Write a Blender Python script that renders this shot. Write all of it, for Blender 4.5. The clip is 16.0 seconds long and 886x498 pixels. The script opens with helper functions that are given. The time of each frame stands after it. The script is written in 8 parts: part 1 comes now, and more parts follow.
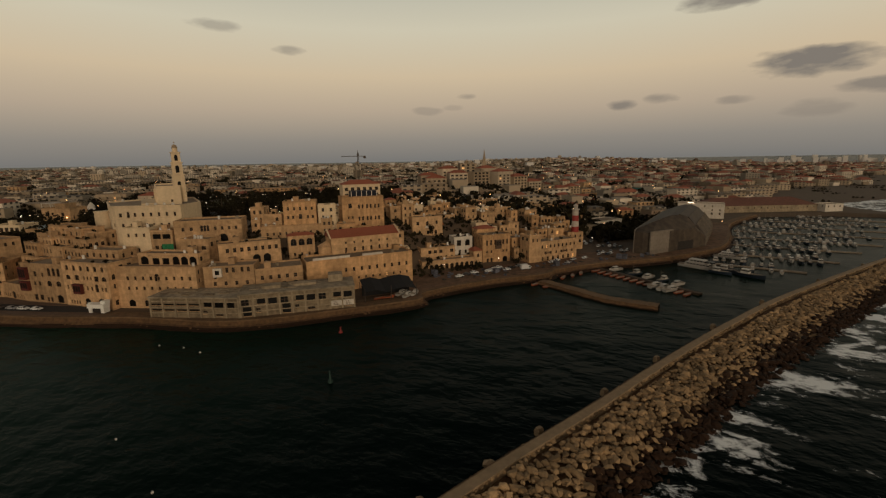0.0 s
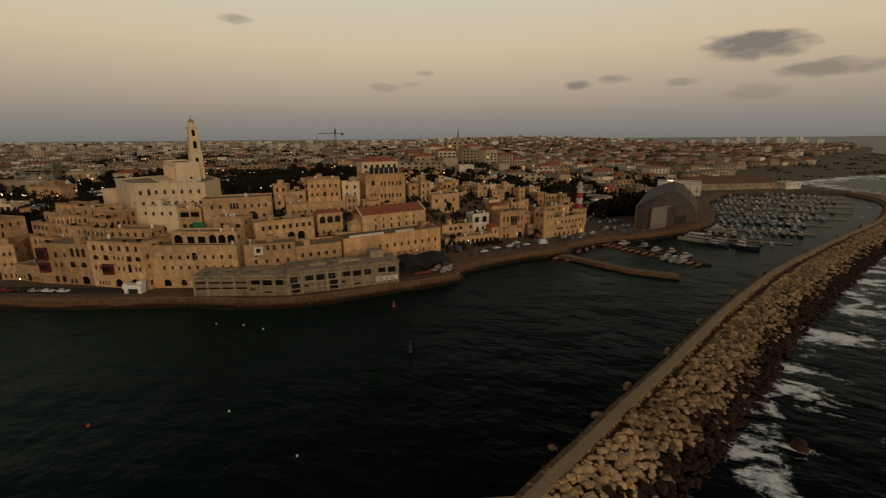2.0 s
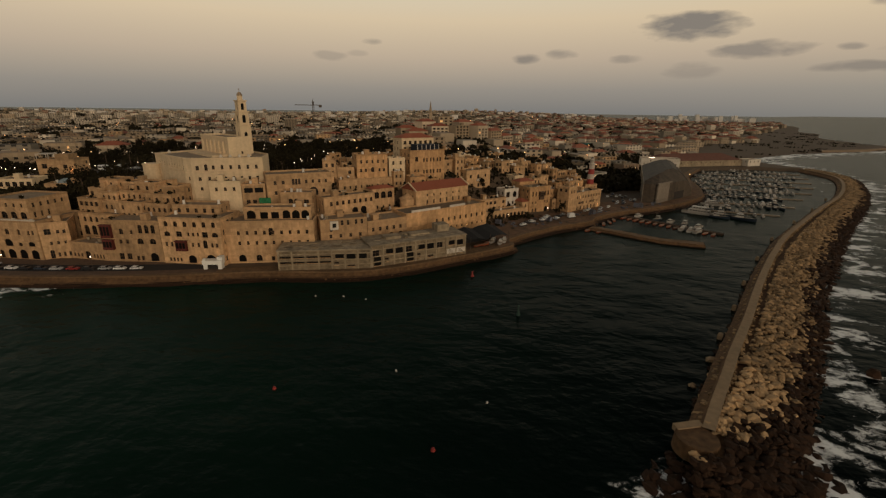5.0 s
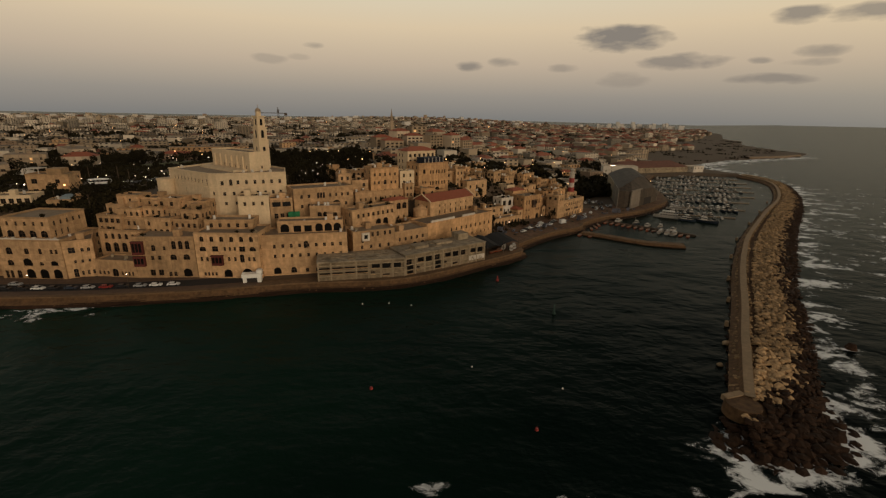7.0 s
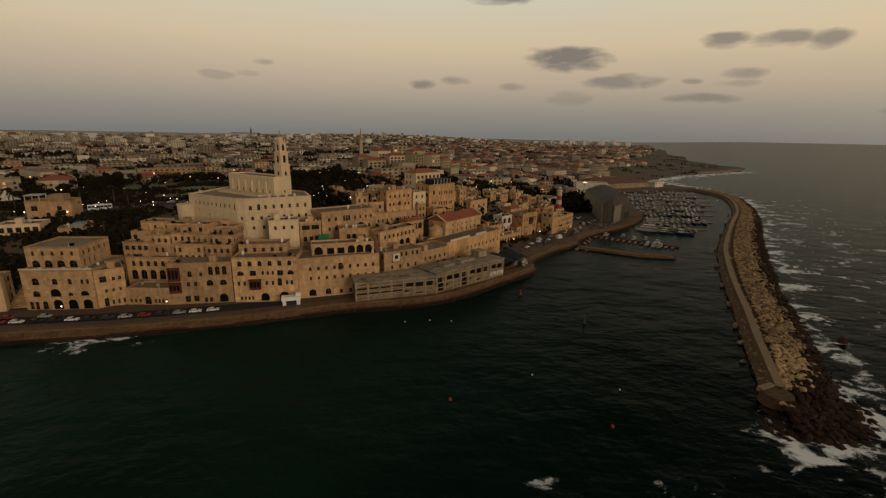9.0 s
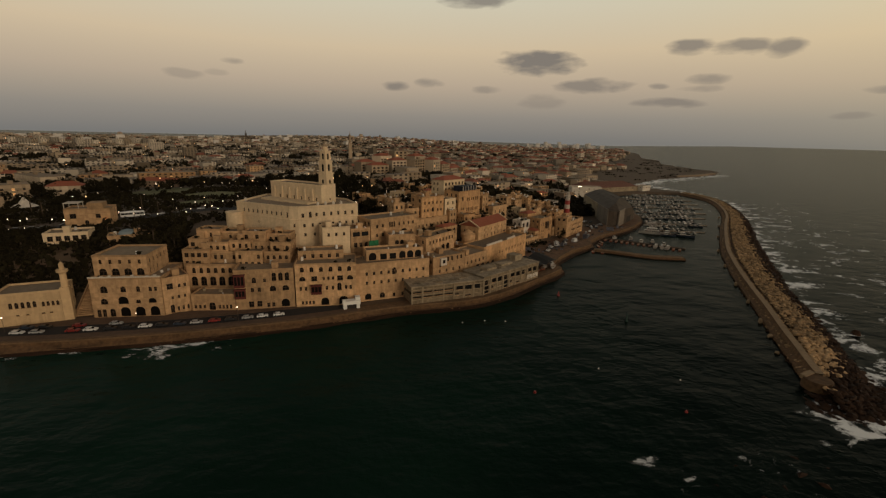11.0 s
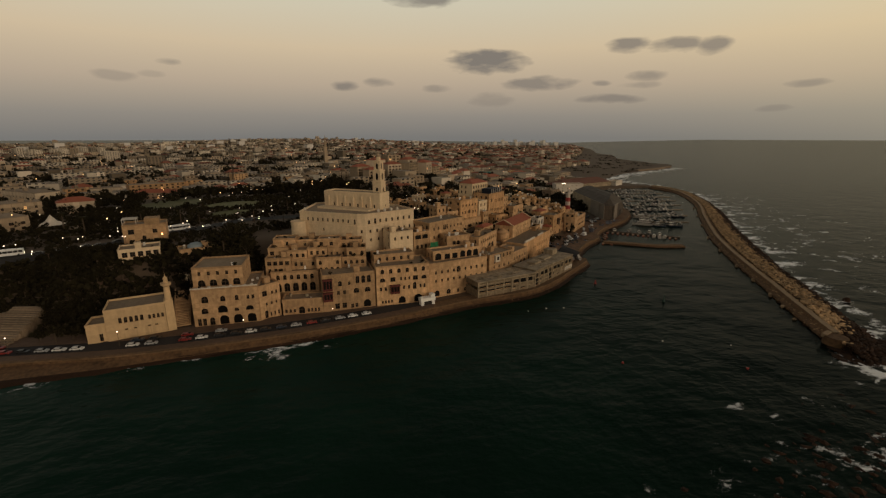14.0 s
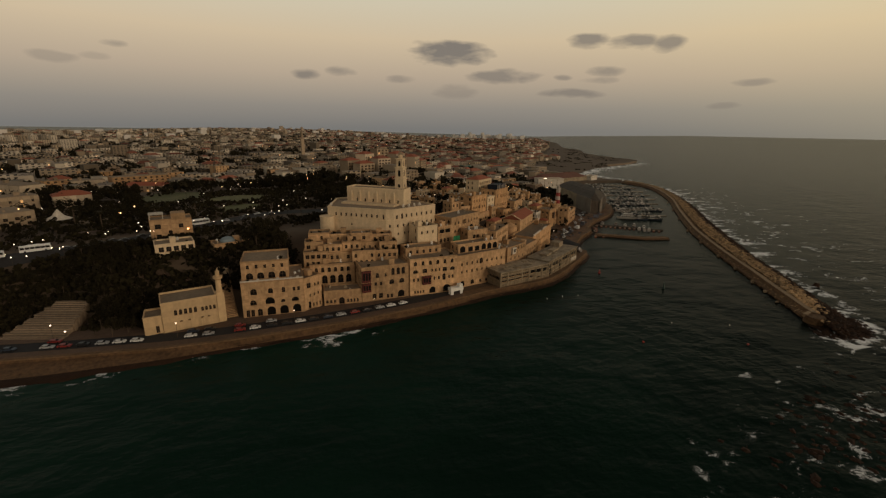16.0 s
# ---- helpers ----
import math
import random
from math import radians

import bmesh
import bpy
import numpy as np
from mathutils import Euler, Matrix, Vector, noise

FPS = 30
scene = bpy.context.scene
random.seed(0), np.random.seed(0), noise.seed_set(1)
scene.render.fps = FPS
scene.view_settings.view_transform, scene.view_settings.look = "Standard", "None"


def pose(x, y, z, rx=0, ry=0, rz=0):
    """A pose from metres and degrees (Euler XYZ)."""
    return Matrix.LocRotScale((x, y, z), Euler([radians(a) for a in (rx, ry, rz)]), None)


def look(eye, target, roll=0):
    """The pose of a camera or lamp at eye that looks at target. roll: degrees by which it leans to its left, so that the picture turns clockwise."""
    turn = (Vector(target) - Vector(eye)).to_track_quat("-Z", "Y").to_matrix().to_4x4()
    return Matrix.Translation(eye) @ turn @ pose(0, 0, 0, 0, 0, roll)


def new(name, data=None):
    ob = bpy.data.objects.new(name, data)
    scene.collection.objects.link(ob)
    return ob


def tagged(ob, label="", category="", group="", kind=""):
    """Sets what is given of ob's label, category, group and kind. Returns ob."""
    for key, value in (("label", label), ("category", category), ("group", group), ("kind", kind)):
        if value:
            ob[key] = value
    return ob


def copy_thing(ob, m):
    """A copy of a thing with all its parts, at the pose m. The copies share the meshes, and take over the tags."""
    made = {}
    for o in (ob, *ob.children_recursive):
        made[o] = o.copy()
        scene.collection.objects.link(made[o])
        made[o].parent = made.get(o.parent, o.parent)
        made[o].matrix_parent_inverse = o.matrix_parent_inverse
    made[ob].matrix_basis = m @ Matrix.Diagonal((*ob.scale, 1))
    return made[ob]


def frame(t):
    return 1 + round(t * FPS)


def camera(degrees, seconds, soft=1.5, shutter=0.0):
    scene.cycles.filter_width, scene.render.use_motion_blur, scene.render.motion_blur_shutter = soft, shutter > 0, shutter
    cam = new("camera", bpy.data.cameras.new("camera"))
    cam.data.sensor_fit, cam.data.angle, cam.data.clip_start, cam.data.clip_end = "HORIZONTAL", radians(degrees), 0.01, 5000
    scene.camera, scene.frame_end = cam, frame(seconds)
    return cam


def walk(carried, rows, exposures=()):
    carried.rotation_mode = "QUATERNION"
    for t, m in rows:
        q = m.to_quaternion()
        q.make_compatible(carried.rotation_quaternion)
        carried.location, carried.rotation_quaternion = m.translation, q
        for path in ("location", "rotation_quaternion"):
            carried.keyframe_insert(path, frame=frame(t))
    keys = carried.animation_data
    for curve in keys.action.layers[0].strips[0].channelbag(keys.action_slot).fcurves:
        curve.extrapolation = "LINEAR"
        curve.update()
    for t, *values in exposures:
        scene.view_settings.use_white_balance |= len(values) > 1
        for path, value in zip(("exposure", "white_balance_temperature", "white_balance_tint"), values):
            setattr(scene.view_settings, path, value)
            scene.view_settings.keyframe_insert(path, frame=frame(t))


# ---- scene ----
cam = camera(90.0, 16.0, 1.3)
PATH = [
    (0, (4.21, 0.244, 62.955), (4.17, 2.205, 62.564), -0.9),
    (0.5, (-4.063, -1.428, 62.964), (-4.074, 0.533, 62.572), -1.2),
    (1, (-12.951, -2.621, 63.343), (-12.923, -0.665, 62.927), -1.2),
    (1.5, (-21.749, -3.528, 63.415), (-21.67, -1.581, 62.965), -1.0),
    (2, (-30.492, -4.918, 63.029), (-30.352, -2.983, 62.545), -0.4),
    (2.5, (-38.432, -5.775, 63.927), (-38.243, -3.854, 63.405), 0.2),
    (3, (-46.408, -7.345, 64.295), (-46.183, -5.435, 63.746), 0.4),
    (3.5, (-54.511, -7.751, 64.134), (-54.259, -5.849, 63.568), 0.5),
    (4, (-63.486, -7.879, 64.126), (-63.203, -5.987, 63.544), 0.6),
    (6.5, (-109.784, -14.952, 69.303), (-109.276, -13.109, 68.716), 1.0),
    (7, (-118.441, -15.266, 70.275), (-117.864, -13.437, 69.707), 1.1),
    (7.5, (-126.244, -15.549, 71.644), (-125.608, -13.735, 71.092), 1.0),
    (8, (-134.817, -15.234, 72.734), (-134.125, -13.435, 72.202), 1.0),
    (8.5, (-143.085, -14.626, 72.881), (-142.354, -12.835, 72.37), 0.9),
    (9, (-151.929, -13.847, 73.883), (-151.169, -12.065, 73.386), 1.0),
    (11.5, (-197.022, -8.363, 77.795), (-196.132, -6.642, 77.301), 1.1),
    (12, (-206.625, -7.33, 78.156), (-205.708, -5.626, 77.65), 0.7),
    (12.5, (-215.321, -6.275, 79.211), (-214.381, -4.586, 78.697), 0.4),
    (13, (-224.322, -5.252, 80.148), (-223.355, -3.578, 79.637), 0.1),
    (13.5, (-233.069, -4.133, 81.251), (-232.071, -2.473, 80.75), 0.0),
    (14, (-242.248, -3.088, 82.154), (-241.219, -1.444, 81.666), -0.0),
    (14.5, (-250.56, -1.386, 83.211), (-249.504, 0.241, 82.722), 0.1),
    (15, (-259.93, 0.157, 84.5), (-258.839, 1.759, 84.006), 0.5),
    (15.5, (-268.229, 0.998, 85.013), (-267.106, 2.575, 84.511), 0.8),
    (16, (-277.218, 2.231, 86.404), (-276.063, 3.778, 85.883), 0.9),
]
walk(cam, [(t, look(eye, target, roll)) for t, eye, target, roll in PATH], [(0, -0.03), (3, 0.0), (4, 0.04), (6.5, 0.16), (7.5, 0.13), (8.5, 0.04), (11.5, 0.0), (16, 0.0)])
# ---- world, sun ----
def srgb(r, g, b):
    return tuple(((c / 255) / 12.92 if c <= 10 else (((c / 255) + 0.055) / 1.055) ** 2.4) for c in (r, g, b)) + (1.0,)


CLOUDS = []


def make_world():
    w = bpy.data.worlds.new("dusk_sky")
    scene.world = w
    w.use_nodes = True
    nt = w.node_tree
    N, L = nt.nodes, nt.links
    N.clear()
    out, bg = N.new("ShaderNodeOutputWorld"), N.new("ShaderNodeBackground")
    L.new(bg.outputs[0], out.inputs[0])
    tc = N.new("ShaderNodeTexCoord")
    sep = N.new("ShaderNodeSeparateXYZ")
    L.new(tc.outputs["Generated"], sep.inputs[0])

    def math_node(op, a, b=None, clamp=False):
        n = N.new("ShaderNodeMath")
        n.operation, n.use_clamp = op, clamp
        for i, v in enumerate((a, b)):
            if v is None:
                continue
            if isinstance(v, (int, float)):
                n.inputs[i].default_value = v
            else:
                L.new(v, n.inputs[i])
        return n.outputs[0]

    ramp = N.new("ShaderNodeValToRGB")
    els = ramp.color_ramp.elements
    stops = SKY_STOPS
    els[0].position, els[0].color = math.sin(radians(max(stops[0][0], 0))), srgb(*stops[0][1])
    els[1].position, els[1].color = 1.0, srgb(*stops[-1][1])
    for deg, col in stops[1:-1]:
        e = els.new(math.sin(radians(deg)))
        e.color = srgb(*col)
    L.new(sep.outputs["Z"], ramp.inputs[0])
    # brighter, warmer towards the sunset
    sun_h = Vector((SUN_FROM[0], SUN_FROM[1], 0)).normalized()
    dotn = N.new("ShaderNodeVectorMath")
    dotn.operation = "DOT_PRODUCT"
    L.new(tc.outputs["Generated"], dotn.inputs[0])
    dotn.inputs[1].default_value = sun_h
    west = math_node("MULTIPLY_ADD", dotn.outputs["Value"], 0.5, False)
    west.node.inputs[2].default_value = 0.5
    west = math_node("POWER", west, 2.5)
    glow = N.new("ShaderNodeMix")
    glow.data_type, glow.blend_type = "RGBA", "MIX"
    L.new(west, glow.inputs["Factor"])
    L.new(ramp.outputs[0], glow.inputs["A"])
    glow.inputs["B"].default_value = WEST_SKY
    col = glow.outputs["Result"]
    # a yellow afterglow over the open sea
    d2 = N.new("ShaderNodeVectorMath")
    d2.operation = "DOT_PRODUCT"
    L.new(tc.outputs["Generated"], d2.inputs[0])
    d2.inputs[1].default_value = (0.985, -0.05, 0.17)
    near = math_node("POWER", math_node("MAXIMUM", d2.outputs["Value"], 0.0), 7.0)
    after = N.new("ShaderNodeMix")
    after.data_type, after.blend_type = "RGBA", "MULTIPLY"
    L.new(near, after.inputs["Factor"])
    L.new(col, after.inputs["A"])
    after.inputs["B"].default_value = (1.26, 1.25, 1.10, 1)
    col = after.outputs["Result"]
    # clouds: flat grey-blue banks with frayed edges
    nz = N.new("ShaderNodeTexNoise")
    nz.inputs["Scale"].default_value, nz.inputs["Detail"].default_value = 16.0, 4.0
    mp = N.new("ShaderNodeMapping")
    mp.inputs["Scale"].default_value = (1.0, 1.0, 3.2)
    L.new(tc.outputs["Generated"], mp.inputs[0])
    L.new(mp.outputs[0], nz.inputs["Vector"])
    fray = math_node("MULTIPLY_ADD", nz.outputs["Fac"], 2.4, False)
    fray.node.inputs[2].default_value = -1.25
    total = None
    for az, el, wd, ht, dens in CLOUDS:
        a, e = radians(az), radians(el)
        right = Vector((math.cos(a), -math.sin(a), 0))
        up = Vector((-math.sin(e) * math.sin(a), -math.sin(e) * math.cos(a), math.cos(e)))
        sq = None
        for axis, size in ((right, wd), (up, ht)):
            dn = N.new("ShaderNodeVectorMath")
            dn.operation = "DOT_PRODUCT"
            L.new(tc.outputs["Generated"], dn.inputs[0])
            dn.inputs[1].default_value = axis / math.tan(radians(size))
            s = math_node("MULTIPLY", dn.outputs["Value"], dn.outputs["Value"])
            sq = s if sq is None else math_node("ADD", sq, s)
        # only the side of the sky that the bank stands on
        ahead = N.new("ShaderNodeVectorMath")
        ahead.operation = "DOT_PRODUCT"
        L.new(tc.outputs["Generated"], ahead.inputs[0])
        ahead.inputs[1].default_value = (math.sin(a), math.cos(a), 0)
        sideok = math_node("GREATER_THAN", ahead.outputs["Value"], 0.3)
        v = math_node("SUBTRACT", 1.0, math_node("MULTIPLY", sq, 1.0))
        v = math_node("ADD", v, fray)
        v = math_node("MULTIPLY", v, 1.2, True)
        v = math_node("MULTIPLY", math_node("MULTIPLY", v, sideok), dens)
        total = v if total is None else math_node("MAXIMUM", total, v)
    cl = N.new("ShaderNodeMix")
    cl.data_type, cl.blend_type = "RGBA", "MIX"
    if total is not None:
        L.new(total, cl.inputs["Factor"])
    else:
        cl.inputs["Factor"].default_value = 0
    L.new(col, cl.inputs["A"])
    cl.inputs["B"].default_value = srgb(122, 115, 108)
    # physical dusk sky as the base of the light
    sky = N.new("ShaderNodeTexSky")
    sky.sky_type, sky.sun_disc = "NISHITA", False
    sky.sun_elevation, sky.sun_rotation = radians(3), math.atan2(SUN_FROM[0], SUN_FROM[1])
    add = N.new("ShaderNodeMix")
    add.data_type, add.blend_type = "RGBA", "ADD"
    add.inputs["Factor"].default_value = SKY_PART
    L.new(cl.outputs["Result"], add.inputs["A"])
    L.new(sky.outputs[0], add.inputs["B"])
    L.new(add.outputs["Result"], bg.inputs["Color"])
    bg.inputs["Strength"].default_value = SKY_STRENGTH


SUN_FROM = (0.28, -1.0)
SKY_STRENGTH, SKY_PART = 1.0, 0.004
WEST_SKY = (0.36, 0.285, 0.21, 1.0)
SKY_STOPS = [(0, (118, 117, 114)), (2.5, (140, 134, 126)), (6, (179, 162, 142)), (10, (205, 185, 155)), (15, (205, 197, 174)), (22, (176, 177, 164)), (40, (76, 82, 88)), (90, (42, 48, 58))]
CLOUDS = [(37.1, 8.8, 5.6, 1.5, 0.95), (43.8, 6.2, 4.6, 0.9, 0.75), (30.0, 15.5, 5.0, 1.2, 0.8), (20.2, 6.0, 1.9, 0.6, 0.8), (24.3, 6.4, 2.0, 0.7, 0.6), (31.5, 5.8, 2.2, 0.5, 0.5),
    (51.7, 4.3, 4.0, 0.6, 0.7), (53.3, 9.9, 2.6, 0.9, 0.8), (57.9, 9.6, 3.4, 0.9, 0.75), (61.5, 9.3, 1.9, 1.1, 0.75), (55.1, 6.7, 2.6, 0.6, 0.6), (54.7, 5.7, 2.2, 0.4, 0.4),
    (50.6, 6.1, 1.2, 0.4, 0.6), (1.9, 7.7, 1.4, 0.4, 0.5), (-3.0, 6.0, 2.1, 0.6, 0.35), (0.4, 6.4, 1.3, 0.4, 0.25), (38.4, 4.5, 3.4, 0.9, 0.35), (67.4, 2.9, 1.7, 0.4, 0.4), (69.8, 5.1, 2.0, 0.4, 0.5), (-19.0, 12.5, 2.0, 0.6, 0.5), (-27.0, 14.5, 3.0, 0.7, 0.45)]
make_world()
sun = new("sun", bpy.data.lights.new("sun", "SUN"))
sun.data.energy, sun.data.angle, sun.data.color = 1.0, radians(24), (1.0, 0.82, 0.60)
sun.matrix_world = look((SUN_FROM[0] * 500, SUN_FROM[1] * 500, 92), (0, 0, 0))
scene.view_settings.exposure = 0.0


# ---- materials ----
def material(name, base, rough=0.8, vary=0.15, grain=1.5, broad=0.12, bump=0.15, metal=0.0, tint=None, each=0.12, courses=0.0, spec=0.3, streak=0.0):
    """Base colour with grain, broad stains and a difference from object to object."""
    m = bpy.data.materials.new(name)
    m.use_nodes = True
    nt = m.node_tree
    N, L = nt.nodes, nt.links
    bs = N["Principled BSDF"]
    bs.inputs["Roughness"].default_value, bs.inputs["Metallic"].default_value = rough, metal
    bs.inputs["Specular IOR Level"].default_value = spec
    geo, info = N.new("ShaderNodeNewGeometry"), N.new("ShaderNodeObjectInfo")
    n1, n2 = N.new("ShaderNodeTexNoise"), N.new("ShaderNodeTexNoise")
    n1.inputs["Scale"].default_value, n1.inputs["Detail"].default_value = grain, 5
    n2.inputs["Scale"].default_value, n2.inputs["Detail"].default_value = broad, 4
    for n in (n1, n2):
        L.new(geo.outputs["Position"], n.inputs["Vector"])

    def mn(op, a, b, c=None):
        q = N.new("ShaderNodeMath")
        q.operation = op
        for i, v in enumerate((a, b, c)):
            if v is None:
                continue
            if isinstance(v, (int, float)):
                q.inputs[i].default_value = v
            else:
                L.new(v, q.inputs[i])
        return q.outputs[0]

    v = mn("MULTIPLY_ADD", n1.outputs["Fac"], 2 * vary, 1 - vary)
    v2 = mn("MULTIPLY_ADD", n2.outputs["Fac"], 2.4 * vary, 1 - 1.2 * vary)
    obj = min(each, 0.22)
    v3 = mn("MULTIPLY_ADD", info.outputs["Random"], 2 * obj, 1 - obj)
    isl = mn("MULTIPLY_ADD", geo.outputs["Random Per Island"], 1.4 * each, 1 - 0.7 * each)
    v = mn("MULTIPLY", mn("MULTIPLY", v, v2), mn("MULTIPLY", v3, isl))
    if courses:
        wv = N.new("ShaderNodeTexWave")
        wv.bands_direction = "Z"
        wv.inputs["Scale"].default_value, wv.inputs["Distortion"].default_value = courses, 0.6
        L.new(geo.outputs["Position"], wv.inputs["Vector"])
        v = mn("MULTIPLY", v, mn("MULTIPLY_ADD", wv.outputs["Fac"], 0.10, 0.93))
    if streak:
        mp = N.new("ShaderNodeMapping")
        mp.inputs["Scale"].default_value = (0.55, 0.55, 0.13)
        L.new(geo.outputs["Position"], mp.inputs[0])
        n3 = N.new("ShaderNodeTexNoise")
        n3.inputs["Scale"].default_value, n3.inputs["Detail"].default_value = 1.0, 6
        L.new(mp.outputs[0], n3.inputs["Vector"])
        v = mn("MULTIPLY", v, mn("MULTIPLY_ADD", n3.outputs["Fac"], 2 * streak, 1 - streak))
    mix = N.new("ShaderNodeMix")
    mix.data_type = "RGBA"
    mix.inputs["A"].default_value = (*base, 1)
    mix.inputs["B"].default_value = (*(tint or [c * 0.8 for c in base]), 1)
    L.new(n2.outputs["Fac"], mix.inputs["Factor"])
    sc = N.new("ShaderNodeVectorMath")
    sc.operation = "SCALE"
    L.new(mix.outputs["Result"], sc.inputs[0])
    L.new(v, sc.inputs["Scale"])
    L.new(sc.outputs[0], bs.inputs["Base Color"])
    if bump:
        b = N.new("ShaderNodeBump")
        b.inputs["Strength"].default_value, b.inputs["Distance"].default_value = bump, 0.3
        L.new(n1.outputs["Fac"], b.inputs["Height"])
        L.new(b.outputs[0], bs.inputs["Normal"])
    return m


def glowing(name, colour, strength):
    m = bpy.data.materials.new(name)
    m.use_nodes = True
    bs = m.node_tree.nodes["Principled BSDF"]
    bs.inputs["Base Color"].default_value = (*colour, 1)
    bs.inputs["Emission Color"].default_value = (*colour, 1)
    bs.inputs["Emission Strength"].default_value = strength
    return m


def water_material():
    m = bpy.data.materials.new("sea_water")
    m.use_nodes = True
    N, L = m.node_tree.nodes, m.node_tree.links
    bs = N["Principled BSDF"]
    bs.inputs["Roughness"].default_value = 0.6
    bs.inputs["Specular IOR Level"].default_value = 0.0
    gloss, fres, both = N.new("ShaderNodeBsdfGlossy"), N.new("ShaderNodeFresnel"), N.new("ShaderNodeMixShader")
    gloss.inputs["Color"].default_value = (0.345, 0.35, 0.345, 1)
    gloss.inputs["Roughness"].default_value = 0.22
    fres.inputs["IOR"].default_value = 1.155
    L.new(fres.outputs[0], both.inputs["Fac"])
    L.new(bs.outputs[0], both.inputs[1])
    L.new(gloss.outputs[0], both.inputs[2])
    L.new(both.outputs[0], N["Material Output"].inputs["Surface"])
    geo = N.new("ShaderNodeNewGeometry")
    mp = N.new("ShaderNodeMapping")
    mp.vector_type = "TEXTURE"
    mp.inputs["Scale"].default_value = (1.45, 1.0, 1.0)
    mp.inputs["Rotation"].default_value = (0, 0, radians(-21))
    L.new(geo.outputs["Position"], mp.inputs[0])
    hs = None
    for scale, amp, det in ((0.04, 3.8, 3), (0.12, 1.9, 5), (0.5, 0.5, 4)):
        n = N.new("ShaderNodeTexNoise")
        n.inputs["Scale"].default_value, n.inputs["Detail"].default_value = scale, det
        L.new(mp.outputs[0], n.inputs["Vector"])
        q = N.new("ShaderNodeMath")
        q.operation = "MULTIPLY_ADD"
        L.new(n.outputs["Fac"], q.inputs[0])
        q.inputs[1].default_value = amp
        if hs is not None:
            L.new(hs, q.inputs[2])
        else:
            q.inputs[2].default_value = 0
        hs = q.outputs[0]
    b = N.new("ShaderNodeBump")
    b.inputs["Strength"].default_value, b.inputs["Distance"].default_value = 1.0, 0.5
    L.new(hs, b.inputs["Height"])
    for node in (bs, gloss, fres):
        L.new(b.outputs[0], node.inputs["Normal"])
    n = N.new("ShaderNodeTexNoise")
    n.inputs["Scale"].default_value, n.inputs["Detail"].default_value = 0.02, 3
    L.new(geo.outputs["Position"], n.inputs["Vector"])
    mix = N.new("ShaderNodeMix")
    mix.data_type = "RGBA"
    mix.inputs["A"].default_value, mix.inputs["B"].default_value = (0.0004, 0.0018, 0.0014, 1), (0.0105, 0.0320, 0.0200, 1)
    # paler green towards the old town and the north, painted in for reflected sky
    sep = N.new("ShaderNodeSeparateXYZ")
    L.new(geo.outputs["Position"], sep.inputs[0])
    sky_tone = None
    for axis, lo, hi, amount in (("Y", 20.0, 190.0, 0.5), ("X", 0.0, -150.0, 0.65)):
        r = N.new("ShaderNodeMapRange")
        r.inputs["From Min"].default_value, r.inputs["From Max"].default_value, r.inputs["To Max"].default_value = lo, hi, amount
        L.new(sep.outputs[axis], r.inputs["Value"])
        if sky_tone is None:
            sky_tone = r.outputs["Result"]
        else:
            q = N.new("ShaderNodeMath")
            q.operation = "ADD"
            L.new(sky_tone, q.inputs[0])
            L.new(r.outputs["Result"], q.inputs[1])
            sky_tone = q.outputs[0]
    q = N.new("ShaderNodeMath")
    q.operation = "MULTIPLY_ADD"
    L.new(n.outputs["Fac"], q.inputs[0])
    q.inputs[1].default_value = 0.6
    q.inputs[2].default_value = 0.45
    q2 = N.new("ShaderNodeMath")
    q2.operation = "MULTIPLY"
    L.new(q.outputs[0], q2.inputs[0])
    L.new(sky_tone, q2.inputs[1])
    q3 = N.new("ShaderNodeMath")
    q3.operation = "POWER"
    L.new(q2.outputs[0], q3.inputs[0])
    q3.inputs[1].default_value = 1.4
    L.new(q3.outputs[0], mix.inputs["Factor"])
    L.new(mix.outputs["Result"], bs.inputs["Base Color"])
    return m


M_WATER = water_material()
M_STONE = material("limestone_wall", (0.53, 0.34, 0.178), 0.9, 0.46, 0.6, 0.11, 0.4, tint=(0.32, 0.187, 0.094), courses=6.0, each=0.22, streak=0.3)
M_CREAM = material("cream_plaster", (0.65, 0.495, 0.325), 0.85, 0.2, 0.9, 0.06, 0.1, tint=(0.54, 0.405, 0.245), each=0.06, streak=0.22)
M_OCHRE = material("ochre_plaster", (0.49, 0.29, 0.138), 0.9, 0.46, 0.6, 0.11, 0.3, tint=(0.33, 0.187, 0.088), streak=0.3, each=0.22)
M_WHITE = material("whitewash", (0.58, 0.51, 0.42), 0.85, 0.16, 0.8, 0.1, 0.1, streak=0.2)
M_ROOF = material("roof_screed", (0.30, 0.222, 0.145), 0.95, 0.42, 0.6, 0.16, 0.2, tint=(0.15, 0.108, 0.07), each=0.3)
M_TILE = material("clay_roof_tile", (0.30, 0.085, 0.04), 0.85, 0.2, 1.2, 0.15, 0.3, tint=(0.22, 0.07, 0.04))
M_CONC = material("weathered_concrete", (0.33, 0.255, 0.165), 0.9, 0.6, 0.6, 0.1, 0.3, tint=(0.20, 0.155, 0.10), streak=0.35)
M_QUAY = material("quay_stone", (0.175, 0.096, 0.042), 0.9, 0.8, 0.8, 0.16, 0.6, tint=(0.05, 0.027, 0.014), courses=2.4, streak=0.4)
M_GLASS = material("dark_window_glass", (0.007, 0.006, 0.005), 0.35, 0.3, 0.5, 0.3, 0, spec=0.12)
M_SHUTTER = material("brown_window_frame", (0.10, 0.06, 0.035), 0.7, 0.2, 2, 0.2, 0)
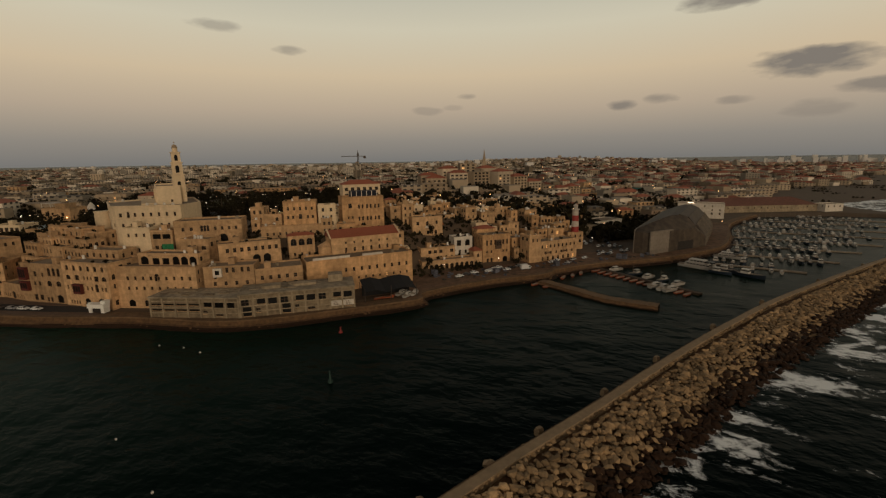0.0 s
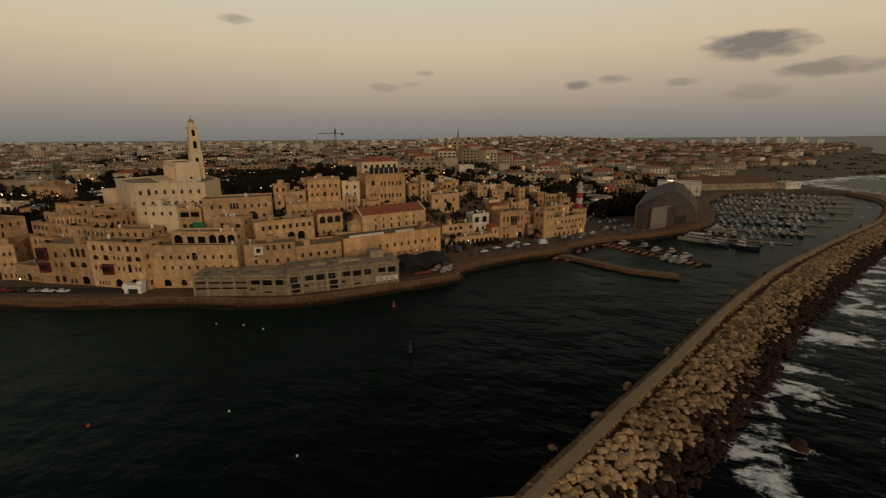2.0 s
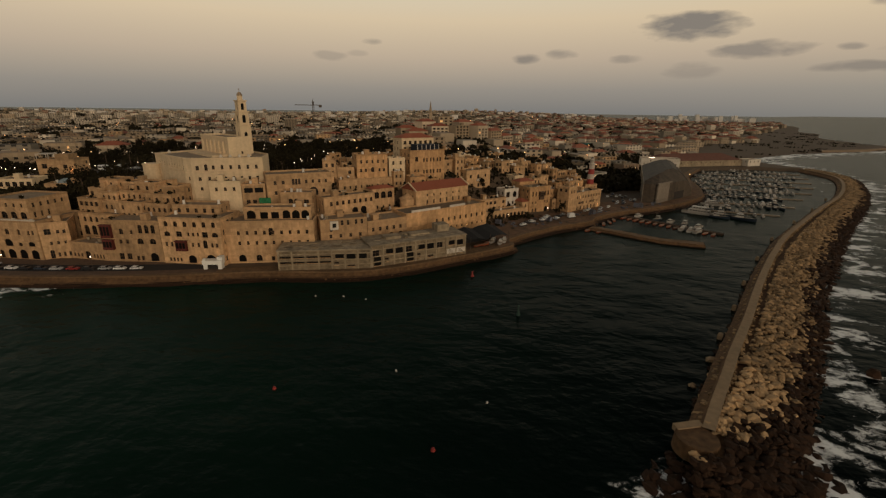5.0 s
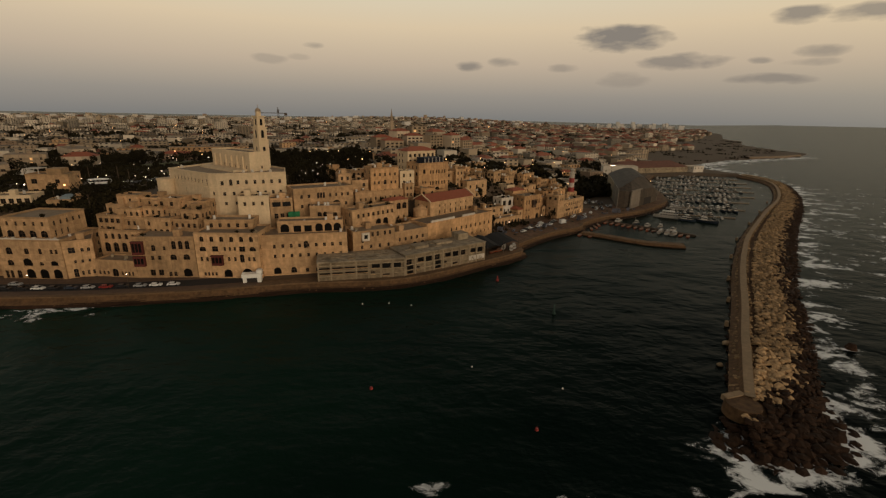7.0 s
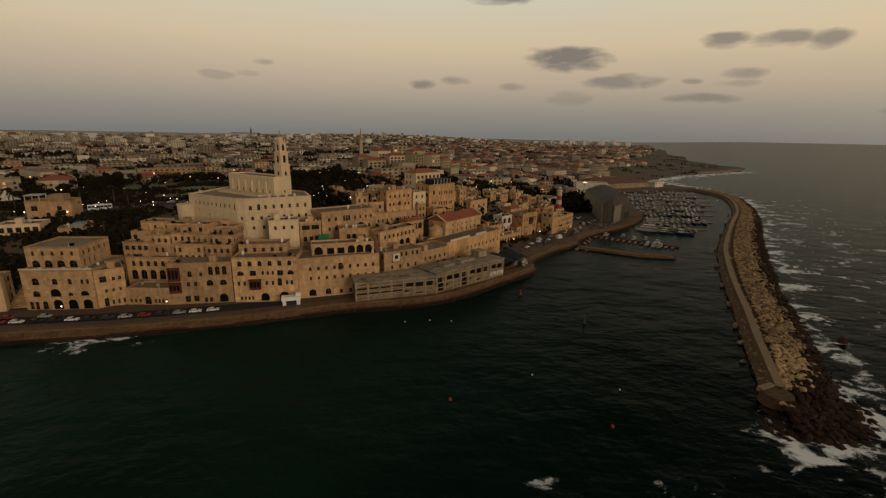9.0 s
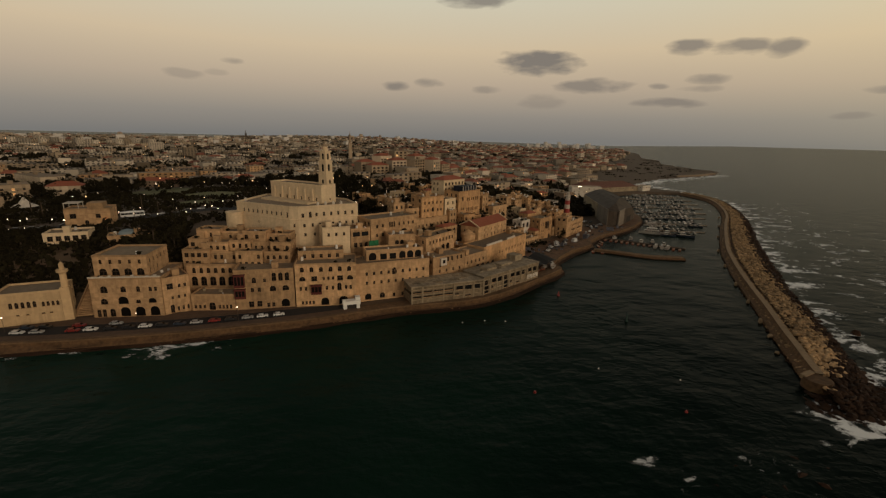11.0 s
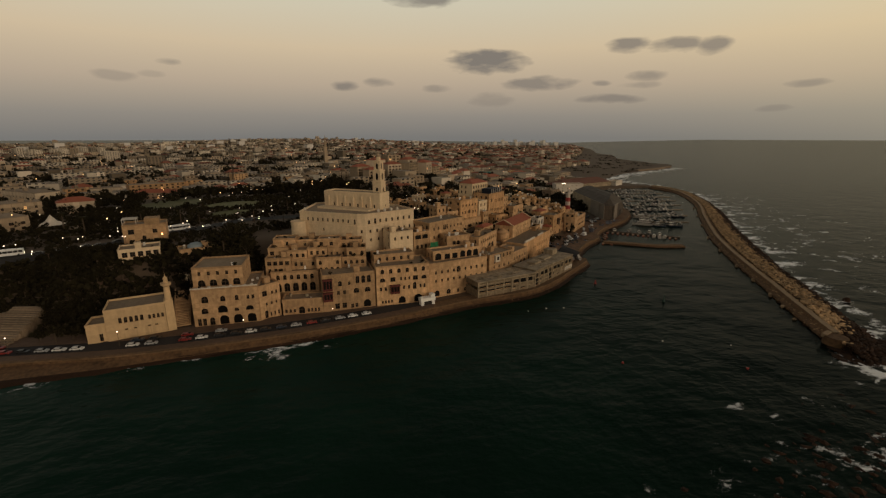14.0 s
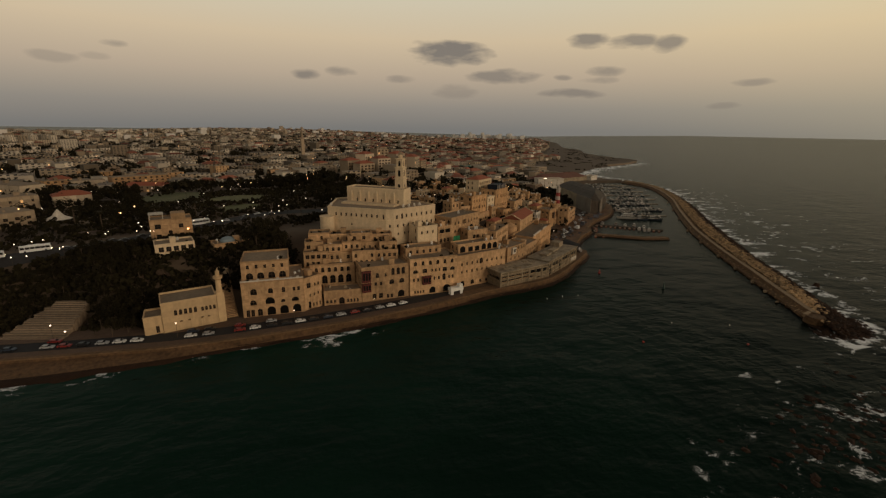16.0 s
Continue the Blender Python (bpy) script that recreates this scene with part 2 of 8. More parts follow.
M_ASPHALT = material("asphalt", (0.034, 0.031, 0.03), 0.9, 0.25, 0.8, 0.08, 0.1)
M_PAVE = material("paving", (0.125, 0.08, 0.05), 0.9, 0.42, 0.5, 0.05, 0.2, tint=(0.075, 0.046, 0.032))
M_GROUND = material("dry_earth", (0.12, 0.08, 0.05), 0.95, 0.35, 0.15, 0.012, 0.2, tint=(0.055, 0.04, 0.026))
M_WALK = material("walkway_concrete", (0.31, 0.22, 0.13), 0.9, 0.35, 0.7, 0.1, 0.3, tint=(0.18, 0.12, 0.07))
M_STEP = material("pale_steps", (0.30, 0.22, 0.145), 0.9, 0.4, 0.8, 0.15, 0.2, tint=(0.16, 0.11, 0.07), each=0.2)
M_ROCK = material("breakwater_rock", (0.41, 0.27, 0.14), 0.9, 0.5, 0.9, 0.06, 0.5, tint=(0.20, 0.125, 0.062), each=0.75)
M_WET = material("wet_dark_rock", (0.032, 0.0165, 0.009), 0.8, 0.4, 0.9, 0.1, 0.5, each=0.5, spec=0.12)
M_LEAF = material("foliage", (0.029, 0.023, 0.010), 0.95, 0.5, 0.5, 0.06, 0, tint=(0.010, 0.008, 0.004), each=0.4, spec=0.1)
M_BARK = material("bark", (0.08, 0.055, 0.035), 0.95, 0.3, 2, 0.2, 0.3)
M_GRASS = material("lawn", (0.095, 0.105, 0.036), 0.95, 0.35, 0.3, 0.04, 0, tint=(0.10, 0.085, 0.038))
M_LAMP = glowing("lamp_glow", (1.0, 0.52, 0.2), 5.0)
M_LAMPW = glowing("lamp_glow_white", (1.0, 0.74, 0.54), 3.6)
# haze over the far towers is put into this pale base colour
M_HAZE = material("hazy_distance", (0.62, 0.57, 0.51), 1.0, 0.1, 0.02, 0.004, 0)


# ---- builders ----
def mesh_of(name, bm, mats):
    me = bpy.data.meshes.new(name)
    bm.to_mesh(me)
    bm.free()
    for m in mats if isinstance(mats, (list, tuple)) else [mats]:
        me.materials.append(m)
    return me


def part(name, bm, mats, parent, label=""):
    me = bm if isinstance(bm, bpy.types.Mesh) else mesh_of(name, bm, mats)
    ob = new(name, me)
    ob.parent = parent
    return tagged(ob, label)


def thing(name, m, label, category, group="", kind=""):
    ob = new(name)
    ob.empty_display_size = 0.5
    ob.matrix_world = m
    return tagged(ob, label, category, group, kind)


def box(bm, x0, x1, y0, y1, z0, z1, mi=0, taper=0.0):
    cx, cy = (x0 + x1) / 2, (y0 + y1) / 2
    v = []
    for z, k in ((z0, 1.0), (z1, 1.0 - taper)):
        for x, y in ((x0, y0), (x1, y0), (x1, y1), (x0, y1)):
            v.append(bm.verts.new((cx + (x - cx) * k, cy + (y - cy) * k, z)))
    for f in ((3, 2, 1, 0), (4, 5, 6, 7), (0, 1, 5, 4), (1, 2, 6, 5), (2, 3, 7, 6), (3, 0, 4, 7)):
        bm.faces.new([v[i] for i in f]).material_index = mi


def tube(bm, cx, cy, z0, z1, r0, r1, n=12, mi=0, cap=True):
    a = [bm.verts.new((cx + r0 * math.cos(2 * math.pi * i / n), cy + r0 * math.sin(2 * math.pi * i / n), z0)) for i in range(n)]
    b = [bm.verts.new((cx + r1 * math.cos(2 * math.pi * i / n), cy + r1 * math.sin(2 * math.pi * i / n), z1)) for i in range(n)]
    for i in range(n):
        bm.faces.new((a[i], a[(i + 1) % n], b[(i + 1) % n], b[i])).material_index = mi
    if cap:
        bm.faces.new(b).material_index = mi
        bm.faces.new(a[::-1]).material_index = mi


def facade(bm, o, u, n, width, height, holes, deep=0.35):
    """A wall with openings cut through to its reveal. o: lower left corner, u: along, n: outward."""
    o, u, n = Vector(o), Vector(u), Vector(n)
    us = sorted({0.0, width, *[h[0] for h in holes], *[h[2] for h in holes]})
    vs = sorted({0.0, height, *[h[1] for h in holes], *[h[3] for h in holes]})

    def p(a, b, d=0.0):
        return bm.verts.new(o + u * a + Vector((0, 0, b)) - n * d)

    for i in range(len(us) - 1):
        for j in range(len(vs) - 1):
            cu, cv = (us[i] + us[i + 1]) / 2, (vs[j] + vs[j + 1]) / 2
            if any(h[0] < cu < h[2] and h[1] < cv < h[3] for h in holes):
                continue
            bm.faces.new((p(us[i], vs[j]), p(us[i + 1], vs[j]), p(us[i + 1], vs[j + 1]), p(us[i], vs[j + 1])))
    for a, b, c, d, arch in holes:
        for q in (((a, b), (a, d)), ((a, d), (c, d)), ((c, d), (c, b)), ((c, b), (a, b))):
            (a0, b0), (a1, b1) = q
            bm.faces.new((p(a0, b0), p(a1, b1), p(a1, b1, deep), p(a0, b0, deep)))
        if arch:
            rise, mid, half = min((c - a) / 2, (d - b) * 0.6), (a + c) / 2, (c - a) / 2
            arc = [(mid - half * math.cos(k * math.pi / 8), d - rise + rise * math.sin(k * math.pi / 8)) for k in range(9)]
            for side, corner in ((arc[:5], (a, d)), (arc[4:], (c, d))):
                pts = [corner] + side if side is arc else [corner] + list(side)
                bm.faces.new([p(x, y, 0.02) for x, y in pts])


PANES = {}


def pane_mesh(w, h, arch, lit):
    key = (round(w, 1), round(h, 1), arch, lit)
    if key not in PANES:
        bm = bmesh.new()
        v = [bm.verts.new(c) for c in ((0, 0, 0), (w, 0, 0), (w, 0, h), (0, 0, h))]
        bm.faces.new(v).material_index = 0
        t = 0.07
        if w < 3:
            box(bm, w / 2 - t, w / 2 + t, -0.06, 0.0, 0, h, 1)
            box(bm, 0, w, -0.06, 0.0, h * 0.55 - t, h * 0.55 + t, 1)
        box(bm, -0.12, w + 0.12, -0.42, -0.02, -0.14, 0, 2)
        PANES[key] = mesh_of("window", bm, [M_LIT if lit else M_GLASS, M_SHUTTER, M_STONE])
    return PANES[key]


M_LIT = glowing("lit_window", (1.0, 0.55, 0.2), 0.45)


def row(u0, u1, v, h, n, w, arch=False):
    """n openings spread evenly from u0 to u1 at height v."""
    step = (u1 - u0) / n
    return [(u0 + step * (i + 0.5) - w / 2, v, u0 + step * (i + 0.5) + w / 2, v + h, arch) for i in range(n)]


def auto_rows(width, height, rng, floor=3.7, gap=3.1, skip=0.18):
    rows = []
    n = max(1, int(height / floor))
    per = max(1, int(width / gap))
    if width < 2.4 or height < 2.8:
        return []
    for k in range(n):
        v = height - (n - k) * floor + 0.9
        if v < 0.3:
            v = 0.4
        w, h, arch = rng.choice(((1.0, 1.7, False), (1.2, 2.0, False), (1.3, 2.1, True), (1.9, 2.1, False), (1.5, 2.3, True)))
        for hole in row(0.4, width - 0.4, v, min(h, height - v - 0.9), per, min(w, width / per * 0.6), arch):
            if rng.random() > skip and hole[3] - hole[1] > 0.5:
                rows.append(hole)
    return rows


TAKEN = []


def take(p0, along, left, W, depth):
    """Notes the ground that a building stands on, as discs."""
    r = min(W, depth) / 2
    nu, nv = max(1, round(W / (2 * r))), max(1, round(depth / (2 * r)))
    for i in range(nu):
        for j in range(nv):
            c = p0 + along * (W * (i + 0.5) / nu) + left * (depth * (j + 0.5) / nv)
            TAKEN.append((c.x, c.y, r))


def is_free(x, y, r):
    return all((x - a) ** 2 + (y - b) ** 2 > (r + c) ** 2 for a, b, c in TAKEN)


def house(name, label, p0, p1, depth, zb, zt, front=None, left=None, right=None, mat=None, roof="flat", group="old town houses", seed=0, category="house", lit=0.006, tiles=None, gap=3.3, foot=6.0):
    rng = random.Random(seed or int(p0[0] * 13 + p0[1] * 7 + zt))
    mat = mat or M_STONE
    p0, p1 = Vector(p0), Vector(p1)
    along = (p1 - p0)
    W = along.length
    ang = math.atan2(along.y, along.x)
    take(p0, along.normalized(), Vector((-along.y, along.x)).normalized(), W, depth)
    base = thing(name, Matrix.Translation((p0.x, p0.y, zb)) @ Matrix.Rotation(ang, 4, "Z"), label, category, group)
    Hh = zt - zb
    sides = (((0, 0, 0), (1, 0, 0), (0, -1, 0), W, front), ((W, 0, 0), (0, 1, 0), (1, 0, 0), depth, right), ((W, depth, 0), (-1, 0, 0), (0, 1, 0), W, None), ((0, depth, 0), (0, -1, 0), (-1, 0, 0), depth, left))
    bm = bmesh.new()
    for k, (o, u, n, wd, holes) in enumerate(sides):
        if holes is None:
            holes = auto_rows(wd, Hh - 0.8, rng, gap=gap) if k != 2 else []
        facade(bm, o, u, n, wd, Hh, holes)
        for a, b, c, d, arch in holes:
            big = (c - a) > 1.7
            me = pane_mesh(c - a, d - b, arch, rng.random() < lit)
            ob = part("doorway" if b < 0.3 else "window", me, None, base)
            pos = Vector(o) + Vector(u) * a + Vector((0, 0, b)) - Vector(n) * 0.3
            ob.matrix_local = Matrix.Translation(pos) @ Matrix.Rotation(math.atan2(u[1], u[0]), 4, "Z")
    # foundation into the slope
    box(bm, 0.05, W - 0.05, 0.05, depth - 0.05, -foot, 0.02)
    part("wall", bm, mat, base)
    par = 0.7
    if roof == "flat":
        bm = bmesh.new()
        box(bm, 0.3, W - 0.3, 0.3, depth - 0.3, Hh - par - 0.25, Hh - par)
        part("roof", bm, M_ROOF, base)
        bm = bmesh.new()
        for x0, x1, y0, y1 in ((-0.06, W + 0.06, -0.06, 0.32), (-0.06, W + 0.06, depth - 0.32, depth + 0.06), (-0.06, 0.32, 0.32, depth - 0.32), (W - 0.32, W + 0.06, 0.32, depth - 0.32)):
            box(bm, x0, x1, y0, y1, Hh - par, Hh + 0.06)
        part("parapet", bm, mat, base)
        if W > 6 and depth > 6.5 and rng.random() < 0.6 and category == "house":
            bm = bmesh.new()
            x, y = rng.uniform(1.5, W - 4.5), rng.uniform(2, depth - 4.5)
            box(bm, x, x + 2.6, y, y + 2.8, Hh - par, Hh + 1.9)
            box(bm, x - 0.15, x + 2.75, y - 0.15, y + 2.95, Hh + 1.9, Hh + 2.1)
            part("stair_head", bm, mat, base)
    else:
        bm = bmesh.new()
        e, rise = 0.5, roof_rise(depth, roof)
        hip = 0.0 if roof == "gable" else min(depth / 2, W / 2 - 0.3)
        a = [bm.verts.new(c) for c in ((-e, -e, Hh), (W + e, -e, Hh), (W + e, depth + e, Hh), (-e, depth + e, Hh))]
        r = [bm.verts.new((hip - (e if not hip else 0), depth / 2, Hh + rise)), bm.verts.new((W - hip + (e if not hip else 0), depth / 2, Hh + rise))]
        bm.faces.new((a[0], a[1], r[1], r[0]))
        bm.faces.new((a[2], a[3], r[0], r[1]))
        bm.faces.new((a[1], a[2], r[1]))
        bm.faces.new((a[3], a[0], r[0]))
        bm.faces.new((a[3], a[2], a[1], a[0]))
        part("roof", bm, tiles or M_TILE, base, "clay tile roof")
    return base


def roof_rise(depth, kind):
    return depth * (0.27 if kind == "gable" else 0.22)


# ---- ground, sea, quays ----
COAST = [(-5000, 2600), (-1500, 780), (-700, 400), (-420, 256), (-340, 222), (-319, 212), (-303, 204.5), (-286, 197), (-269, 189.5), (-252, 184), (-237, 180), (-205, 173), (-166, 168), (-140, 167), (-124, 166.5), (-110, 164.5), (-91, 161.5), (-77, 162), (-60, 166.5), (-40, 174.5), (-16, 184), (-9, 189), (-8, 198), (22, 217), (52, 228), (62, 238), (88, 251), (125, 262), (150, 273), (185, 296), (215, 335), (255, 400), (320, 462), (400, 462), (440, 445), (478, 450), (512, 575), (667, 644), (950, 700), (1110, 790), (1252, 1048), (2077, 1868), (3500, 3250), (5000, 4700)]
LAND = [Vector(c) for c in COAST] + [Vector((5000, 5000)), Vector((-5000, 5000))]


def coast_distance(x, y, line=COAST):
    best = 1e9
    for (ax, ay), (bx, by) in zip(line, line[1:]):
        dx, dy = bx - ax, by - ay
        k = max(0.0, min(1.0, ((x - ax) * dx + (y - ay) * dy) / (dx * dx + dy * dy)))
        best = min(best, (x - ax - k * dx) ** 2 + (y - ay - k * dy) ** 2)
    return math.sqrt(best)


def on_land(x, y):
    inside, n = False, len(LAND)
    for i in range(n):
        a, b = LAND[i], LAND[(i + 1) % n]
        if (a.y > y) != (b.y > y) and x < (b.x - a.x) * (y - a.y) / (b.y - a.y) + a.x:
            inside = not inside
    return inside


def smooth(a, b, v):
    k = max(0.0, min(1.0, (v - a) / (b - a)))
    return k * k * (3 - 2 * k)


def lerp_table(x, table):
    if x <= table[0][0]:
        return table[0][1]
    for (a, p), (b, q) in zip(table, table[1:]):
        if x <= b:
            return p + (q - p) * (x - a) / (b - a)
    return table[-1][1]


FOOT = [(-700, 420), (-420, 260), (-348, 236), (-326, 247), (-300, 241), (-288, 216), (-240, 207), (-160, 188), (-100, 182), (-50, 197), (0, 232), (50, 258), (80, 275), (110, 330), (140, 400), (300, 520), (520, 620), (900, 760), (1300, 1250)]
TOP = [(-700, 15), (-400, 22), (-270, 25), (-200, 29), (-40, 29), (20, 26), (80, 18), (140, 9), (400, 8), (1300, 10)]


def height(x, y):
    """The lie of the land: quay, the old town's hill, the plateau behind."""
    f, top = lerp_table(x, FOOT), lerp_table(x, TOP)
    h = 3.3 + (top - 3.3) * smooth(f - 2, f + 52, y)
    h += (14 - top) * smooth(f + 170, f + 480, y)
    h += 14 * smooth(900, 3200, y) + (8 + 34 * smooth(-700, 900, x) * (1 - smooth(1000, 2000, x))) * smooth(1900, 4700, y) + 5 * noise.noise((x * 0.004, y * 0.004, 0)) * smooth(f + 100, f + 400, y)
    h += 15 * math.exp(-((x - 30) / 85) ** 2 - ((y - 560) / 70) ** 2)
    return h


def sheet(name, xs, ys, zfun, mat, label, category):
    verts = [(x, y, zfun(x, y)) for y in ys for x in xs]
    nx = len(xs)
    faces = [(j * nx + i, j * nx + i + 1, (j + 1) * nx + i + 1, (j + 1) * nx + i) for j in range(len(ys) - 1) for i in range(nx - 1)]
    me = bpy.data.meshes.new(name)
    me.from_pydata(verts, [], faces)
    me.materials.append(mat)
    for p in me.polygons:
        p.use_smooth = True
    return tagged(new(name, me), label, category, kind="structure")


def steps(a, b, near0, near1, fine, grow=1.25):
    out, v, d = [], near0, fine
    while v <= near1:
        out.append(v)
        v += fine
    hi, d = out[-1], fine
    while hi < b:
        d *= grow
        hi = min(b, hi + d)
        out.append(hi)
    lo, d = near0, fine
    while lo > a:
        d *= grow
        lo = max(a, lo - d)
        out.insert(0, lo)
    return out


def shelf(x, d):
    """The low southern shore climbs slowly to the plateau."""
    return smooth(20, 320 + 1.6 * max(0.0, x - 600), d)


def ground_z(x, y):
    d = coast_distance(x, y)
    if not on_land(x, y):
        return -2.5 - min(d, 8) * 0.4
    edge = smooth(2.0, 4.5, d)
    if x > 460:
        return -2.5 + 4.3 * smooth(0, 26, d) + (height(x, y) - 1.8) * shelf(x, d)
    return -2.5 + (height(x, y) + 2.5) * edge


sheet("ground", steps(-4990, 4990, -330, 500, 5.0, 1.1), steps(100, 4990, 150, 520, 5.0, 1.1), ground_z, M_GROUND, "dry earth ground rising from the quay to a hill", "ground")
sheet("water", steps(-4990, 4990, -900, 900, 300), steps(-4000, 4990, -400, 900, 300), lambda x, y: 58.0 * smooth(2600, 5000, max(abs(x), abs(y))), M_WATER, "dark green rippled sea water at dusk", "sea")


def ribbon(bm, line, profile, closed=False, mi=None):
    """Sweeps a profile of (offset to the left of the line, height) along a plan line."""
    rings = []
    pts = [Vector(p) for p in line]
    for i, p in enumerate(pts):
        a = pts[max(0, i - 1)]
        b = pts[min(len(pts) - 1, i + 1)]
        d = (b - a).normalized()
        n = Vector((-d.y, d.x))
        rings.append([bm.verts.new((p.x + n.x * o, p.y + n.y * o, z)) for o, z in profile])
    for r, s in zip(rings, rings[1:]):
        for k in range(len(profile) - 1):
            f = bm.faces.new((r[k], s[k], s[k + 1], r[k + 1]))
            if mi:
                f.material_index = mi[k]
    return rings


def dense(line, step):
    """The line with points at most step apart, rounded a little at its corners."""
    out = []
    P = [Vector(p) for p in line]
    for i in range(len(P) - 1):
        p0, p1, p2, p3 = P[max(0, i - 1)], P[i], P[i + 1], P[min(len(P) - 1, i + 2)]
        n = max(1, int((p2 - p1).length / step))
        for k in range(n):
            t = k / n
            out.append(0.5 * ((2 * p1) + (p2 - p0) * t + (2 * p0 - 5 * p1 + 4 * p2 - p3) * t * t + (3 * p1 - p0 - 3 * p2 + p3) * t ** 3))
    out.append(P[-1])
    return [(p.x, p.y) for p in out]


M_COPE = material("worn_quay_coping", (0.165, 0.10, 0.05), 0.92, 0.6, 0.7, 0.12, 0.3, tint=(0.12, 0.072, 0.038))
bm = bmesh.new()
QUAY = [c for c in COAST if -420 < c[0] < 330]
ribbon(bm, dense(QUAY, 2.5), [(-3.4, -2.0), (-3.0, 0.15), (-1.9, 0.55), (-1.6, 1.25), (-0.5, 1.5), (-0.3, 1.9), (-0.1, 3.0), (-0.25, 3.05), (-0.25, 3.6), (1.2, 3.62), (6.0, 3.55), (6.2, 1.0)], mi=[1, 1, 1, 0, 0, 0, 2, 2, 2, 2, 0])
for v in bm.verts:
    if v.co.z < 2.5:
        k = 0.55 * noise.noise(Vector((v.co.x * 0.35, v.co.y * 0.35, v.co.z))) + 0.9 * noise.noise(Vector((v.co.x * 0.07, v.co.y * 0.07, 4)))
        v.co.x, v.co.y, v.co.z = v.co.x + 0.4 * k, v.co.y - k, v.co.z + 0.35 * k
tagged(new("quay_wall", mesh_of("quay_wall", bm, [M_QUAY, M_WET, M_COPE])), "brown weathered stone quay wall above the water", "quay wall", kind="structure")

ROAD_LINE = dense([c for c in COAST if -430 < c[0] < -135], 6)
bm = bmesh.new()
ribbon(bm, ROAD_LINE, [(5.0, 3.2), (5.0, 3.72), (13.0, 3.72), (13.0, 3.2)])
tagged(new("road", mesh_of("road", bm, M_ASPHALT)), "dark asphalt quay road", "road", kind="structure")
bm = bmesh.new()
ribbon(bm, ROAD_LINE, [(1.0, 3.3), (1.0, 3.8), (4.98, 3.86), (4.98, 3.3)])
ribbon(bm, ROAD_LINE, [(13.02, 3.3), (13.02, 3.86), (21.0, 3.9), (21.0, 3.0)])
tagged(new("pavement", mesh_of("pavement", bm, M_PAVE)), "pale worn stone paving beside the quay road", "pavement", kind="structure")
bm = bmesh.new()
ribbon(bm, dense([c for c in COAST if -35 < c[0] < 260], 5), [(2.0, 3.4), (2.0, 3.75), (26.0, 3.95), (26.0, 3.0)])
M_EARTH = material("trodden_red_earth", (0.20, 0.105, 0.052), 0.95, 0.8, 0.35, 0.06, 0.3, tint=(0.07, 0.046, 0.032))
tagged(new("quay_apron", mesh_of("quay_apron", bm, M_EARTH)), "worn reddish paving of the harbour quay", "pavement", kind="structure")
# shelving rock under the quay wall at its northern end
bm = bmesh.new()
SHELF = dense([c for c in COAST if -430 < c[0] < -110], 6)
rings = []
for i, p in enumerate(SHELF):
    a, b = Vector(SHELF[max(0, i - 1)]), Vector(SHELF[min(len(SHELF) - 1, i + 1)])
    d = (b - a).normalized()
    n = Vector((d.y, -d.x))
    wide = 3.0 + 14.0 * (1 - smooth(-325, -235, p[0]))
    ring = []
    for k, z in ((0.0, 2.3), (0.3, 1.6), (0.6, 0.9), (0.85, 0.35), (1.0, -0.8)):
        j = noise.noise((p[0] * 0.13, p[1] * 0.13, k * 3)) * 1.6 * k
        ring.append(bm.verts.new((p[0] + n.x * (wide * k + j), p[1] + n.y * (wide * k + j), z + 0.5 * j)))
    rings.append(ring)
for r, q in zip(rings, rings[1:]):
    for k in range(4):
        f = bm.faces.new((r[k + 1], q[k + 1], q[k], r[k]))
        f.material_index = 1 if k >= 2 else 0
        f.smooth = True
tagged(new("rock_shelf", mesh_of("rock_shelf", bm, [M_QUAY, M_WET])), "brown wet rock shelf below the quay wall", "rocks", kind="structure")

# breakwater: walled walk on the harbour side, rock slope to the sea
BW_IN = [(-16.5, 57), (-7.5, 65), (2.5, 73.5), (14, 83.5), (37, 102.5), (59, 121.5), (83, 141.5), (107, 160.5), (145, 188.5), (229, 242.5), (306, 290), (380, 348), (420, 392), (440, 443)]
BW_OUT = [(-30, 36), (-5, 38), (21, 57), (49, 78), (83, 106), (115, 129), (153, 156), (205, 192), (269, 234), (330, 277), (384, 320), (440, 372), (470, 415), (480, 450)]
bwi, bwo = dense(BW_IN, 5), dense(BW_OUT, 5)


def along_line(line, t):
    seg = [math.dist(a, b) for a, b in zip(line, line[1:])]
    d = t * sum(seg)
    for (a, b), s in zip(zip(line, line[1:]), seg):
        if d <= s:
            k = d / max(s, 1e-6)
            return a[0] + (b[0] - a[0]) * k, a[1] + (b[1] - a[1]) * k
        d -= s
    return line[-1]


def bw_point(t, s):
    """t along the breakwater from its head, s across from the harbour side (0) to the sea (1)."""
    a, b = along_line(bwi, t), along_line(bwo, t)
    return a[0] + (b[0] - a[0]) * s, a[1] + (b[1] - a[1]) * s


def bw_height(s):
    return lerp_table(s, [(0, 2.6), (0.24, 3.7), (0.55, 3.2), (0.8, 1.2), (1.0, -1.2)])


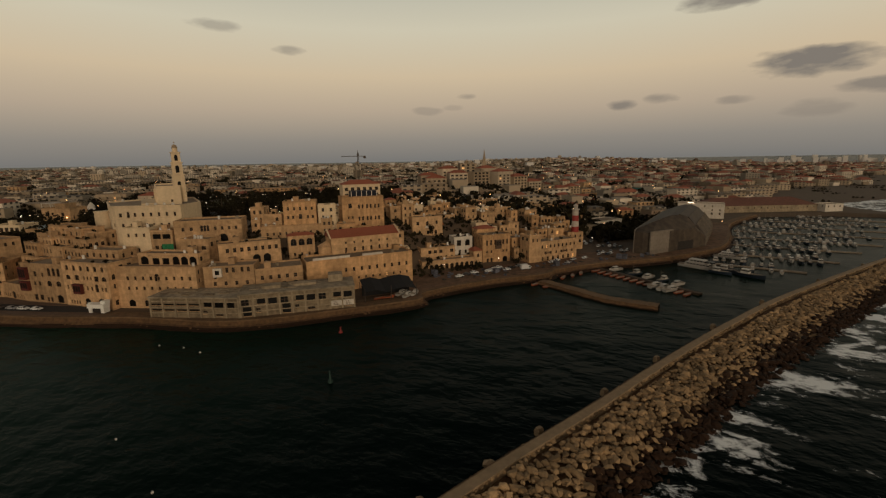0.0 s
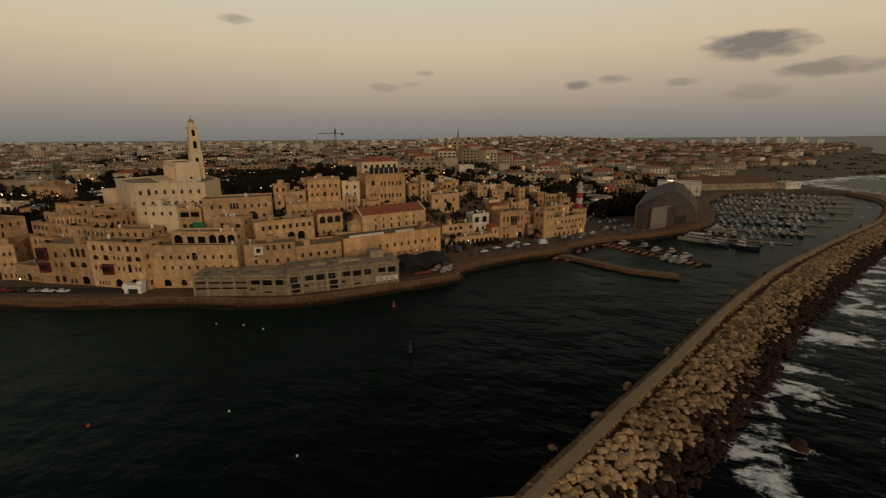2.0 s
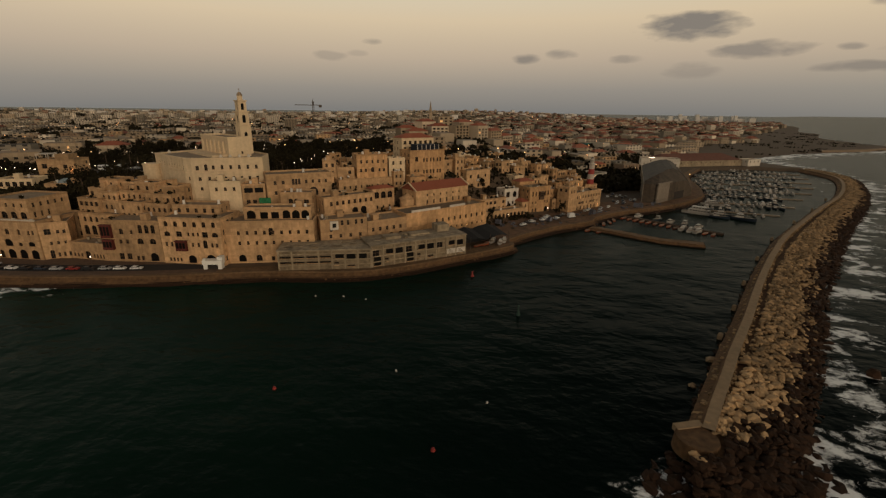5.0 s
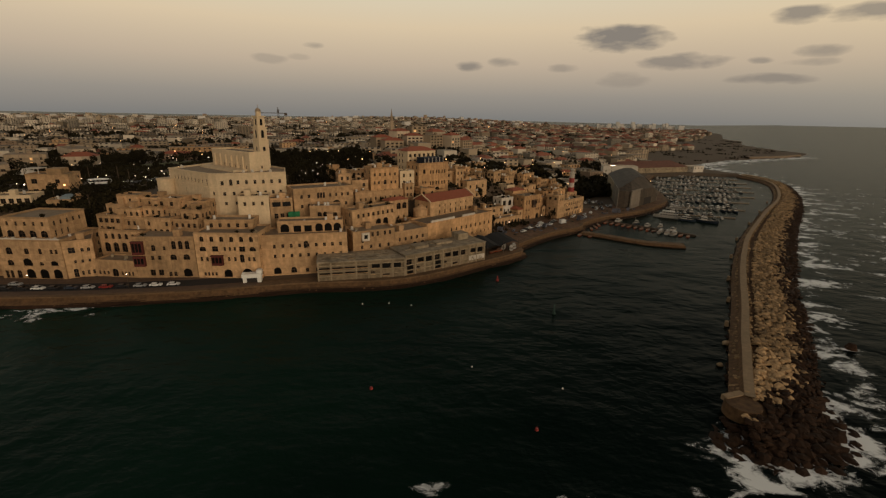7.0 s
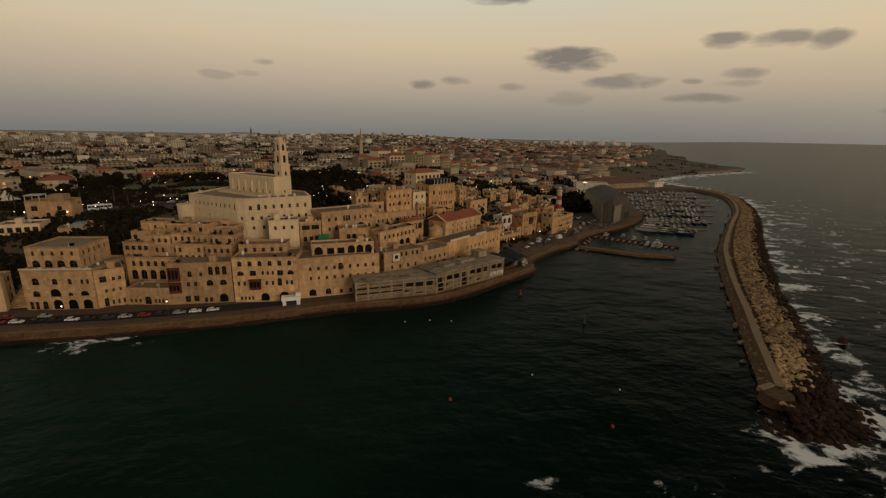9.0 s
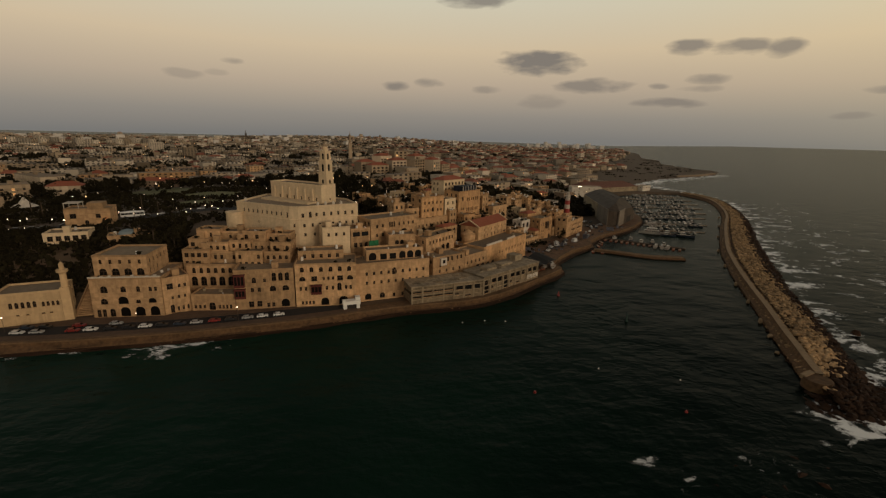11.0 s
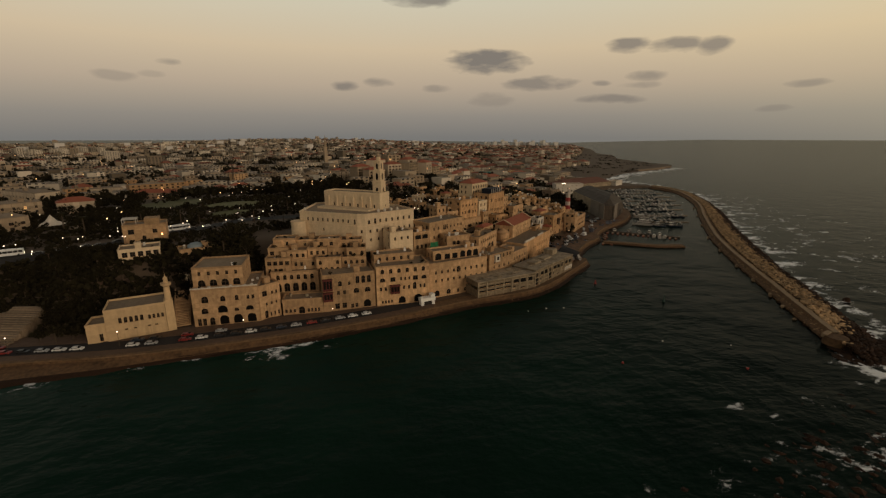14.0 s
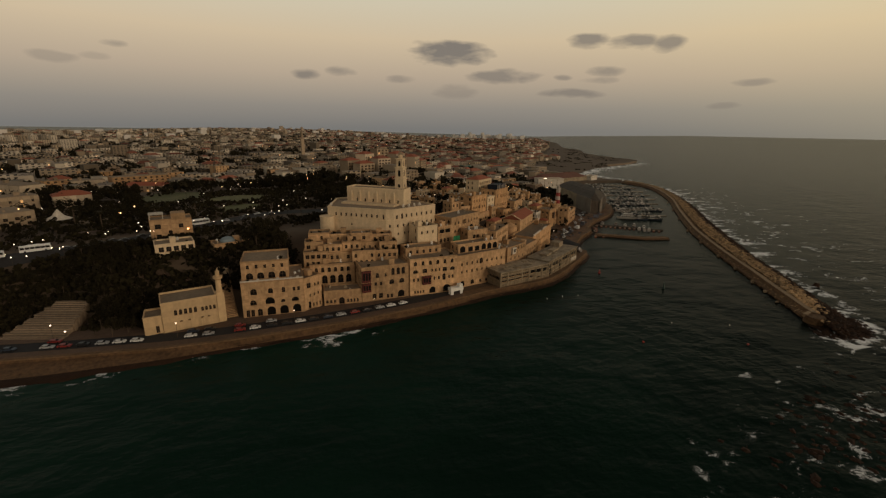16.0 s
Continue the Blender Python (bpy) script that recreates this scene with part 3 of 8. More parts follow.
bm = bmesh.new()
ribbon(bm, bwi, [(0.5, -2), (0.2, 1.1), (-0.7, 1.5), (-1.9, 2.0), (-2.6, 3.8), (-5.0, 3.9), (-5.1, 1.5)], mi=[0, 0, 0, 0, 1, 1])
tagged(new("breakwater_walk", mesh_of("breakwater_walk", bm, [M_QUAY, M_WALK])), "tan weathered concrete walk with a low wall along the breakwater", "breakwater", kind="structure")
# core toned darker than the boulders, painting shade into the gaps between them
bm = bmesh.new()
rings = []
for i in range(141):
    rings.append([bm.verts.new((*bw_point(i / 140, s), bw_height(s) - 1.25)) for s in (0.1, 0.3, 0.5, 0.7, 0.85, 1.05)])
for r, q in zip(rings, rings[1:]):
    for k in range(5):
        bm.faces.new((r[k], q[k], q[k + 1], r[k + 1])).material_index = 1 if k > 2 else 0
tagged(new("breakwater_core", mesh_of("breakwater_core", bm, [M_QUAY, M_WET])), "rubble core of the breakwater, dark as the shade between boulders", "breakwater", kind="structure")

# stone pier of the fishing harbour
bm = bmesh.new()
ribbon(bm, dense([(50, 222), (62, 206), (74, 191), (91, 180)], 1.6), [(-3.4, -2), (-3.0, 0.5), (-2.2, 1.1), (-1.8, 1.7), (0.6, 1.75), (3.6, 1.65), (4.2, 1.0), (5.2, -2)], mi=[1, 0, 0, 2, 2, 0, 1])
for v in bm.verts:
    k = noise.noise(v.co * 0.4)
    v.co.x, v.co.y, v.co.z = v.co.x + 0.7 * k, v.co.y + 0.5 * noise.noise(v.co * 0.5 + Vector((3, 1, 0))), v.co.z + 0.25 * k
tagged(new("pier", mesh_of("pier", bm, [M_QUAY, M_WET, M_COPE])), "low rough stone pier reaching into the harbour", "pier", kind="structure")


# ---- old town ----
def ring_wall(bm, pts, z0, z1, holes):
    """Upright walls round a plan, given anticlockwise, each with its openings."""
    n = len(pts)
    for i in range(n):
        a, b = Vector(pts[i]), Vector(pts[(i + 1) % n])
        d = b - a
        u = d.normalized()
        facade(bm, (a.x, a.y, z0), (u.x, u.y, 0), (u.y, -u.x, 0), d.length, z1 - z0, holes.get(i, []))


def ring_windows(parent, pts, z0, holes, rng, lit=0.0):
    for i, some in holes.items():
        a, b = Vector(pts[i]), Vector(pts[(i + 1) % len(pts)])
        u = (b - a).normalized()
        for h in some:
            ob = part("window", pane_mesh(h[2] - h[0], h[3] - h[1], h[4], rng.random() < lit), None, parent)
            q = a + u * h[0] + Vector((-u.y, u.x)) * 0.3
            ob.matrix_local = Matrix.Translation((q.x, q.y, z0 + h[1])) @ Matrix.Rotation(math.atan2(u.y, u.x), 4, "Z")


# the hilltop church
church = thing("church", Matrix.Identity(4), "cream plastered hilltop church with a bell tower", "church")
CH = [(-182.6, 237.6), (-160.6, 210.9), (-156.8, 208.9), (-126.8, 212.1), (-127.5, 231), (-150, 264), (-166, 264)]
CH_HOLES = {0: row(3.5, 31, 15.2, 1.7, 9, 1.0) + row(32, 34.4, 14.6, 2.6, 1, 1.1, True) + [(14, 10.2, 14.8, 11.4, False)],
            2: row(1, 3.4, 14.6, 1.9, 1, 1.3) + row(4.6, 7, 14.4, 2.8, 1, 1.3, True) + row(7, 29, 14.8, 1.8, 6, 1.1) + row(1, 4.5, 9.8, 1.6, 1, 1.2) + row(5, 29, 9.8, 1.6, 7, 1.1) + row(1, 5.0, 5.4, 1.4, 1, 1.1) + row(6, 12, 5.4, 1.4, 2, 1.1),
            1: row(0.4, 3.9, 10, 1.6, 1, 1.0) + row(0.4, 3.9, 5.4, 1.4, 1, 1.0)}
bm = bmesh.new()
ring_wall(bm, CH, 24, 44, CH_HOLES)
part("wall", bm, M_CREAM, church)
ring_windows(church, CH, 24, CH_HOLES, random.Random(3))
bm = bmesh.new()
cx, cy = sum(p[0] for p in CH) / 7, sum(p[1] for p in CH) / 7
inner = [(cx + (x - cx) * 0.975, cy + (y - cy) * 0.975) for x, y in CH]
vo, vi, vd = [bm.verts.new((*p, 44)) for p in CH], [bm.verts.new((*p, 44)) for p in inner], [bm.verts.new((*p, 43.1)) for p in inner]
for i in range(7):
    j = (i + 1) % 7
    bm.faces.new((vo[i], vo[j], vi[j], vi[i]))
    bm.faces.new((vi[i], vi[j], vd[j], vd[i]))
part("parapet", bm, M_CREAM, church)
bm = bmesh.new()
bm.faces.new([bm.verts.new((*p, 43.2)) for p in inner])
part("roof", bm, M_ROOF, church, "grey flat roof terrace")
bm = bmesh.new()
for i in (0, 1, 2):
    a, b = Vector(CH[i]), Vector(CH[i + 1])
    ribbon(bm, [tuple(a), tuple(b)], [(0, 37.4), (-0.25, 37.5), (-0.25, 37.8), (0, 37.9)])
    ribbon(bm, [tuple(a), tuple(b)], [(0, 43.5), (-0.35, 43.6), (-0.35, 44.0), (0.4, 44.12)])
part("cornice", bm, M_CREAM, church)
for k in range(5):
    bm = bmesh.new()
    x, y = (-178 + k * 1.5, 243.5) if k < 1 else (-150 + k * 4, 216.0 + k * 0.5)
    tube(bm, x, y, 43.2, 44.3, 0.7, 0.7, 10)
    tube(bm, x, y, 44.3, 44.9, 0.7, 0.15, 10)
    part("roof_vent", bm, M_WHITE, church)
bm = bmesh.new()
tube(bm, -184, 235.5, 22, 38.6, 4.0, 3.9, 20)
tube(bm, -184, 235.5, 38.6, 39.1, 4.15, 4.15, 20)
part("corner_turret", bm, M_CREAM, church)
# nave
nave = house("church_nave", "tall cream plastered nave above the church roof", (-143.2, 220.6), (-134.6, 226.6), 37, 42, 52.6, mat=M_CREAM, group="", category="church", front=row(4, 8.5, 2.5, 1.2, 1, 1.0), left=row(4, 36, 1.6, 2.4, 6, 1.0), right=row(4, 36, 1.6, 2.4, 6, 1.0), lit=0, seed=5)
for i in range(6):
    bm = bmesh.new()
    y = 5.5 + i * 5.6
    v = [bm.verts.new(c) for c in ((-0.7, y, 1), (0, y, 1), (0, y, 8.6), (-0.7, y, 7.6), (-0.7, y + 0.8, 1), (0, y + 0.8, 1), (0, y + 0.8, 8.6), (-0.7, y + 0.8, 7.6))]
    for f in ((0, 1, 2, 3), (7, 6, 5, 4), (0, 3, 7, 4), (3, 2, 6, 7)):
        bm.faces.new([v[q] for q in f])
    part("buttress", bm, M_CREAM, nave)
bm = bmesh.new()
box(bm, -7, 0.0, 3.0, 37, 0, 2.2)
part("aisle", bm, M_CREAM, nave)
# bell tower
T = Matrix.Translation((-138.2, 231.9, 44)) @ Matrix.Rotation(radians(36), 4, "Z")
tower = thing("bell_tower", T, "slender cream stone bell tower with open belfries", "bell tower")
for lo, hi, wd, holes in ((0, 13.6, 2.7, [(1.9, 8.5, 3.5, 10.6, True)]), (14.1, 19.8, 2.35, [(1.5, 0.9, 3.2, 4.6, True)]), (20.3, 25.0, 1.95, [(1.2, 0.7, 2.7, 3.8, True)])):
    bm = bmesh.new()
    ring_wall(bm, [(-wd, -wd), (wd, -wd), (wd, wd), (-wd, wd)], lo, hi, {k: holes for k in range(4)})
    box(bm, -wd - 0.4, wd + 0.4, -wd - 0.4, wd + 0.4, hi, hi + 0.5)
    stage = part("stage", bm, M_CREAM, tower)
    # near-black box fills the stage in place of the shade behind its arches
    bm = bmesh.new()
    box(bm, -wd + 0.36, wd - 0.36, -wd + 0.36, wd - 0.36, lo, hi)
    part("belfry_core", bm, M_GLASS, stage, "dark box standing for the shade inside the belfry")
bm = bmesh.new()
tube(bm, 0, 0, 25.5, 27.6, 1.35, 1.25, 8)
part("drum", bm, M_CREAM, tower)
bm = bmesh.new()
for k in range(5):
    a, b = k * math.pi / 10, (k + 1) * math.pi / 10
    tube(bm, 0, 0, 27.6 + 1.7 * math.sin(a), 27.6 + 1.7 * math.sin(b), 1.35 * math.cos(a), max(0.04, 1.35 * math.cos(b)), 10, cap=False)
box(bm, -0.07, 0.07, -0.07, 0.07, 29.2, 31.0)
box(bm, -0.45, 0.45, -0.06, 0.06, 30.2, 30.35)
part("cupola", bm, M_ROOF, tower, "dark domed cupola with a cross")

# mosque with its minaret
M_SAND = material("sand_plaster", (0.55, 0.385, 0.21), 0.88, 0.2, 0.8, 0.06, 0.15, tint=(0.42, 0.28, 0.15), streak=0.15)
house("mosque", "small cream stone mosque beside the quay road", (-269, 203.4), (-248.6, 202.3), 14, 4, 16.8, mat=M_SAND, group="", category="mosque", lit=0,
      front=row(4, 13, 6.6, 2.4, 5, 1.1, True) + row(14, 20, 6.6, 1.9, 4, 0.9, True) + row(5, 11, 3.6, 0.5, 2, 1.0) + row(13, 18, 3.6, 0.5, 2, 1.0), left=row(2, 12, 6.6, 2.2, 3, 1.0, True))
house("annexe", "low cream stone annexe beside the mosque", (-275.5, 205), (-269.1, 204.2), 10, 4, 11.5, mat=M_SAND, group="", front=row(3.6, 5.6, 0.2, 3.0, 1, 1.2), left=[], lit=0)
mina = thing("minaret", Matrix.Translation((-247.0, 203.6, 4)), "slim cream stone minaret with a balcony", "minaret")
bm = bmesh.new()
box(bm, -1.5, 1.5, -1.5, 1.5, 0, 13.5)
tube(bm, 0, 0, 13.5, 20.2, 1.25, 1.05, 12)
part("shaft", bm, M_SAND, mina)
bm = bmesh.new()
tube(bm, 0, 0, 19.0, 19.6, 1.2, 1.9, 12)
tube(bm, 0, 0, 19.6, 20.5, 1.9, 1.9, 12)
part("balcony", bm, M_SAND, mina)
bm = bmesh.new()
tube(bm, 0, 0, 20.5, 22.4, 0.85, 0.8, 12)
tube(bm, 0, 0, 22.4, 23.6, 0.95, 0.1, 12)
tube(bm, 0, 0, 23.6, 24.6, 0.08, 0.04, 6)
part("cap", bm, M_SAND, mina)

FLAT = "old limestone house with a flat roof"
# the seafront, north to south
hot = house("hotel", "four-storey cream stone building with arched openings on the quay", (-238.9, 201.0), (-213.9, 193.1), 22, 4, 20.4, mat=M_STONE, group="seafront buildings", category="building",
      front=row(1.0, 5, 0.1, 3.2, 2, 1.4) + row(5.5, 8.5, 0.1, 3.4, 1, 2.0, True) + row(9, 25.5, 0.1, 4.0, 3, 3.6, True) + row(2, 7, 5.4, 2.4, 1, 2.6, True) + row(8.5, 14.5, 5.4, 3.2, 1, 3.8, True) + row(15.5, 18.5, 5.6, 1.5, 1, 1.7, True) + row(19, 25.5, 5.6, 2.0, 1, 3.0, True) + row(3, 7, 10.2, 2.9, 1, 2.6, True) + row(9.5, 14.5, 10.4, 2.4, 1, 2.0, True) + row(16, 19, 10.4, 2.4, 1, 1.4, True) + row(21, 25, 10.6, 1.8, 2, 1.1),
      left=row(1.5, 19, 0.4, 3.6, 4, 2.0, True) + row(1.5, 19, 5.6, 2.6, 4, 2.0, True) + row(1.5, 19, 10.4, 2.6, 4, 2.0, True))
bm = bmesh.new()
box(bm, -0.15, 26.3, -0.2, 0.4, 16.5, 16.95)
for k in range(9):
    box(bm, 1.0 + k * 2.8, 2.0 + k * 2.8, 0.6, 1.5, 15.7, 16.7 + 0.25 * (k % 3))
part("terrace_coping", bm, M_WHITE, hot, "whitewashed terrace coping")
house("hotel_upper_floor", "set-back upper floors with an arched loggia above the quay", (-237.4, 204.6), (-218.4, 198.4), 18.5, 20.0, 28.8, mat=M_STONE, group="seafront buildings", category="building", foot=2,
      front=row(1.0, 19.5, 0.4, 2.9, 4, 2.9, True) + row(1.0, 19, 5.2, 1.7, 5, 1.1), right=row(1, 17, 5.0, 1.8, 5, 1.1) + row(1, 10, 0.6, 2.4, 3, 1.0), left=row(1.5, 17, 0.6, 2.6, 4, 2.0, True) + row(1.5, 17, 5.2, 1.7, 5, 1.1))
house("house", FLAT, (-213.6, 193.6), (-204.2, 196.6), 13, 4, 19.6, front=row(0.5, 5, 0.1, 3.6, 1, 1.5, True) + row(4, 9.5, 0.6, 1.8, 3, 0.8) + row(2, 9, 6.0, 1.3, 3, 0.8) + row(0.8, 4.5, 10.4, 2.4, 1, 2.2) + row(5, 9.2, 10.6, 1.5, 2, 1.0), group="seafront buildings", seed=21)
house("courtyard_wall", "low limestone building in front of a raised courtyard", (-204, 194.6), (-187.4, 188.2), 9, 4, 11.2, front=row(0.5, 6, 0.8, 1.6, 3, 1.0) + row(6.5, 10, 0.1, 3.4, 1, 2.6, True) + row(10.5, 16.5, 0.6, 1.8, 4, 0.9), right=[], group="seafront buildings", seed=22)
house("arcaded_house", "limestone house with two storeys of tall arches behind a courtyard", (-205.5, 207.4), (-185.5, 199.6), 7, 9, 21.2, front=row(1, 20.5, 2.2, 4.2, 5, 2.6, True) + row(1.5, 20, 8.0, 2.4, 6, 1.5, True), group="seafront buildings", seed=23)
blk = house("house", "limestone quay house with dark red timber balconies", (-187.2, 188.0), (-163.8, 182.9), 19, 4, 21.6, front=row(6, 9.5, 11.6, 2.5, 1, 1.6, True) + row(11, 13, 11.8, 1.6, 1, 1.0) + row(5.5, 11, 7.6, 1.8, 2, 1.2) + row(12.5, 23, 7.6, 2.4, 2, 2.6, True) + row(4.5, 11, 0.8, 2.6, 2, 2.0) + row(12, 16, 0.4, 2.0, 2, 1.2) + row(17, 23, 0.2, 3.6, 1, 3.4, True) + row(14.5, 22.5, 12.2, 3.6, 3, 1.7, True), group="seafront buildings", seed=24)
M_REDWOOD = material("dark_red_timber", (0.10, 0.022, 0.016), 0.75, 0.25, 2, 0.2, 0.1)
for z0, z1 in ((9.2 - 4, 13.2 - 4), (14.2 - 4, 19.5 - 4)):
    bm = bmesh.new()
    box(bm, 0.0, 4.2, -1.5, 0, z0, z1)
    box(bm, -0.2, 4.4, -1.7, 0, z1, z1 + 0.25)
    for x in (0.35, 1.65, 2.95):
        box(bm, x, x + 0.95, -1.54, -1.5, z0 + 1.1, z1 - 0.5, 1)
    part("enclosed_balcony", bm, [M_REDWOOD, M_GLASS], blk, "dark red timber balcony")
n4 = house("house", "tall limestone quay house with arched windows and a red balcony", (-163.4, 182.2), (-138.4, 175.6), 16, 4, 23.4, front=row(1, 25, 15.6, 2.2, 6, 1.6, True) + row(1, 5, 11.6, 1.9, 1, 2.6, True) + row(6, 10, 11.4, 2.2, 1, 2.4) + row(11, 17, 11.8, 1.5, 3, 0.9) + row(17, 21, 11.4, 2.2, 1, 2.4) + row(21.5, 25, 11.6, 1.9, 1, 2.6, True) + row(1, 5.5, 7.2, 1.8, 2, 1.0) + row(12, 17, 7.2, 1.8, 2, 1.0) + row(17.4, 19.8, 6.8, 3.4, 1, 1.8, True) + row(20.5, 24.5, 7.2, 1.8, 2, 1.0) + row(2, 8, 0.8, 1.5, 4, 0.9) + row(9, 15.5, 0.2, 3.4, 1, 3.4, True) + row(16.5, 24, 0.2, 3.8, 1, 4.0, True), group="seafront buildings", seed=25)
bm = bmesh.new()
box(bm, 6.6, 11.0, -1.4, 0, 5.6, 9.6)
box(bm, 6.3, 11.3, -1.7, 0, 9.6, 9.9)
for x in (6.9, 8.3, 9.7):
    box(bm, x, x + 1.0, -1.44, -1.4, 6.7, 9.1, 1)
part("enclosed_balcony", bm, [M_REDWOOD, M_GLASS], n4, "dark red timber balcony")
house("house", FLAT, (-160.5, 190.6), (-141, 186.4), 9, 14, 26.8, front=row(1, 19, 9.4, 1.8, 5, 1.3), seed=26)
arch = house("terraced_house", "limestone house with an arcaded roof terrace above the quay", (-137.8, 178.9), (-102.2, 176.8), 14, 3.6, 21.5, front=row(3.5, 34.5, 12.0, 1.6, 9, 1.1) + row(3.5, 34.5, 7.7, 1.5, 9, 1.0) + row(16.8, 19.6, 11.6, 3.2, 1, 1.9, True) + row(3.5, 8, 0.4, 3.0, 1, 3.0, True) + row(10.5, 14.5, 0.6, 2.6, 1, 2.4, True) + row(16, 33, 0.6, 1.8, 4, 1.2), group="seafront buildings", seed=27)
house("arcade", "limestone arcade along a roof terrace", (-131, 184.2), (-103.4, 181.8), 8, 20.8, 26.0, front=row(0.8, 5.2, 0.3, 3.6, 1, 3.6, True) + row(6, 15, 0.3, 2.8, 2, 3.2) + row(15.5, 27.2, 0.3, 3.6, 3, 3.2, True), group="seafront buildings", seed=28, foot=3)
house("house", FLAT, (-117, 192.8), (-103.5, 191.2), 9, 22, 30.6, front=row(3, 8, 3.2, 2.6, 2, 1.9, True) + row(9, 13, 3.6, 1.8, 1, 2.2), seed=29)
ori = house("house", "limestone house with a white corner oriel window", (-99.6, 177.8), (-80, 181.8), 11, 4, 21.0, front=row(8, 13, 14.0, 2.4, 2, 1.1) + row(14, 19, 14.2, 2.0, 2, 1.1) + row(2, 19, 8.6, 1.7, 4, 1.1) + row(3, 6, 11.5, 1.4, 1, 1.0), group="seafront buildings", seed=30)
bm = bmesh.new()
box(bm, 4.0, 7.4, -1.3, 0, 12.6, 16.2)
box(bm, 4.9, 6.5, -1.36, -1.3, 13.6, 15.4, 1)
part("oriel", bm, [M_WHITE, M_GLASS], ori, "white plastered oriel window")
house("house", FLAT, (-79.8, 182), (-61.8, 189.5), 14, 4, 18.8, front=row(1, 18, 9.8, 1.8, 5, 1.2) + row(1, 6, 5.2, 2.2, 1, 2.8) + row(9, 18.5, 4.8, 3.6, 2, 2.8, True), group="seafront buildings", seed=31)
lng = house("long_house", "long ochre stone house with white coping", (-61.4, 193.3), (-15.7, 216.5), 14, 4, 19.2, mat=M_OCHRE, front=row(16, 50, 8.4, 1.9, 9, 1.1) + row(22, 50, 4.4, 1.2, 8, 0.9) + row(2, 13, 2.2, 4.0, 2, 3.2, True), group="seafront buildings", category="house", seed=32)
for a, b in ((3, 20), (26, 36)):
    bm = bmesh.new()
    box(bm, a, b, -0.1, 0.5, 15.3, 16.3)
    part("coping", bm, M_WHITE, lng, "whitewashed coping")
chapel = house("chapel", "limestone chapel with a red clay tiled gable roof", (-54.5, 211.6), (-23.4, 228.4), 12.5, 14, 26.6, mat=M_STONE, roof="gable", group="", category="church", lit=0,
               front=row(5, 31, 4.6, 2.8, 6, 1.1, True) + row(5, 31, 9.2, 1.2, 6, 0.9) + row(31, 35, 2.2, 4.2, 1, 3.0, True), left=row(1, 11, 8.6, 1.6, 3, 1.0), right=row(1, 11, 5, 2.4, 3, 1.1, True), seed=33)
bm = bmesh.new()
tube(bm, -1.0, 6.2, -4, 8.2, 4.2, 4.2, 16)
tube(bm, -1.0, 6.2, 8.2, 10.6, 4.6, 0.2, 16)
part("apse", bm, M_STONE, chapel)
for x in (-0.55, 35.35):
    bm = bmesh.new()
    for s in (-1, 1):
        v = [bm.verts.new((x + dx, 6.25 + s * w, z)) for dx in (-0.35, 0.35) for w, z in ((7.0, 12.5), (7.0, 13.0), (0, 16.5), (0, 16.0))]
        for f in ((0, 1, 2, 3), (7, 6, 5, 4), (1, 5, 6, 2), (0, 4, 5, 1), (3, 2, 6, 7)):
            bm.faces.new([v[q] for q in f])
    part("gable_coping", bm, M_CREAM, chapel)

# upper tiers
house("house", "cream house with a flat roof below the church", (-147.6, 199.2), (-134.5, 199.0), 9, 18, 35.0, mat=M_CREAM, front=row(1, 12, 12.6, 1.6, 3, 1.1) + row(1, 9, 5.5, 1.8, 2, 0.9), seed=41)
house("house", "cream house with a glazed roof pavilion", (-134.2, 198.6), (-124.4, 199.2), 9, 18, 33.6, front=row(0.6, 9.4, 11.6, 2.2, 2, 3.6) + row(1, 9, 6.2, 2.2, 3, 1.6), seed=42)
house("house", "cream stone house with a triple arched window", (-123.8, 200.0), (-95.7, 207.7), 14, 18, 37.4, mat=M_STONE, front=row(2, 9, 14.6, 1.7, 2, 1.2) + row(11, 15, 14.2, 2.8, 3, 1.1, True) + row(16, 28, 14.6, 1.6, 4, 1.0) + row(2, 9, 10, 1.7, 2, 1.2) + row(18, 23, 8.4, 4.4, 1, 4.2, True) + row(23.6, 27, 10, 1.6, 1, 1.2) + row(11, 15, 10, 1.6, 1, 1.2), seed=43)
# terraced houses stepping down north of the church
k = 0
for (a, b), tops, z0 in ((((-201.0, 219.6), (-162.0, 202.0)), (34.2, 33.0, 33.8, 32.6), 22), (((-205.0, 214.8), (-162.0, 197.0)), (30.6, 29.8, 30.4, 29.4, 30.0), 18), (((-207.0, 211.2), (-163.5, 193.2)), (27.0, 25.8, 26.8, 26.2), 14)):
    a, b = Vector(a), Vector(b)
    n = len(tops)
    for i, zt in enumerate(tops):
        p, q = a + (b - a) * (i / n) + (b - a).normalized() * 0.1, a + (b - a) * ((i + 1) / n) - (b - a).normalized() * 0.1
        k += 1
        off = Vector((0.35, 0.8)) * (1.6 * ((k * 7) % 3) - 1.2)
        house("terraced_house", "small limestone terraced house stepping down the hill", tuple(p + off), tuple(q + off), 8.5, z0, zt, seed=60 + k, group="hillside terraces", gap=2.6)
house("house", FLAT, (-265.4, 252.6), (-248.2, 252.2), 12, 17, 30.0, mat=M_CREAM, front=row(1, 17, 9.0, 2.4, 5, 2.2) + row(2, 9, 5.0, 2.0, 2, 0.9) + row(9, 16, 5.0, 2.0, 3, 0.9), seed=71)
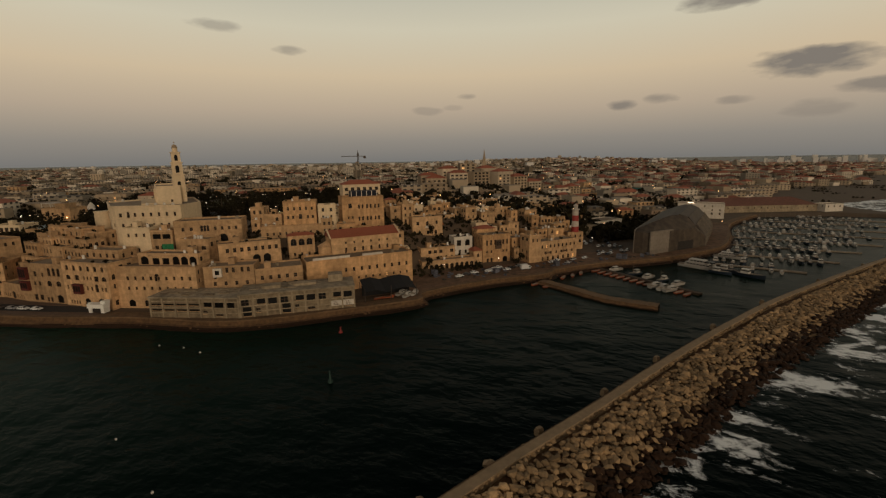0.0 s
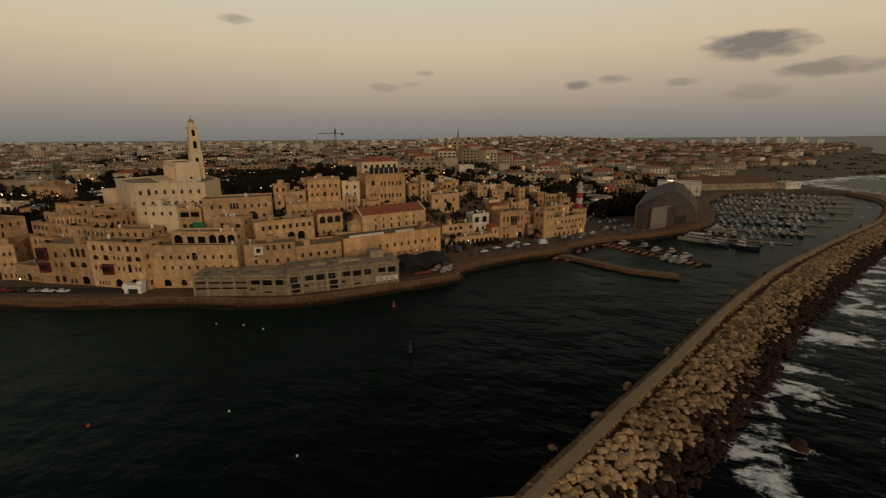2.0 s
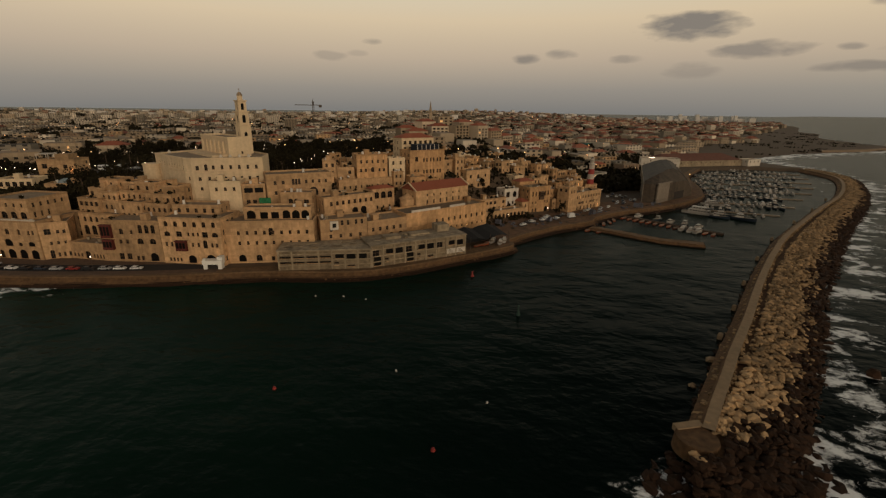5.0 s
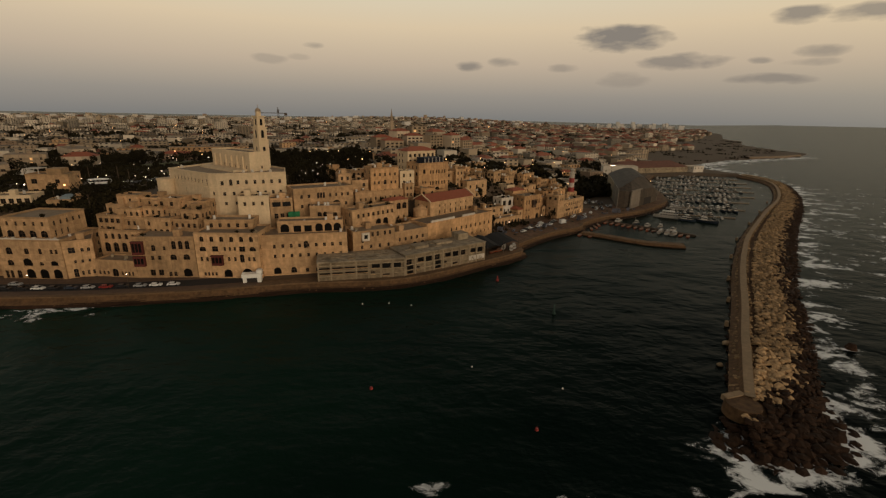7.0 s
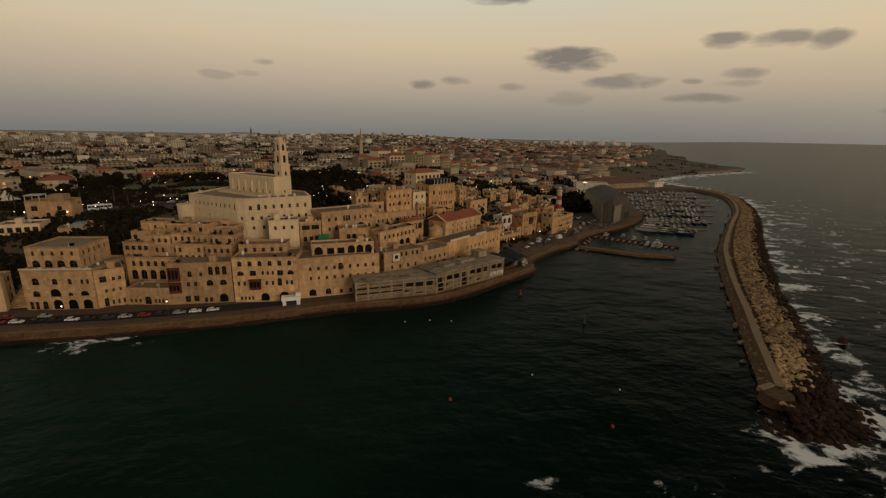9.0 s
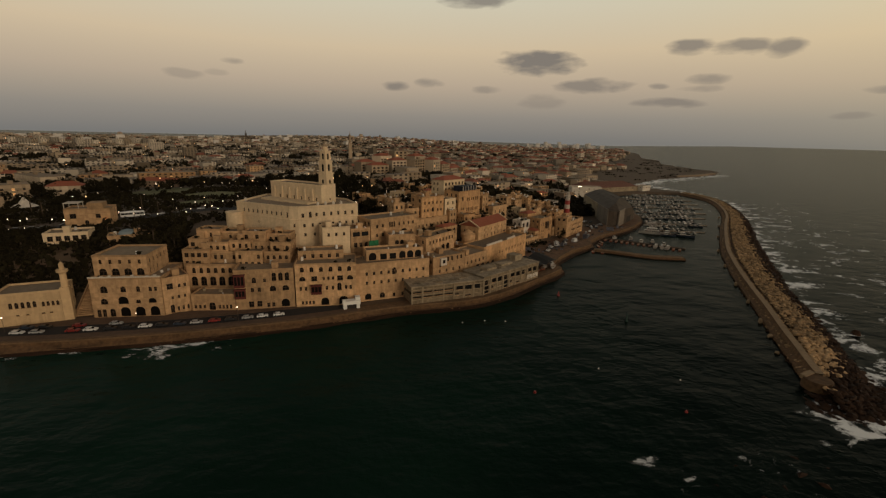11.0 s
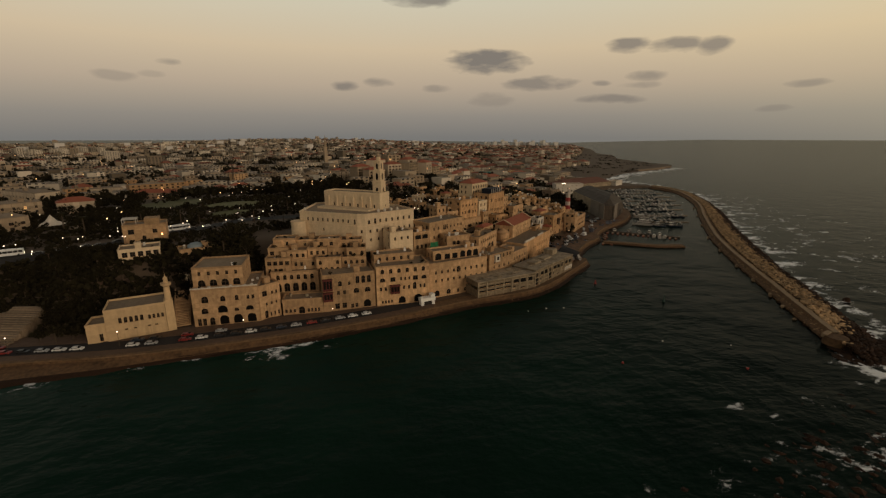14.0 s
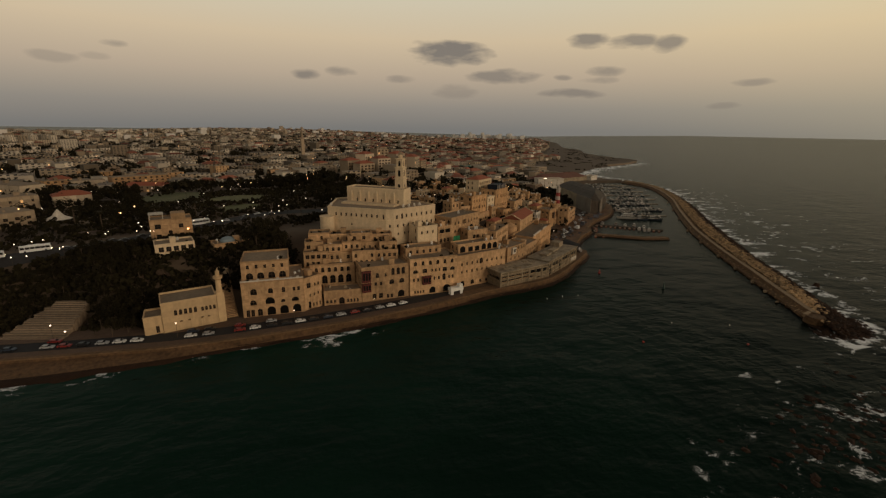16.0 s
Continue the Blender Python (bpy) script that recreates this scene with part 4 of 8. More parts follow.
tw = house("tower_house", "two-towered stone house lit by an orange lamp", (-264.6, 285.4), (-244.4, 284), 13, 24, 36.5, mat=M_STONE, front=row(1, 6.5, 7.2, 2.6, 1, 2.8) + row(1, 6.5, 2.0, 2.2, 1, 2.4) + row(7.8, 11, 2.0, 4.2, 1, 1.8, True) + row(12.5, 17, 7.2, 2.2, 1, 2.2) + row(12.5, 17, 2.0, 2.2, 1, 2.2), group="", seed=72)
bm = bmesh.new()
box(bm, 10.4, 17.4, 0.0, 8, 12.5, 15.4)
part("corner_tower", bm, M_STONE, tw)
bm = bmesh.new()
for x, y in ((0.4, 0.4), (6.6, 0.4), (0.4, 7.6), (6.6, 7.6)):
    box(bm, x - 0.15, x + 0.15, y - 0.15, y + 0.15, 12.5, 15.2)
box(bm, 0, 7, 0, 8, 15.2, 15.5)
part("roof_pergola", bm, M_WHITE, tw, "white roof pergola")
bm = bmesh.new()
box(bm, 17.6, 18.2, -0.8, -0.2, 6.0, 6.6)
part("wall_lamp", bm, M_LAMP, tw)
dom = house("house", "low stone house with a pale blue dome", (-240, 247), (-222, 249), 10, 18, 28.0, mat=M_STONE, seed=73, front=row(1, 17, 6.0, 2.4, 5, 1.6, True))
M_BLUE = material("pale_blue_paint", (0.22, 0.27, 0.29), 0.7, 0.15, 1, 0.2, 0)
bm = bmesh.new()
for k in range(5):
    a, b = k * math.pi / 10, (k + 1) * math.pi / 10
    tube(bm, 8, 5, 9.6 + 2.4 * math.sin(a), 9.6 + 2.4 * math.sin(b), 4 * math.cos(a), max(0.05, 4 * math.cos(b)), 16, cap=False)
part("dome", bm, M_BLUE, dom, "pale blue dome")

# middle ground of the old town
MID = [((-101, 229.5), (-85, 231), 10, 26, 40.5), ((-66.5, 233), (-57.5, 235.5), 10, 26, 41), ((-31, 257), (-19, 262), 11, 24, 38.5),
       ((-12, 279), (6, 285), 12, 18, 29), ((40, 262), (49.5, 266), 10, 6, 17), ((20, 270), (33, 275), 11, 10, 25), ((35, 274), (48, 279), 11, 10, 24), ((52, 275), (64, 280), 10, 10, 20), ((66, 283), (78, 288), 10, 10, 19.5)]
MATS = [M_STONE, M_OCHRE, M_STONE, M_STONE, M_OCHRE, M_CREAM]


def cluster(a, b, d, z0, z1, seed, mat):
    """Narrow houses side by side, each with its own height, depth and set-back."""
    q = random.Random(seed)
    a, b = Vector(a), Vector(b)
    u = (b - a).normalized()
    back = Vector((-u.y, u.x))
    n = max(1, round((b - a).length / 8.5))
    cuts = [0.0] + sorted((k + q.uniform(-0.2, 0.2)) / n for k in range(1, n)) + [1.0]
    tall = q.randrange(n)
    for k in range(n):
        p, r = a + (b - a) * cuts[k] + u * 0.08, a + (b - a) * cuts[k + 1] - u * 0.08
        off = back * (q.uniform(-2.2, 2.4) if n > 1 else 0)
        top = z1 if k == tall else z1 - q.choice((1.3, 2.8, 3.6, 5.0)) * min(1, (z1 - z0) / 14)
        m = mat if q.random() < 0.55 else q.choice(MATS)
        house("house", FLAT, tuple(p + off), tuple(r + off), d - q.uniform(0, 2), z0, top, seed=seed * 7 + k, mat=m, gap=3.2)
        if top - z0 > 9 and q.random() < 0.6:
            w = (r - p).length
            s = p + off - back * 3.2 + u * q.uniform(0, w * 0.3)
            house("house", "low limestone house with a roof terrace", tuple(s), tuple(s + u * w * 0.62), 3.0, z0 - 2, z0 + (top - z0) * q.uniform(0.35, 0.6), seed=seed * 11 + k, mat=q.choice(MATS), gap=2.7, right=[], left=[])


for i, (a, b, d, z0, z1) in enumerate(MID):
    cluster(a, b, d, z0, z1, 90 + i, MATS[i % 6])
M_REDCLOTH = material("orange_cloth", (0.42, 0.13, 0.03), 0.85, 0.2, 1.5, 0.3, 0)
M_NAVY = material("dark_blue_paint", (0.012, 0.015, 0.026), 0.8, 0.2, 1, 0.2, 0)
house("house", "ochre stone house with small paired windows below the park", (-83.6, 229.4), (-67.4, 233), 11, 24, 43.4, mat=M_OCHRE, seed=301, front=row(1, 16, 14.6, 1.7, 5, 1.0) + row(1, 6, 10.2, 1.6, 2, 1.1) + row(7, 10, 10.0, 2.6, 1, 1.6, True) + row(11, 16, 10.2, 1.6, 2, 1.1) + row(2, 15, 5.4, 1.8, 3, 1.1))
tall = house("tall_house", "tall ochre house with pairs of narrow windows on the hill", (-54.5, 237.5), (-33.5, 246.5), 12, 22, 44.6, mat=M_OCHRE, seed=302, front=row(2.5, 6, 16.5, 2.4, 1, 1.9) + sum((row(u, u + 4, v, 2.2, 2, 1.0) for u in (8, 12.5, 17) for v in (16.0, 9.4)), []) + row(2, 6.5, 10.6, 1.4, 2, 0.9) + row(8, 21, 4.0, 2.0, 4, 1.2))
bm = bmesh.new()
box(bm, 5.5, 19.5, 1.0, 9.0, 21.9, 25.4)
storey = part("roof_storey", bm, M_NAVY, tall, "dark blue glazed roof storey")
for k in range(6):
    bm = bmesh.new()
    box(bm, 5.2 + k * 2.8, 5.5 + k * 2.8, 0.7, 1.0, 21.9, 25.4)
    part("storey_post", bm, M_WHITE, storey)
house("house", "house with a wide red tiled hipped roof on the hill", (-57.5, 253.0), (-37.5, 261.5), 11, 30, 50.4, roof="hip", seed=120, mat=M_CREAM)
house("terrace_house", "long low limestone house under a promenade wall", (-93.0, 221.8), (-64.5, 232.4), 7, 18, 31.4, seed=303, front=row(1.5, 29, 8.4, 1.5, 9, 0.9) + row(18, 29, 3.6, 3.2, 3, 2.2, True))
logg = house("loggia_house", "small limestone loggia with a red tiled roof", (-76.5, 214.0), (-65.0, 219.2), 6, 14, 27.6, roof="hip", seed=304, front=row(0.6, 12, 8.6, 3.4, 3, 2.8, True) + row(1, 11.5, 3.4, 1.6, 3, 1.0))
house("house", "limestone house with a long row of square windows and two arches", (-98.3, 189.3), (-75.6, 202.0), 8, 14, 28.4, seed=305, front=row(2, 25.5, 10.2, 1.9, 8, 1.3) + row(13, 22, 4.6, 3.8, 2, 3.2, True) + row(3, 11, 5.2, 1.8, 2, 1.2))
orange = house("house", "limestone house with a white balcony door and an orange awning", (-18.3, 253.3), (-1.2, 261.2), 10, 12, 31.2, seed=121, front=row(1, 5.5, 14.4, 2.0, 1, 1.6) + row(7.5, 11, 13.2, 3.2, 1, 1.6, True) + row(12.6, 17.6, 14.4, 2.0, 1, 1.3) + row(2, 17, 8.6, 2.2, 3, 1.6) + row(2, 17, 3.0, 2.0, 3, 1.4))
bm = bmesh.new()
box(bm, 7.6, 11.0, -1.1, 0, 12.6, 13.1)
box(bm, 7.6, 11.0, -1.1, -1.0, 13.1, 13.9)
part("balcony", bm, M_WHITE, orange, "white plastered balcony")
bm = bmesh.new()
v = [bm.verts.new(c) for c in ((18.85, 1.0, 17.0), (18.85, 6.5, 17.0), (20.2, 6.5, 13.2), (20.2, 1.0, 13.2), (18.85, 1.0, 16.8), (18.85, 6.5, 16.8), (20.1, 6.5, 13.1), (20.1, 1.0, 13.1))]
for f in ((0, 3, 2, 1), (4, 5, 6, 7), (0, 1, 5, 4), (1, 2, 6, 5), (2, 3, 7, 6), (3, 0, 4, 7)):
    bm.faces.new([v[q] for q in f])
part("awning", bm, M_REDCLOTH, orange, "hanging orange cloth awning")
house("house", "small whitewashed house with an arched door", (5.7, 251.0), (16.2, 255.2), 8, 8, 19.8, mat=M_WHITE, seed=306, front=row(0.8, 5, 6.6, 3.2, 1, 2.8) + row(6, 10.5, 6.4, 3.6, 1, 3.0, True) + row(1.5, 9, 2.0, 2.0, 2, 1.4))
quayh = house("house", "tall ochre quay house with a timber oriel", (21.9, 250), (38.4, 256.6), 12, 4, 20.8, mat=M_OCHRE, seed=307, front=row(1.5, 17.2, 10.6, 3.0, 6, 1.1) + row(1.5, 7, 6.0, 1.6, 2, 0.9) + row(12, 17, 6.0, 1.6, 2, 0.9) + row(2, 7, 0.2, 2.8, 2, 1.3) + row(12, 17, 0.2, 3.4, 1, 3.0, True))
bm = bmesh.new()
box(bm, 8.0, 11.6, -1.2, 0, 8.4, 13.6)
for x in (8.3, 9.5, 10.7):
    box(bm, x, x + 0.7, -1.24, -1.2, 10.4, 12.8, 1)
part("oriel", bm, [M_SHUTTER, M_GLASS], quayh, "brown timber oriel")
house("house", "small red tiled house behind the quay", (19.5, 262.5), (31, 267), 8, 8, 22.4, roof="hip", seed=308, mat=M_OCHRE)
lowh = house("house", "two-storey limestone quay house with an even row of windows", (50.5, 252), (80.5, 267.5), 11, 4, 15.8, seed=309, front=row(6, 33.2, 7.6, 1.9, 9, 1.1) + row(8, 32, 3.8, 1.7, 6, 1.1) + row(6, 33, 0.1, 2.4, 7, 1.4, True))
for u in (9.0, 21.0):
    bm = bmesh.new()
    box(bm, u, u + 4.2, -1.1, 0, 4.6, 4.85)
    for k in range(8):
        box(bm, u + 0.1 + k * 0.56, u + 0.18 + k * 0.56, -1.08, -1.0, 4.85, 5.7)
    box(bm, u, u + 4.2, -1.12, -0.98, 5.7, 5.8)
    part("balcony", bm, M_SHUTTER, lowh, "small railed balcony")
house("house", FLAT, (48.8, 251.2), (56, 254.9), 9, 4, 20.2, seed=310, front=row(1, 7.2, 11.8, 1.9, 2, 1.1) + row(1, 7.2, 7.4, 1.8, 2, 1.1) + row(2, 6, 0.1, 2.8, 1, 1.8, True))
house("arcaded_shops", "long low arcaded stone front on the harbour quay", (-12.0, 232.5), (17, 244.4), 7, 4, 9.6, seed=311, front=row(1, 31, 0.3, 3.2, 10, 2.0, True), category="building", lit=0.05)
house("house", "low limestone terrace above the quay shops", (-13, 240.5), (6, 248.5), 8, 4, 15.5, seed=312)
# infill between the main houses
rng = random.Random(11)
count = 0
for tries in range(2600):
    x, y = rng.uniform(-100, 92), rng.uniform(196, 390)
    f = lerp_table(x, FOOT)
    if y < f + 8 or (x < -40 and y > 330) or (y > 330 and tries % 3) or not on_land(x, y):
        continue
    W, D = rng.uniform(5, 10.5), rng.uniform(5, 9)
    if not is_free(x, y, max(W, D) * 0.42):
        continue
    ang = radians(lerp_table(x, [(-110, 4), (-40, 18), (0, 24), (80, 27)]) + rng.uniform(-5, 5))
    d = Vector((math.cos(ang), math.sin(ang)))
    left = Vector((-d.y, d.x))
    p = Vector((x, y)) - d * W / 2 - left * D / 2
    g = height(x, y)
    count += 1
    tiled = rng.random() < 0.12
    house("house", "small old house with a red tiled roof" if tiled else "small old limestone house with a flat roof", tuple(p), tuple(p + d * W), D, g - 2, g + rng.uniform(3.8, 8.2), seed=200 + tries, mat=rng.choice(MATS), roof="hip" if tiled else "flat", gap=3.0, lit=0.012)
    if count >= 92:
        break

# concrete quay sheds
M_SHEDWALL = material("stained_block_wall", (0.24, 0.18, 0.11), 0.92, 0.7, 0.7, 0.12, 0.4, tint=(0.12, 0.088, 0.055), streak=0.4)
M_SLAB = material("cracked_roof_slab", (0.36, 0.29, 0.20), 0.95, 0.8, 0.5, 0.12, 0.3, tint=(0.17, 0.13, 0.085))


def quay_shed(label, p0, p1, depth, zb, zt, bays, open_from):
    p0, p1 = Vector(p0), Vector(p1)
    d = p1 - p0
    W = d.length
    take(p0, d.normalized(), Vector((-d.y, d.x)).normalized(), W, depth)
    shed = thing("quay_shed", Matrix.Translation((p0.x, p0.y, zb)) @ Matrix.Rotation(math.atan2(d.y, d.x), 4, "Z"), label, "warehouse", "quay sheds")
    Hh = zt - zb
    step = W / bays
    bm = bmesh.new()
    holes = []
    for i in range(bays):
        a, b = i * step + 0.45, (i + 1) * step - 0.45
        if i >= open_from:
            lo = Hh * (0.5, 0.56, 0.52)[i % 3]
            holes += [(a + (0, 0.9, 0.2)[i % 3], lo, b - (1.2, 0, 0.5)[i % 3], Hh * 0.79, False)]
            if i % 4 != 2:
                holes += [(a + 0.4, (0.4, 1.6, 0.9)[i % 3], b - (0.4, 2.0, 0.9)[i % 3], Hh * (0.46, 0.36, 0.2)[i % 3] + 0.1, False)]
        else:
            holes += [(a, Hh * 0.62, b, Hh * 0.62 + 0.7, False), (a, Hh * 0.34, b, Hh * 0.34 + 0.7, False)]
    facade(bm, (0, 0, 0), (1, 0, 0), (0, -1, 0), W, Hh, holes)
    facade(bm, (W, 0, 0), (0, 1, 0), (1, 0, 0), depth, Hh, row(1, depth - 1, Hh * 0.5, 1.5, 4, 2.4))
    facade(bm, (0, depth, 0), (0, -1, 0), (-1, 0, 0), depth, Hh, row(1, depth - 1, Hh * 0.5, 1.5, 4, 2.4))
    facade(bm, (W, depth, 0), (-1, 0, 0), (0, 1, 0), W, Hh, [])
    box(bm, 0.1, W - 0.1, 0.45, depth - 0.1, -5, 0.3)
    part("wall", bm, M_SHEDWALL, shed)
    # dark panes close the open bays, standing in for shade inside the shed
    for h in holes:
        ob = part("opening", pane_mesh(h[2] - h[0], h[3] - h[1], False, False), None, shed)
        ob.matrix_local = Matrix.Translation((h[0], 0.3, h[1]))
    for i in range(bays + 1):
        bm = bmesh.new()
        box(bm, i * step - 0.3, i * step + 0.3, -0.35, 0.0, -3.6, Hh)
        part("column", bm, M_CONC, shed)
    for z in (Hh * 0.22, Hh * 0.48, Hh * 0.8):
        bm = bmesh.new()
        box(bm, 0, W, -0.22, -0.002, z, z + 0.4)
        part("beam", bm, M_CONC, shed)
    bm = bmesh.new()
    box(bm, -0.5, W + 0.5, -0.7, depth + 0.3, Hh, Hh + 0.5)
    part("roof", bm, M_SLAB, shed, "stained pale grey flat roof")
    q = random.Random(int(W * 10))
    for k in range(16):
        bm = bmesh.new()
        x, y, w, dd = q.uniform(1, W - 6), q.uniform(1, depth - 3), q.uniform(0.6, 5.0), q.uniform(0.3, 1.6)
        box(bm, x, x + w, y, y + dd, Hh + 0.5, Hh + 0.5 + q.uniform(0.1, 0.5))
        part("roof_debris", bm, M_CONC if k % 3 else M_SHEDWALL, shed)
    return shed, W, Hh


s1, W1, H1 = quay_shed("long low weathered concrete quay shed with slatted openings", (-115.5, 166.0), (-79.2, 163.8), 13, 3.6, 11.6, 7, 4)
s2, W2, H2 = quay_shed("weathered concrete quay shed with columns and bays", (-78.8, 164.2), (-36.7, 176.8), 14, 3.6, 12.6, 9, 0)
for x, y, w, d, h in ((8, 5, 7, 5, 1.2), (20, 6, 9, 4, 0.9), (34, 8, 6, 6, 3.0)):
    bm = bmesh.new()
    box(bm, x, x + w, y, y + d, H2 + 0.5, H2 + 0.5 + h, 0)
    part("rooflight", bm, M_CONC, s2)
for k in (7.25, 8.25):
    bm = bmesh.new()
    st = W2 / 9
    box(bm, k * st - 0.9, k * st + st - 1.5, -0.5, -0.36, 1.4, 3.6)
    for q in range(3):
        box(bm, k * st, k * st + st - 2.6 - q * 0.5, -0.53, -0.5, 1.8 + q * 0.55, 2.0 + q * 0.55, 1)
    part("banner", bm, [M_WHITE, M_SHUTTER], s2, "white banner with unreadable lines")

# stone stairs climbing between the mosque and the quay hotel
st = thing("stone_stairs", Matrix.Translation((-246.2, 206.5, 3.8)) @ Matrix.Rotation(radians(-6), 4, "Z"), "worn pale stone stairs climbing from the quay", "stairs")
for k in range(22):
    bm = bmesh.new()
    box(bm, 0, 5.6, k * 1.0, k * 1.0 + 1.04, -2, 0.25 + k * 0.42)
    part("step", bm, M_STONE, st)
for x in (-0.4, 5.6):
    bm = bmesh.new()
    v = [bm.verts.new(c) for c in ((x, 0, -2), (x, 22, -2), (x, 22, 10.2), (x, 0, 1.0), (x + 0.4, 0, -2), (x + 0.4, 22, -2), (x + 0.4, 22, 10.2), (x + 0.4, 0, 1.0))]
    for f in ((0, 1, 2, 3), (7, 6, 5, 4), (3, 2, 6, 7), (4, 0, 3, 7)):
        bm.faces.new([v[q] for q in f])
    part("side_wall", bm, M_STONE, st)
TAKEN.append((-243, 217, 8))
TAKEN.append((-257, 240, 13))
TAKEN.append((-255, 236, 17))
TAKEN.append((-254, 272, 11))
TAKEN.append((-233, 232, 9))
# retaining wall under the white house
bm = bmesh.new()
ribbon(bm, dense([(-270, 250), (-262, 246), (-250, 244.5), (-243, 240), (-238, 232)], 3), [(0.6, 8), (0.5, 18.6), (0, 18.7), (-0.6, 18.4), (-1.2, 8)])
tagged(new("retaining_wall", mesh_of("retaining_wall", bm, M_CREAM)), "curved pale retaining wall on the slope", "wall", kind="structure")


# ---- harbour ----
M_METAL = material("weathered_sheet_metal", (0.105, 0.076, 0.052), 0.75, 0.8, 0.3, 0.12, 0.1, tint=(0.028, 0.022, 0.017), metal=0.15)
M_PALE = material("pale_sheet_cladding", (0.19, 0.155, 0.12), 0.7, 0.4, 0.6, 0.1, 0.1)
# near-black paint for the shade inside open doorways and counters
M_DARKIN = material("interior_shade", (0.03, 0.024, 0.02), 0.9, 0.3, 0.5, 0.1, 0)
M_BOATW = material("white_boat_paint", (0.50, 0.46, 0.41), 0.4, 0.15, 1, 0.2, 0, each=0.9)
M_BOATD = material("dark_blue_boat_paint", (0.02, 0.03, 0.045), 0.4, 0.2, 1, 0.2, 0, each=0.4)
M_BOATO = material("orange_boat_paint", (0.30, 0.075, 0.03), 0.5, 0.25, 1, 0.2, 0, each=0.4)
M_DECK = material("boat_deck", (0.26, 0.20, 0.14), 0.7, 0.25, 1, 0.2, 0)
M_RUST = material("rusty_roof_sheet", (0.17, 0.065, 0.04), 0.8, 0.4, 0.4, 0.06, 0.1, tint=(0.09, 0.045, 0.032))
M_RED = material("red_paint", (0.25, 0.028, 0.022), 0.5, 0.15, 1, 0.2, 0)

# vaulted boat hall
HA, HB = Vector((119, 277)), Vector((181, 373))
hd = (HB - HA).normalized()
hall = thing("boat_hall", Matrix.Translation((HA.x, HA.y, 3.6)) @ Matrix.Rotation(math.atan2(hd.y, hd.x) - math.pi / 2, 4, "Z"), "large weathered boat hall with a vaulted metal roof", "warehouse")
LEN = (HB - HA).length
EAVE = [(0, 15.0), (5, 17.4), (10, 19.6), (15, 21.2), (20, 21.6), (25, 19.8), (30, 15.0), (36, 7.0)]
FRONT = [(0, 0.3), (9, -0.6), (20, 17.5), (36, 46)]
FACE = 13.6


def hip_back(z):
    """The roof's front leans back above the front wall."""
    return 2.6 * max(0.0, z - FACE)


for i in range(7):
    (x0, z0), (x1, z1) = EAVE[i], EAVE[i + 1]
    s0, s1 = lerp_table(x0, FRONT), lerp_table(x1, FRONT)
    bm = bmesh.new()
    n = 9
    cols = [[bm.verts.new((x, s + hip_back(z) + (LEN - s - hip_back(z)) * k / n, z + dz)) for k in range(n + 1)] for x, s, z, dz in ((x0, s0, z0, 0), (x0 + 0.3, s0, z0, 0.22), (x1, s1, z1, 0.0))]
    for p, q in zip(cols, cols[1:]):
        for k in range(n):
            bm.faces.new((p[k], q[k], q[k + 1], p[k + 1]))
    part("roof_sheet", bm, M_METAL, hall)
    bm = bmesh.new()
    f0, f1 = min(z0, FACE), min(z1, FACE)
    bm.faces.new([bm.verts.new(c) for c in ((x0, s0, -1), (x1, s1, -1), (x1, s1, f1), (x0, s0, f0))])
    if z0 > FACE or z1 > FACE:
        bm.faces.new([bm.verts.new(c) for c in ((x0, s0, f0), (x1, s1, f1), (x1, s1 + hip_back(z1), z1), (x0, s0 + hip_back(z0), z0))])
    part("front_sheet", bm, M_METAL, hall)
    bm = bmesh.new()
    bm.faces.new([bm.verts.new(c) for c in ((x1, LEN, -1), (x0, LEN, -1), (x0, LEN, z0), (x1, LEN, z1))])
    part("gable_sheet", bm, M_METAL, hall)
for k in range(12):
    bm = bmesh.new()
    s = 47 + k * (LEN - 48) / 11
    v = [bm.verts.new(c) for c in ((30.2, s, 15.3), (36.3, s, 7.2), (36.3, s, -1), (36.7, s, -1), (36.7, s, 7.4), (30.5, s, 15.7))]
    w = [bm.verts.new(q.co + Vector((0, 0.5, 0))) for q in v]
    bm.faces.new(v)
    bm.faces.new(w[::-1])
    for i in range(6):
        bm.faces.new((v[(i + 1) % 6], v[i], w[i], w[(i + 1) % 6]))
    part("rib", bm, M_PALE, hall)
for k in range(8):
    bm = bmesh.new()
    s0, s1 = LEN * k / 8 + 0.05, LEN * (k + 1) / 8 - 0.05
    box(bm, -0.12, 0.2, s0, s1, -1, 15.0)
    box(bm, -0.3, -0.12, s0, s0 + 0.5, -1, 15.0)
    box(bm, -0.4, -0.12, s0, s1, 14.4, 15.1)
    part("wall_sheet", bm, M_PALE if k < 3 else M_CONC, hall)
bm = bmesh.new()
box(bm, 35.8, 36.1, 46, LEN, -1, 7)
part("wall_sheet", bm, M_METAL, hall)
# dark panel set on the front as the doorway's inner shade
bm = bmesh.new()
box(bm, 22.5, 30, 20.8, 21.2, 0, 6.0)
for v in bm.verts:
    v.co.y = lerp_table(v.co.x, FRONT) - (0.3 if v.co.y < 21 else 0.05)
part("doorway", bm, M_DARKIN, hall, "dark panel painted as the shade inside the boat doorway")
take(HA, hd, Vector((hd.y, -hd.x)), LEN, 36)
pan = thing("cladding_screen", Matrix.Translation((126.5, 271.6, 3.6)) @ Matrix.Rotation(math.atan2(281.6 - 271.6, 145.1 - 126.5), 4, "Z"), "pale sheet-clad block at the front of the boat hall", "warehouse")
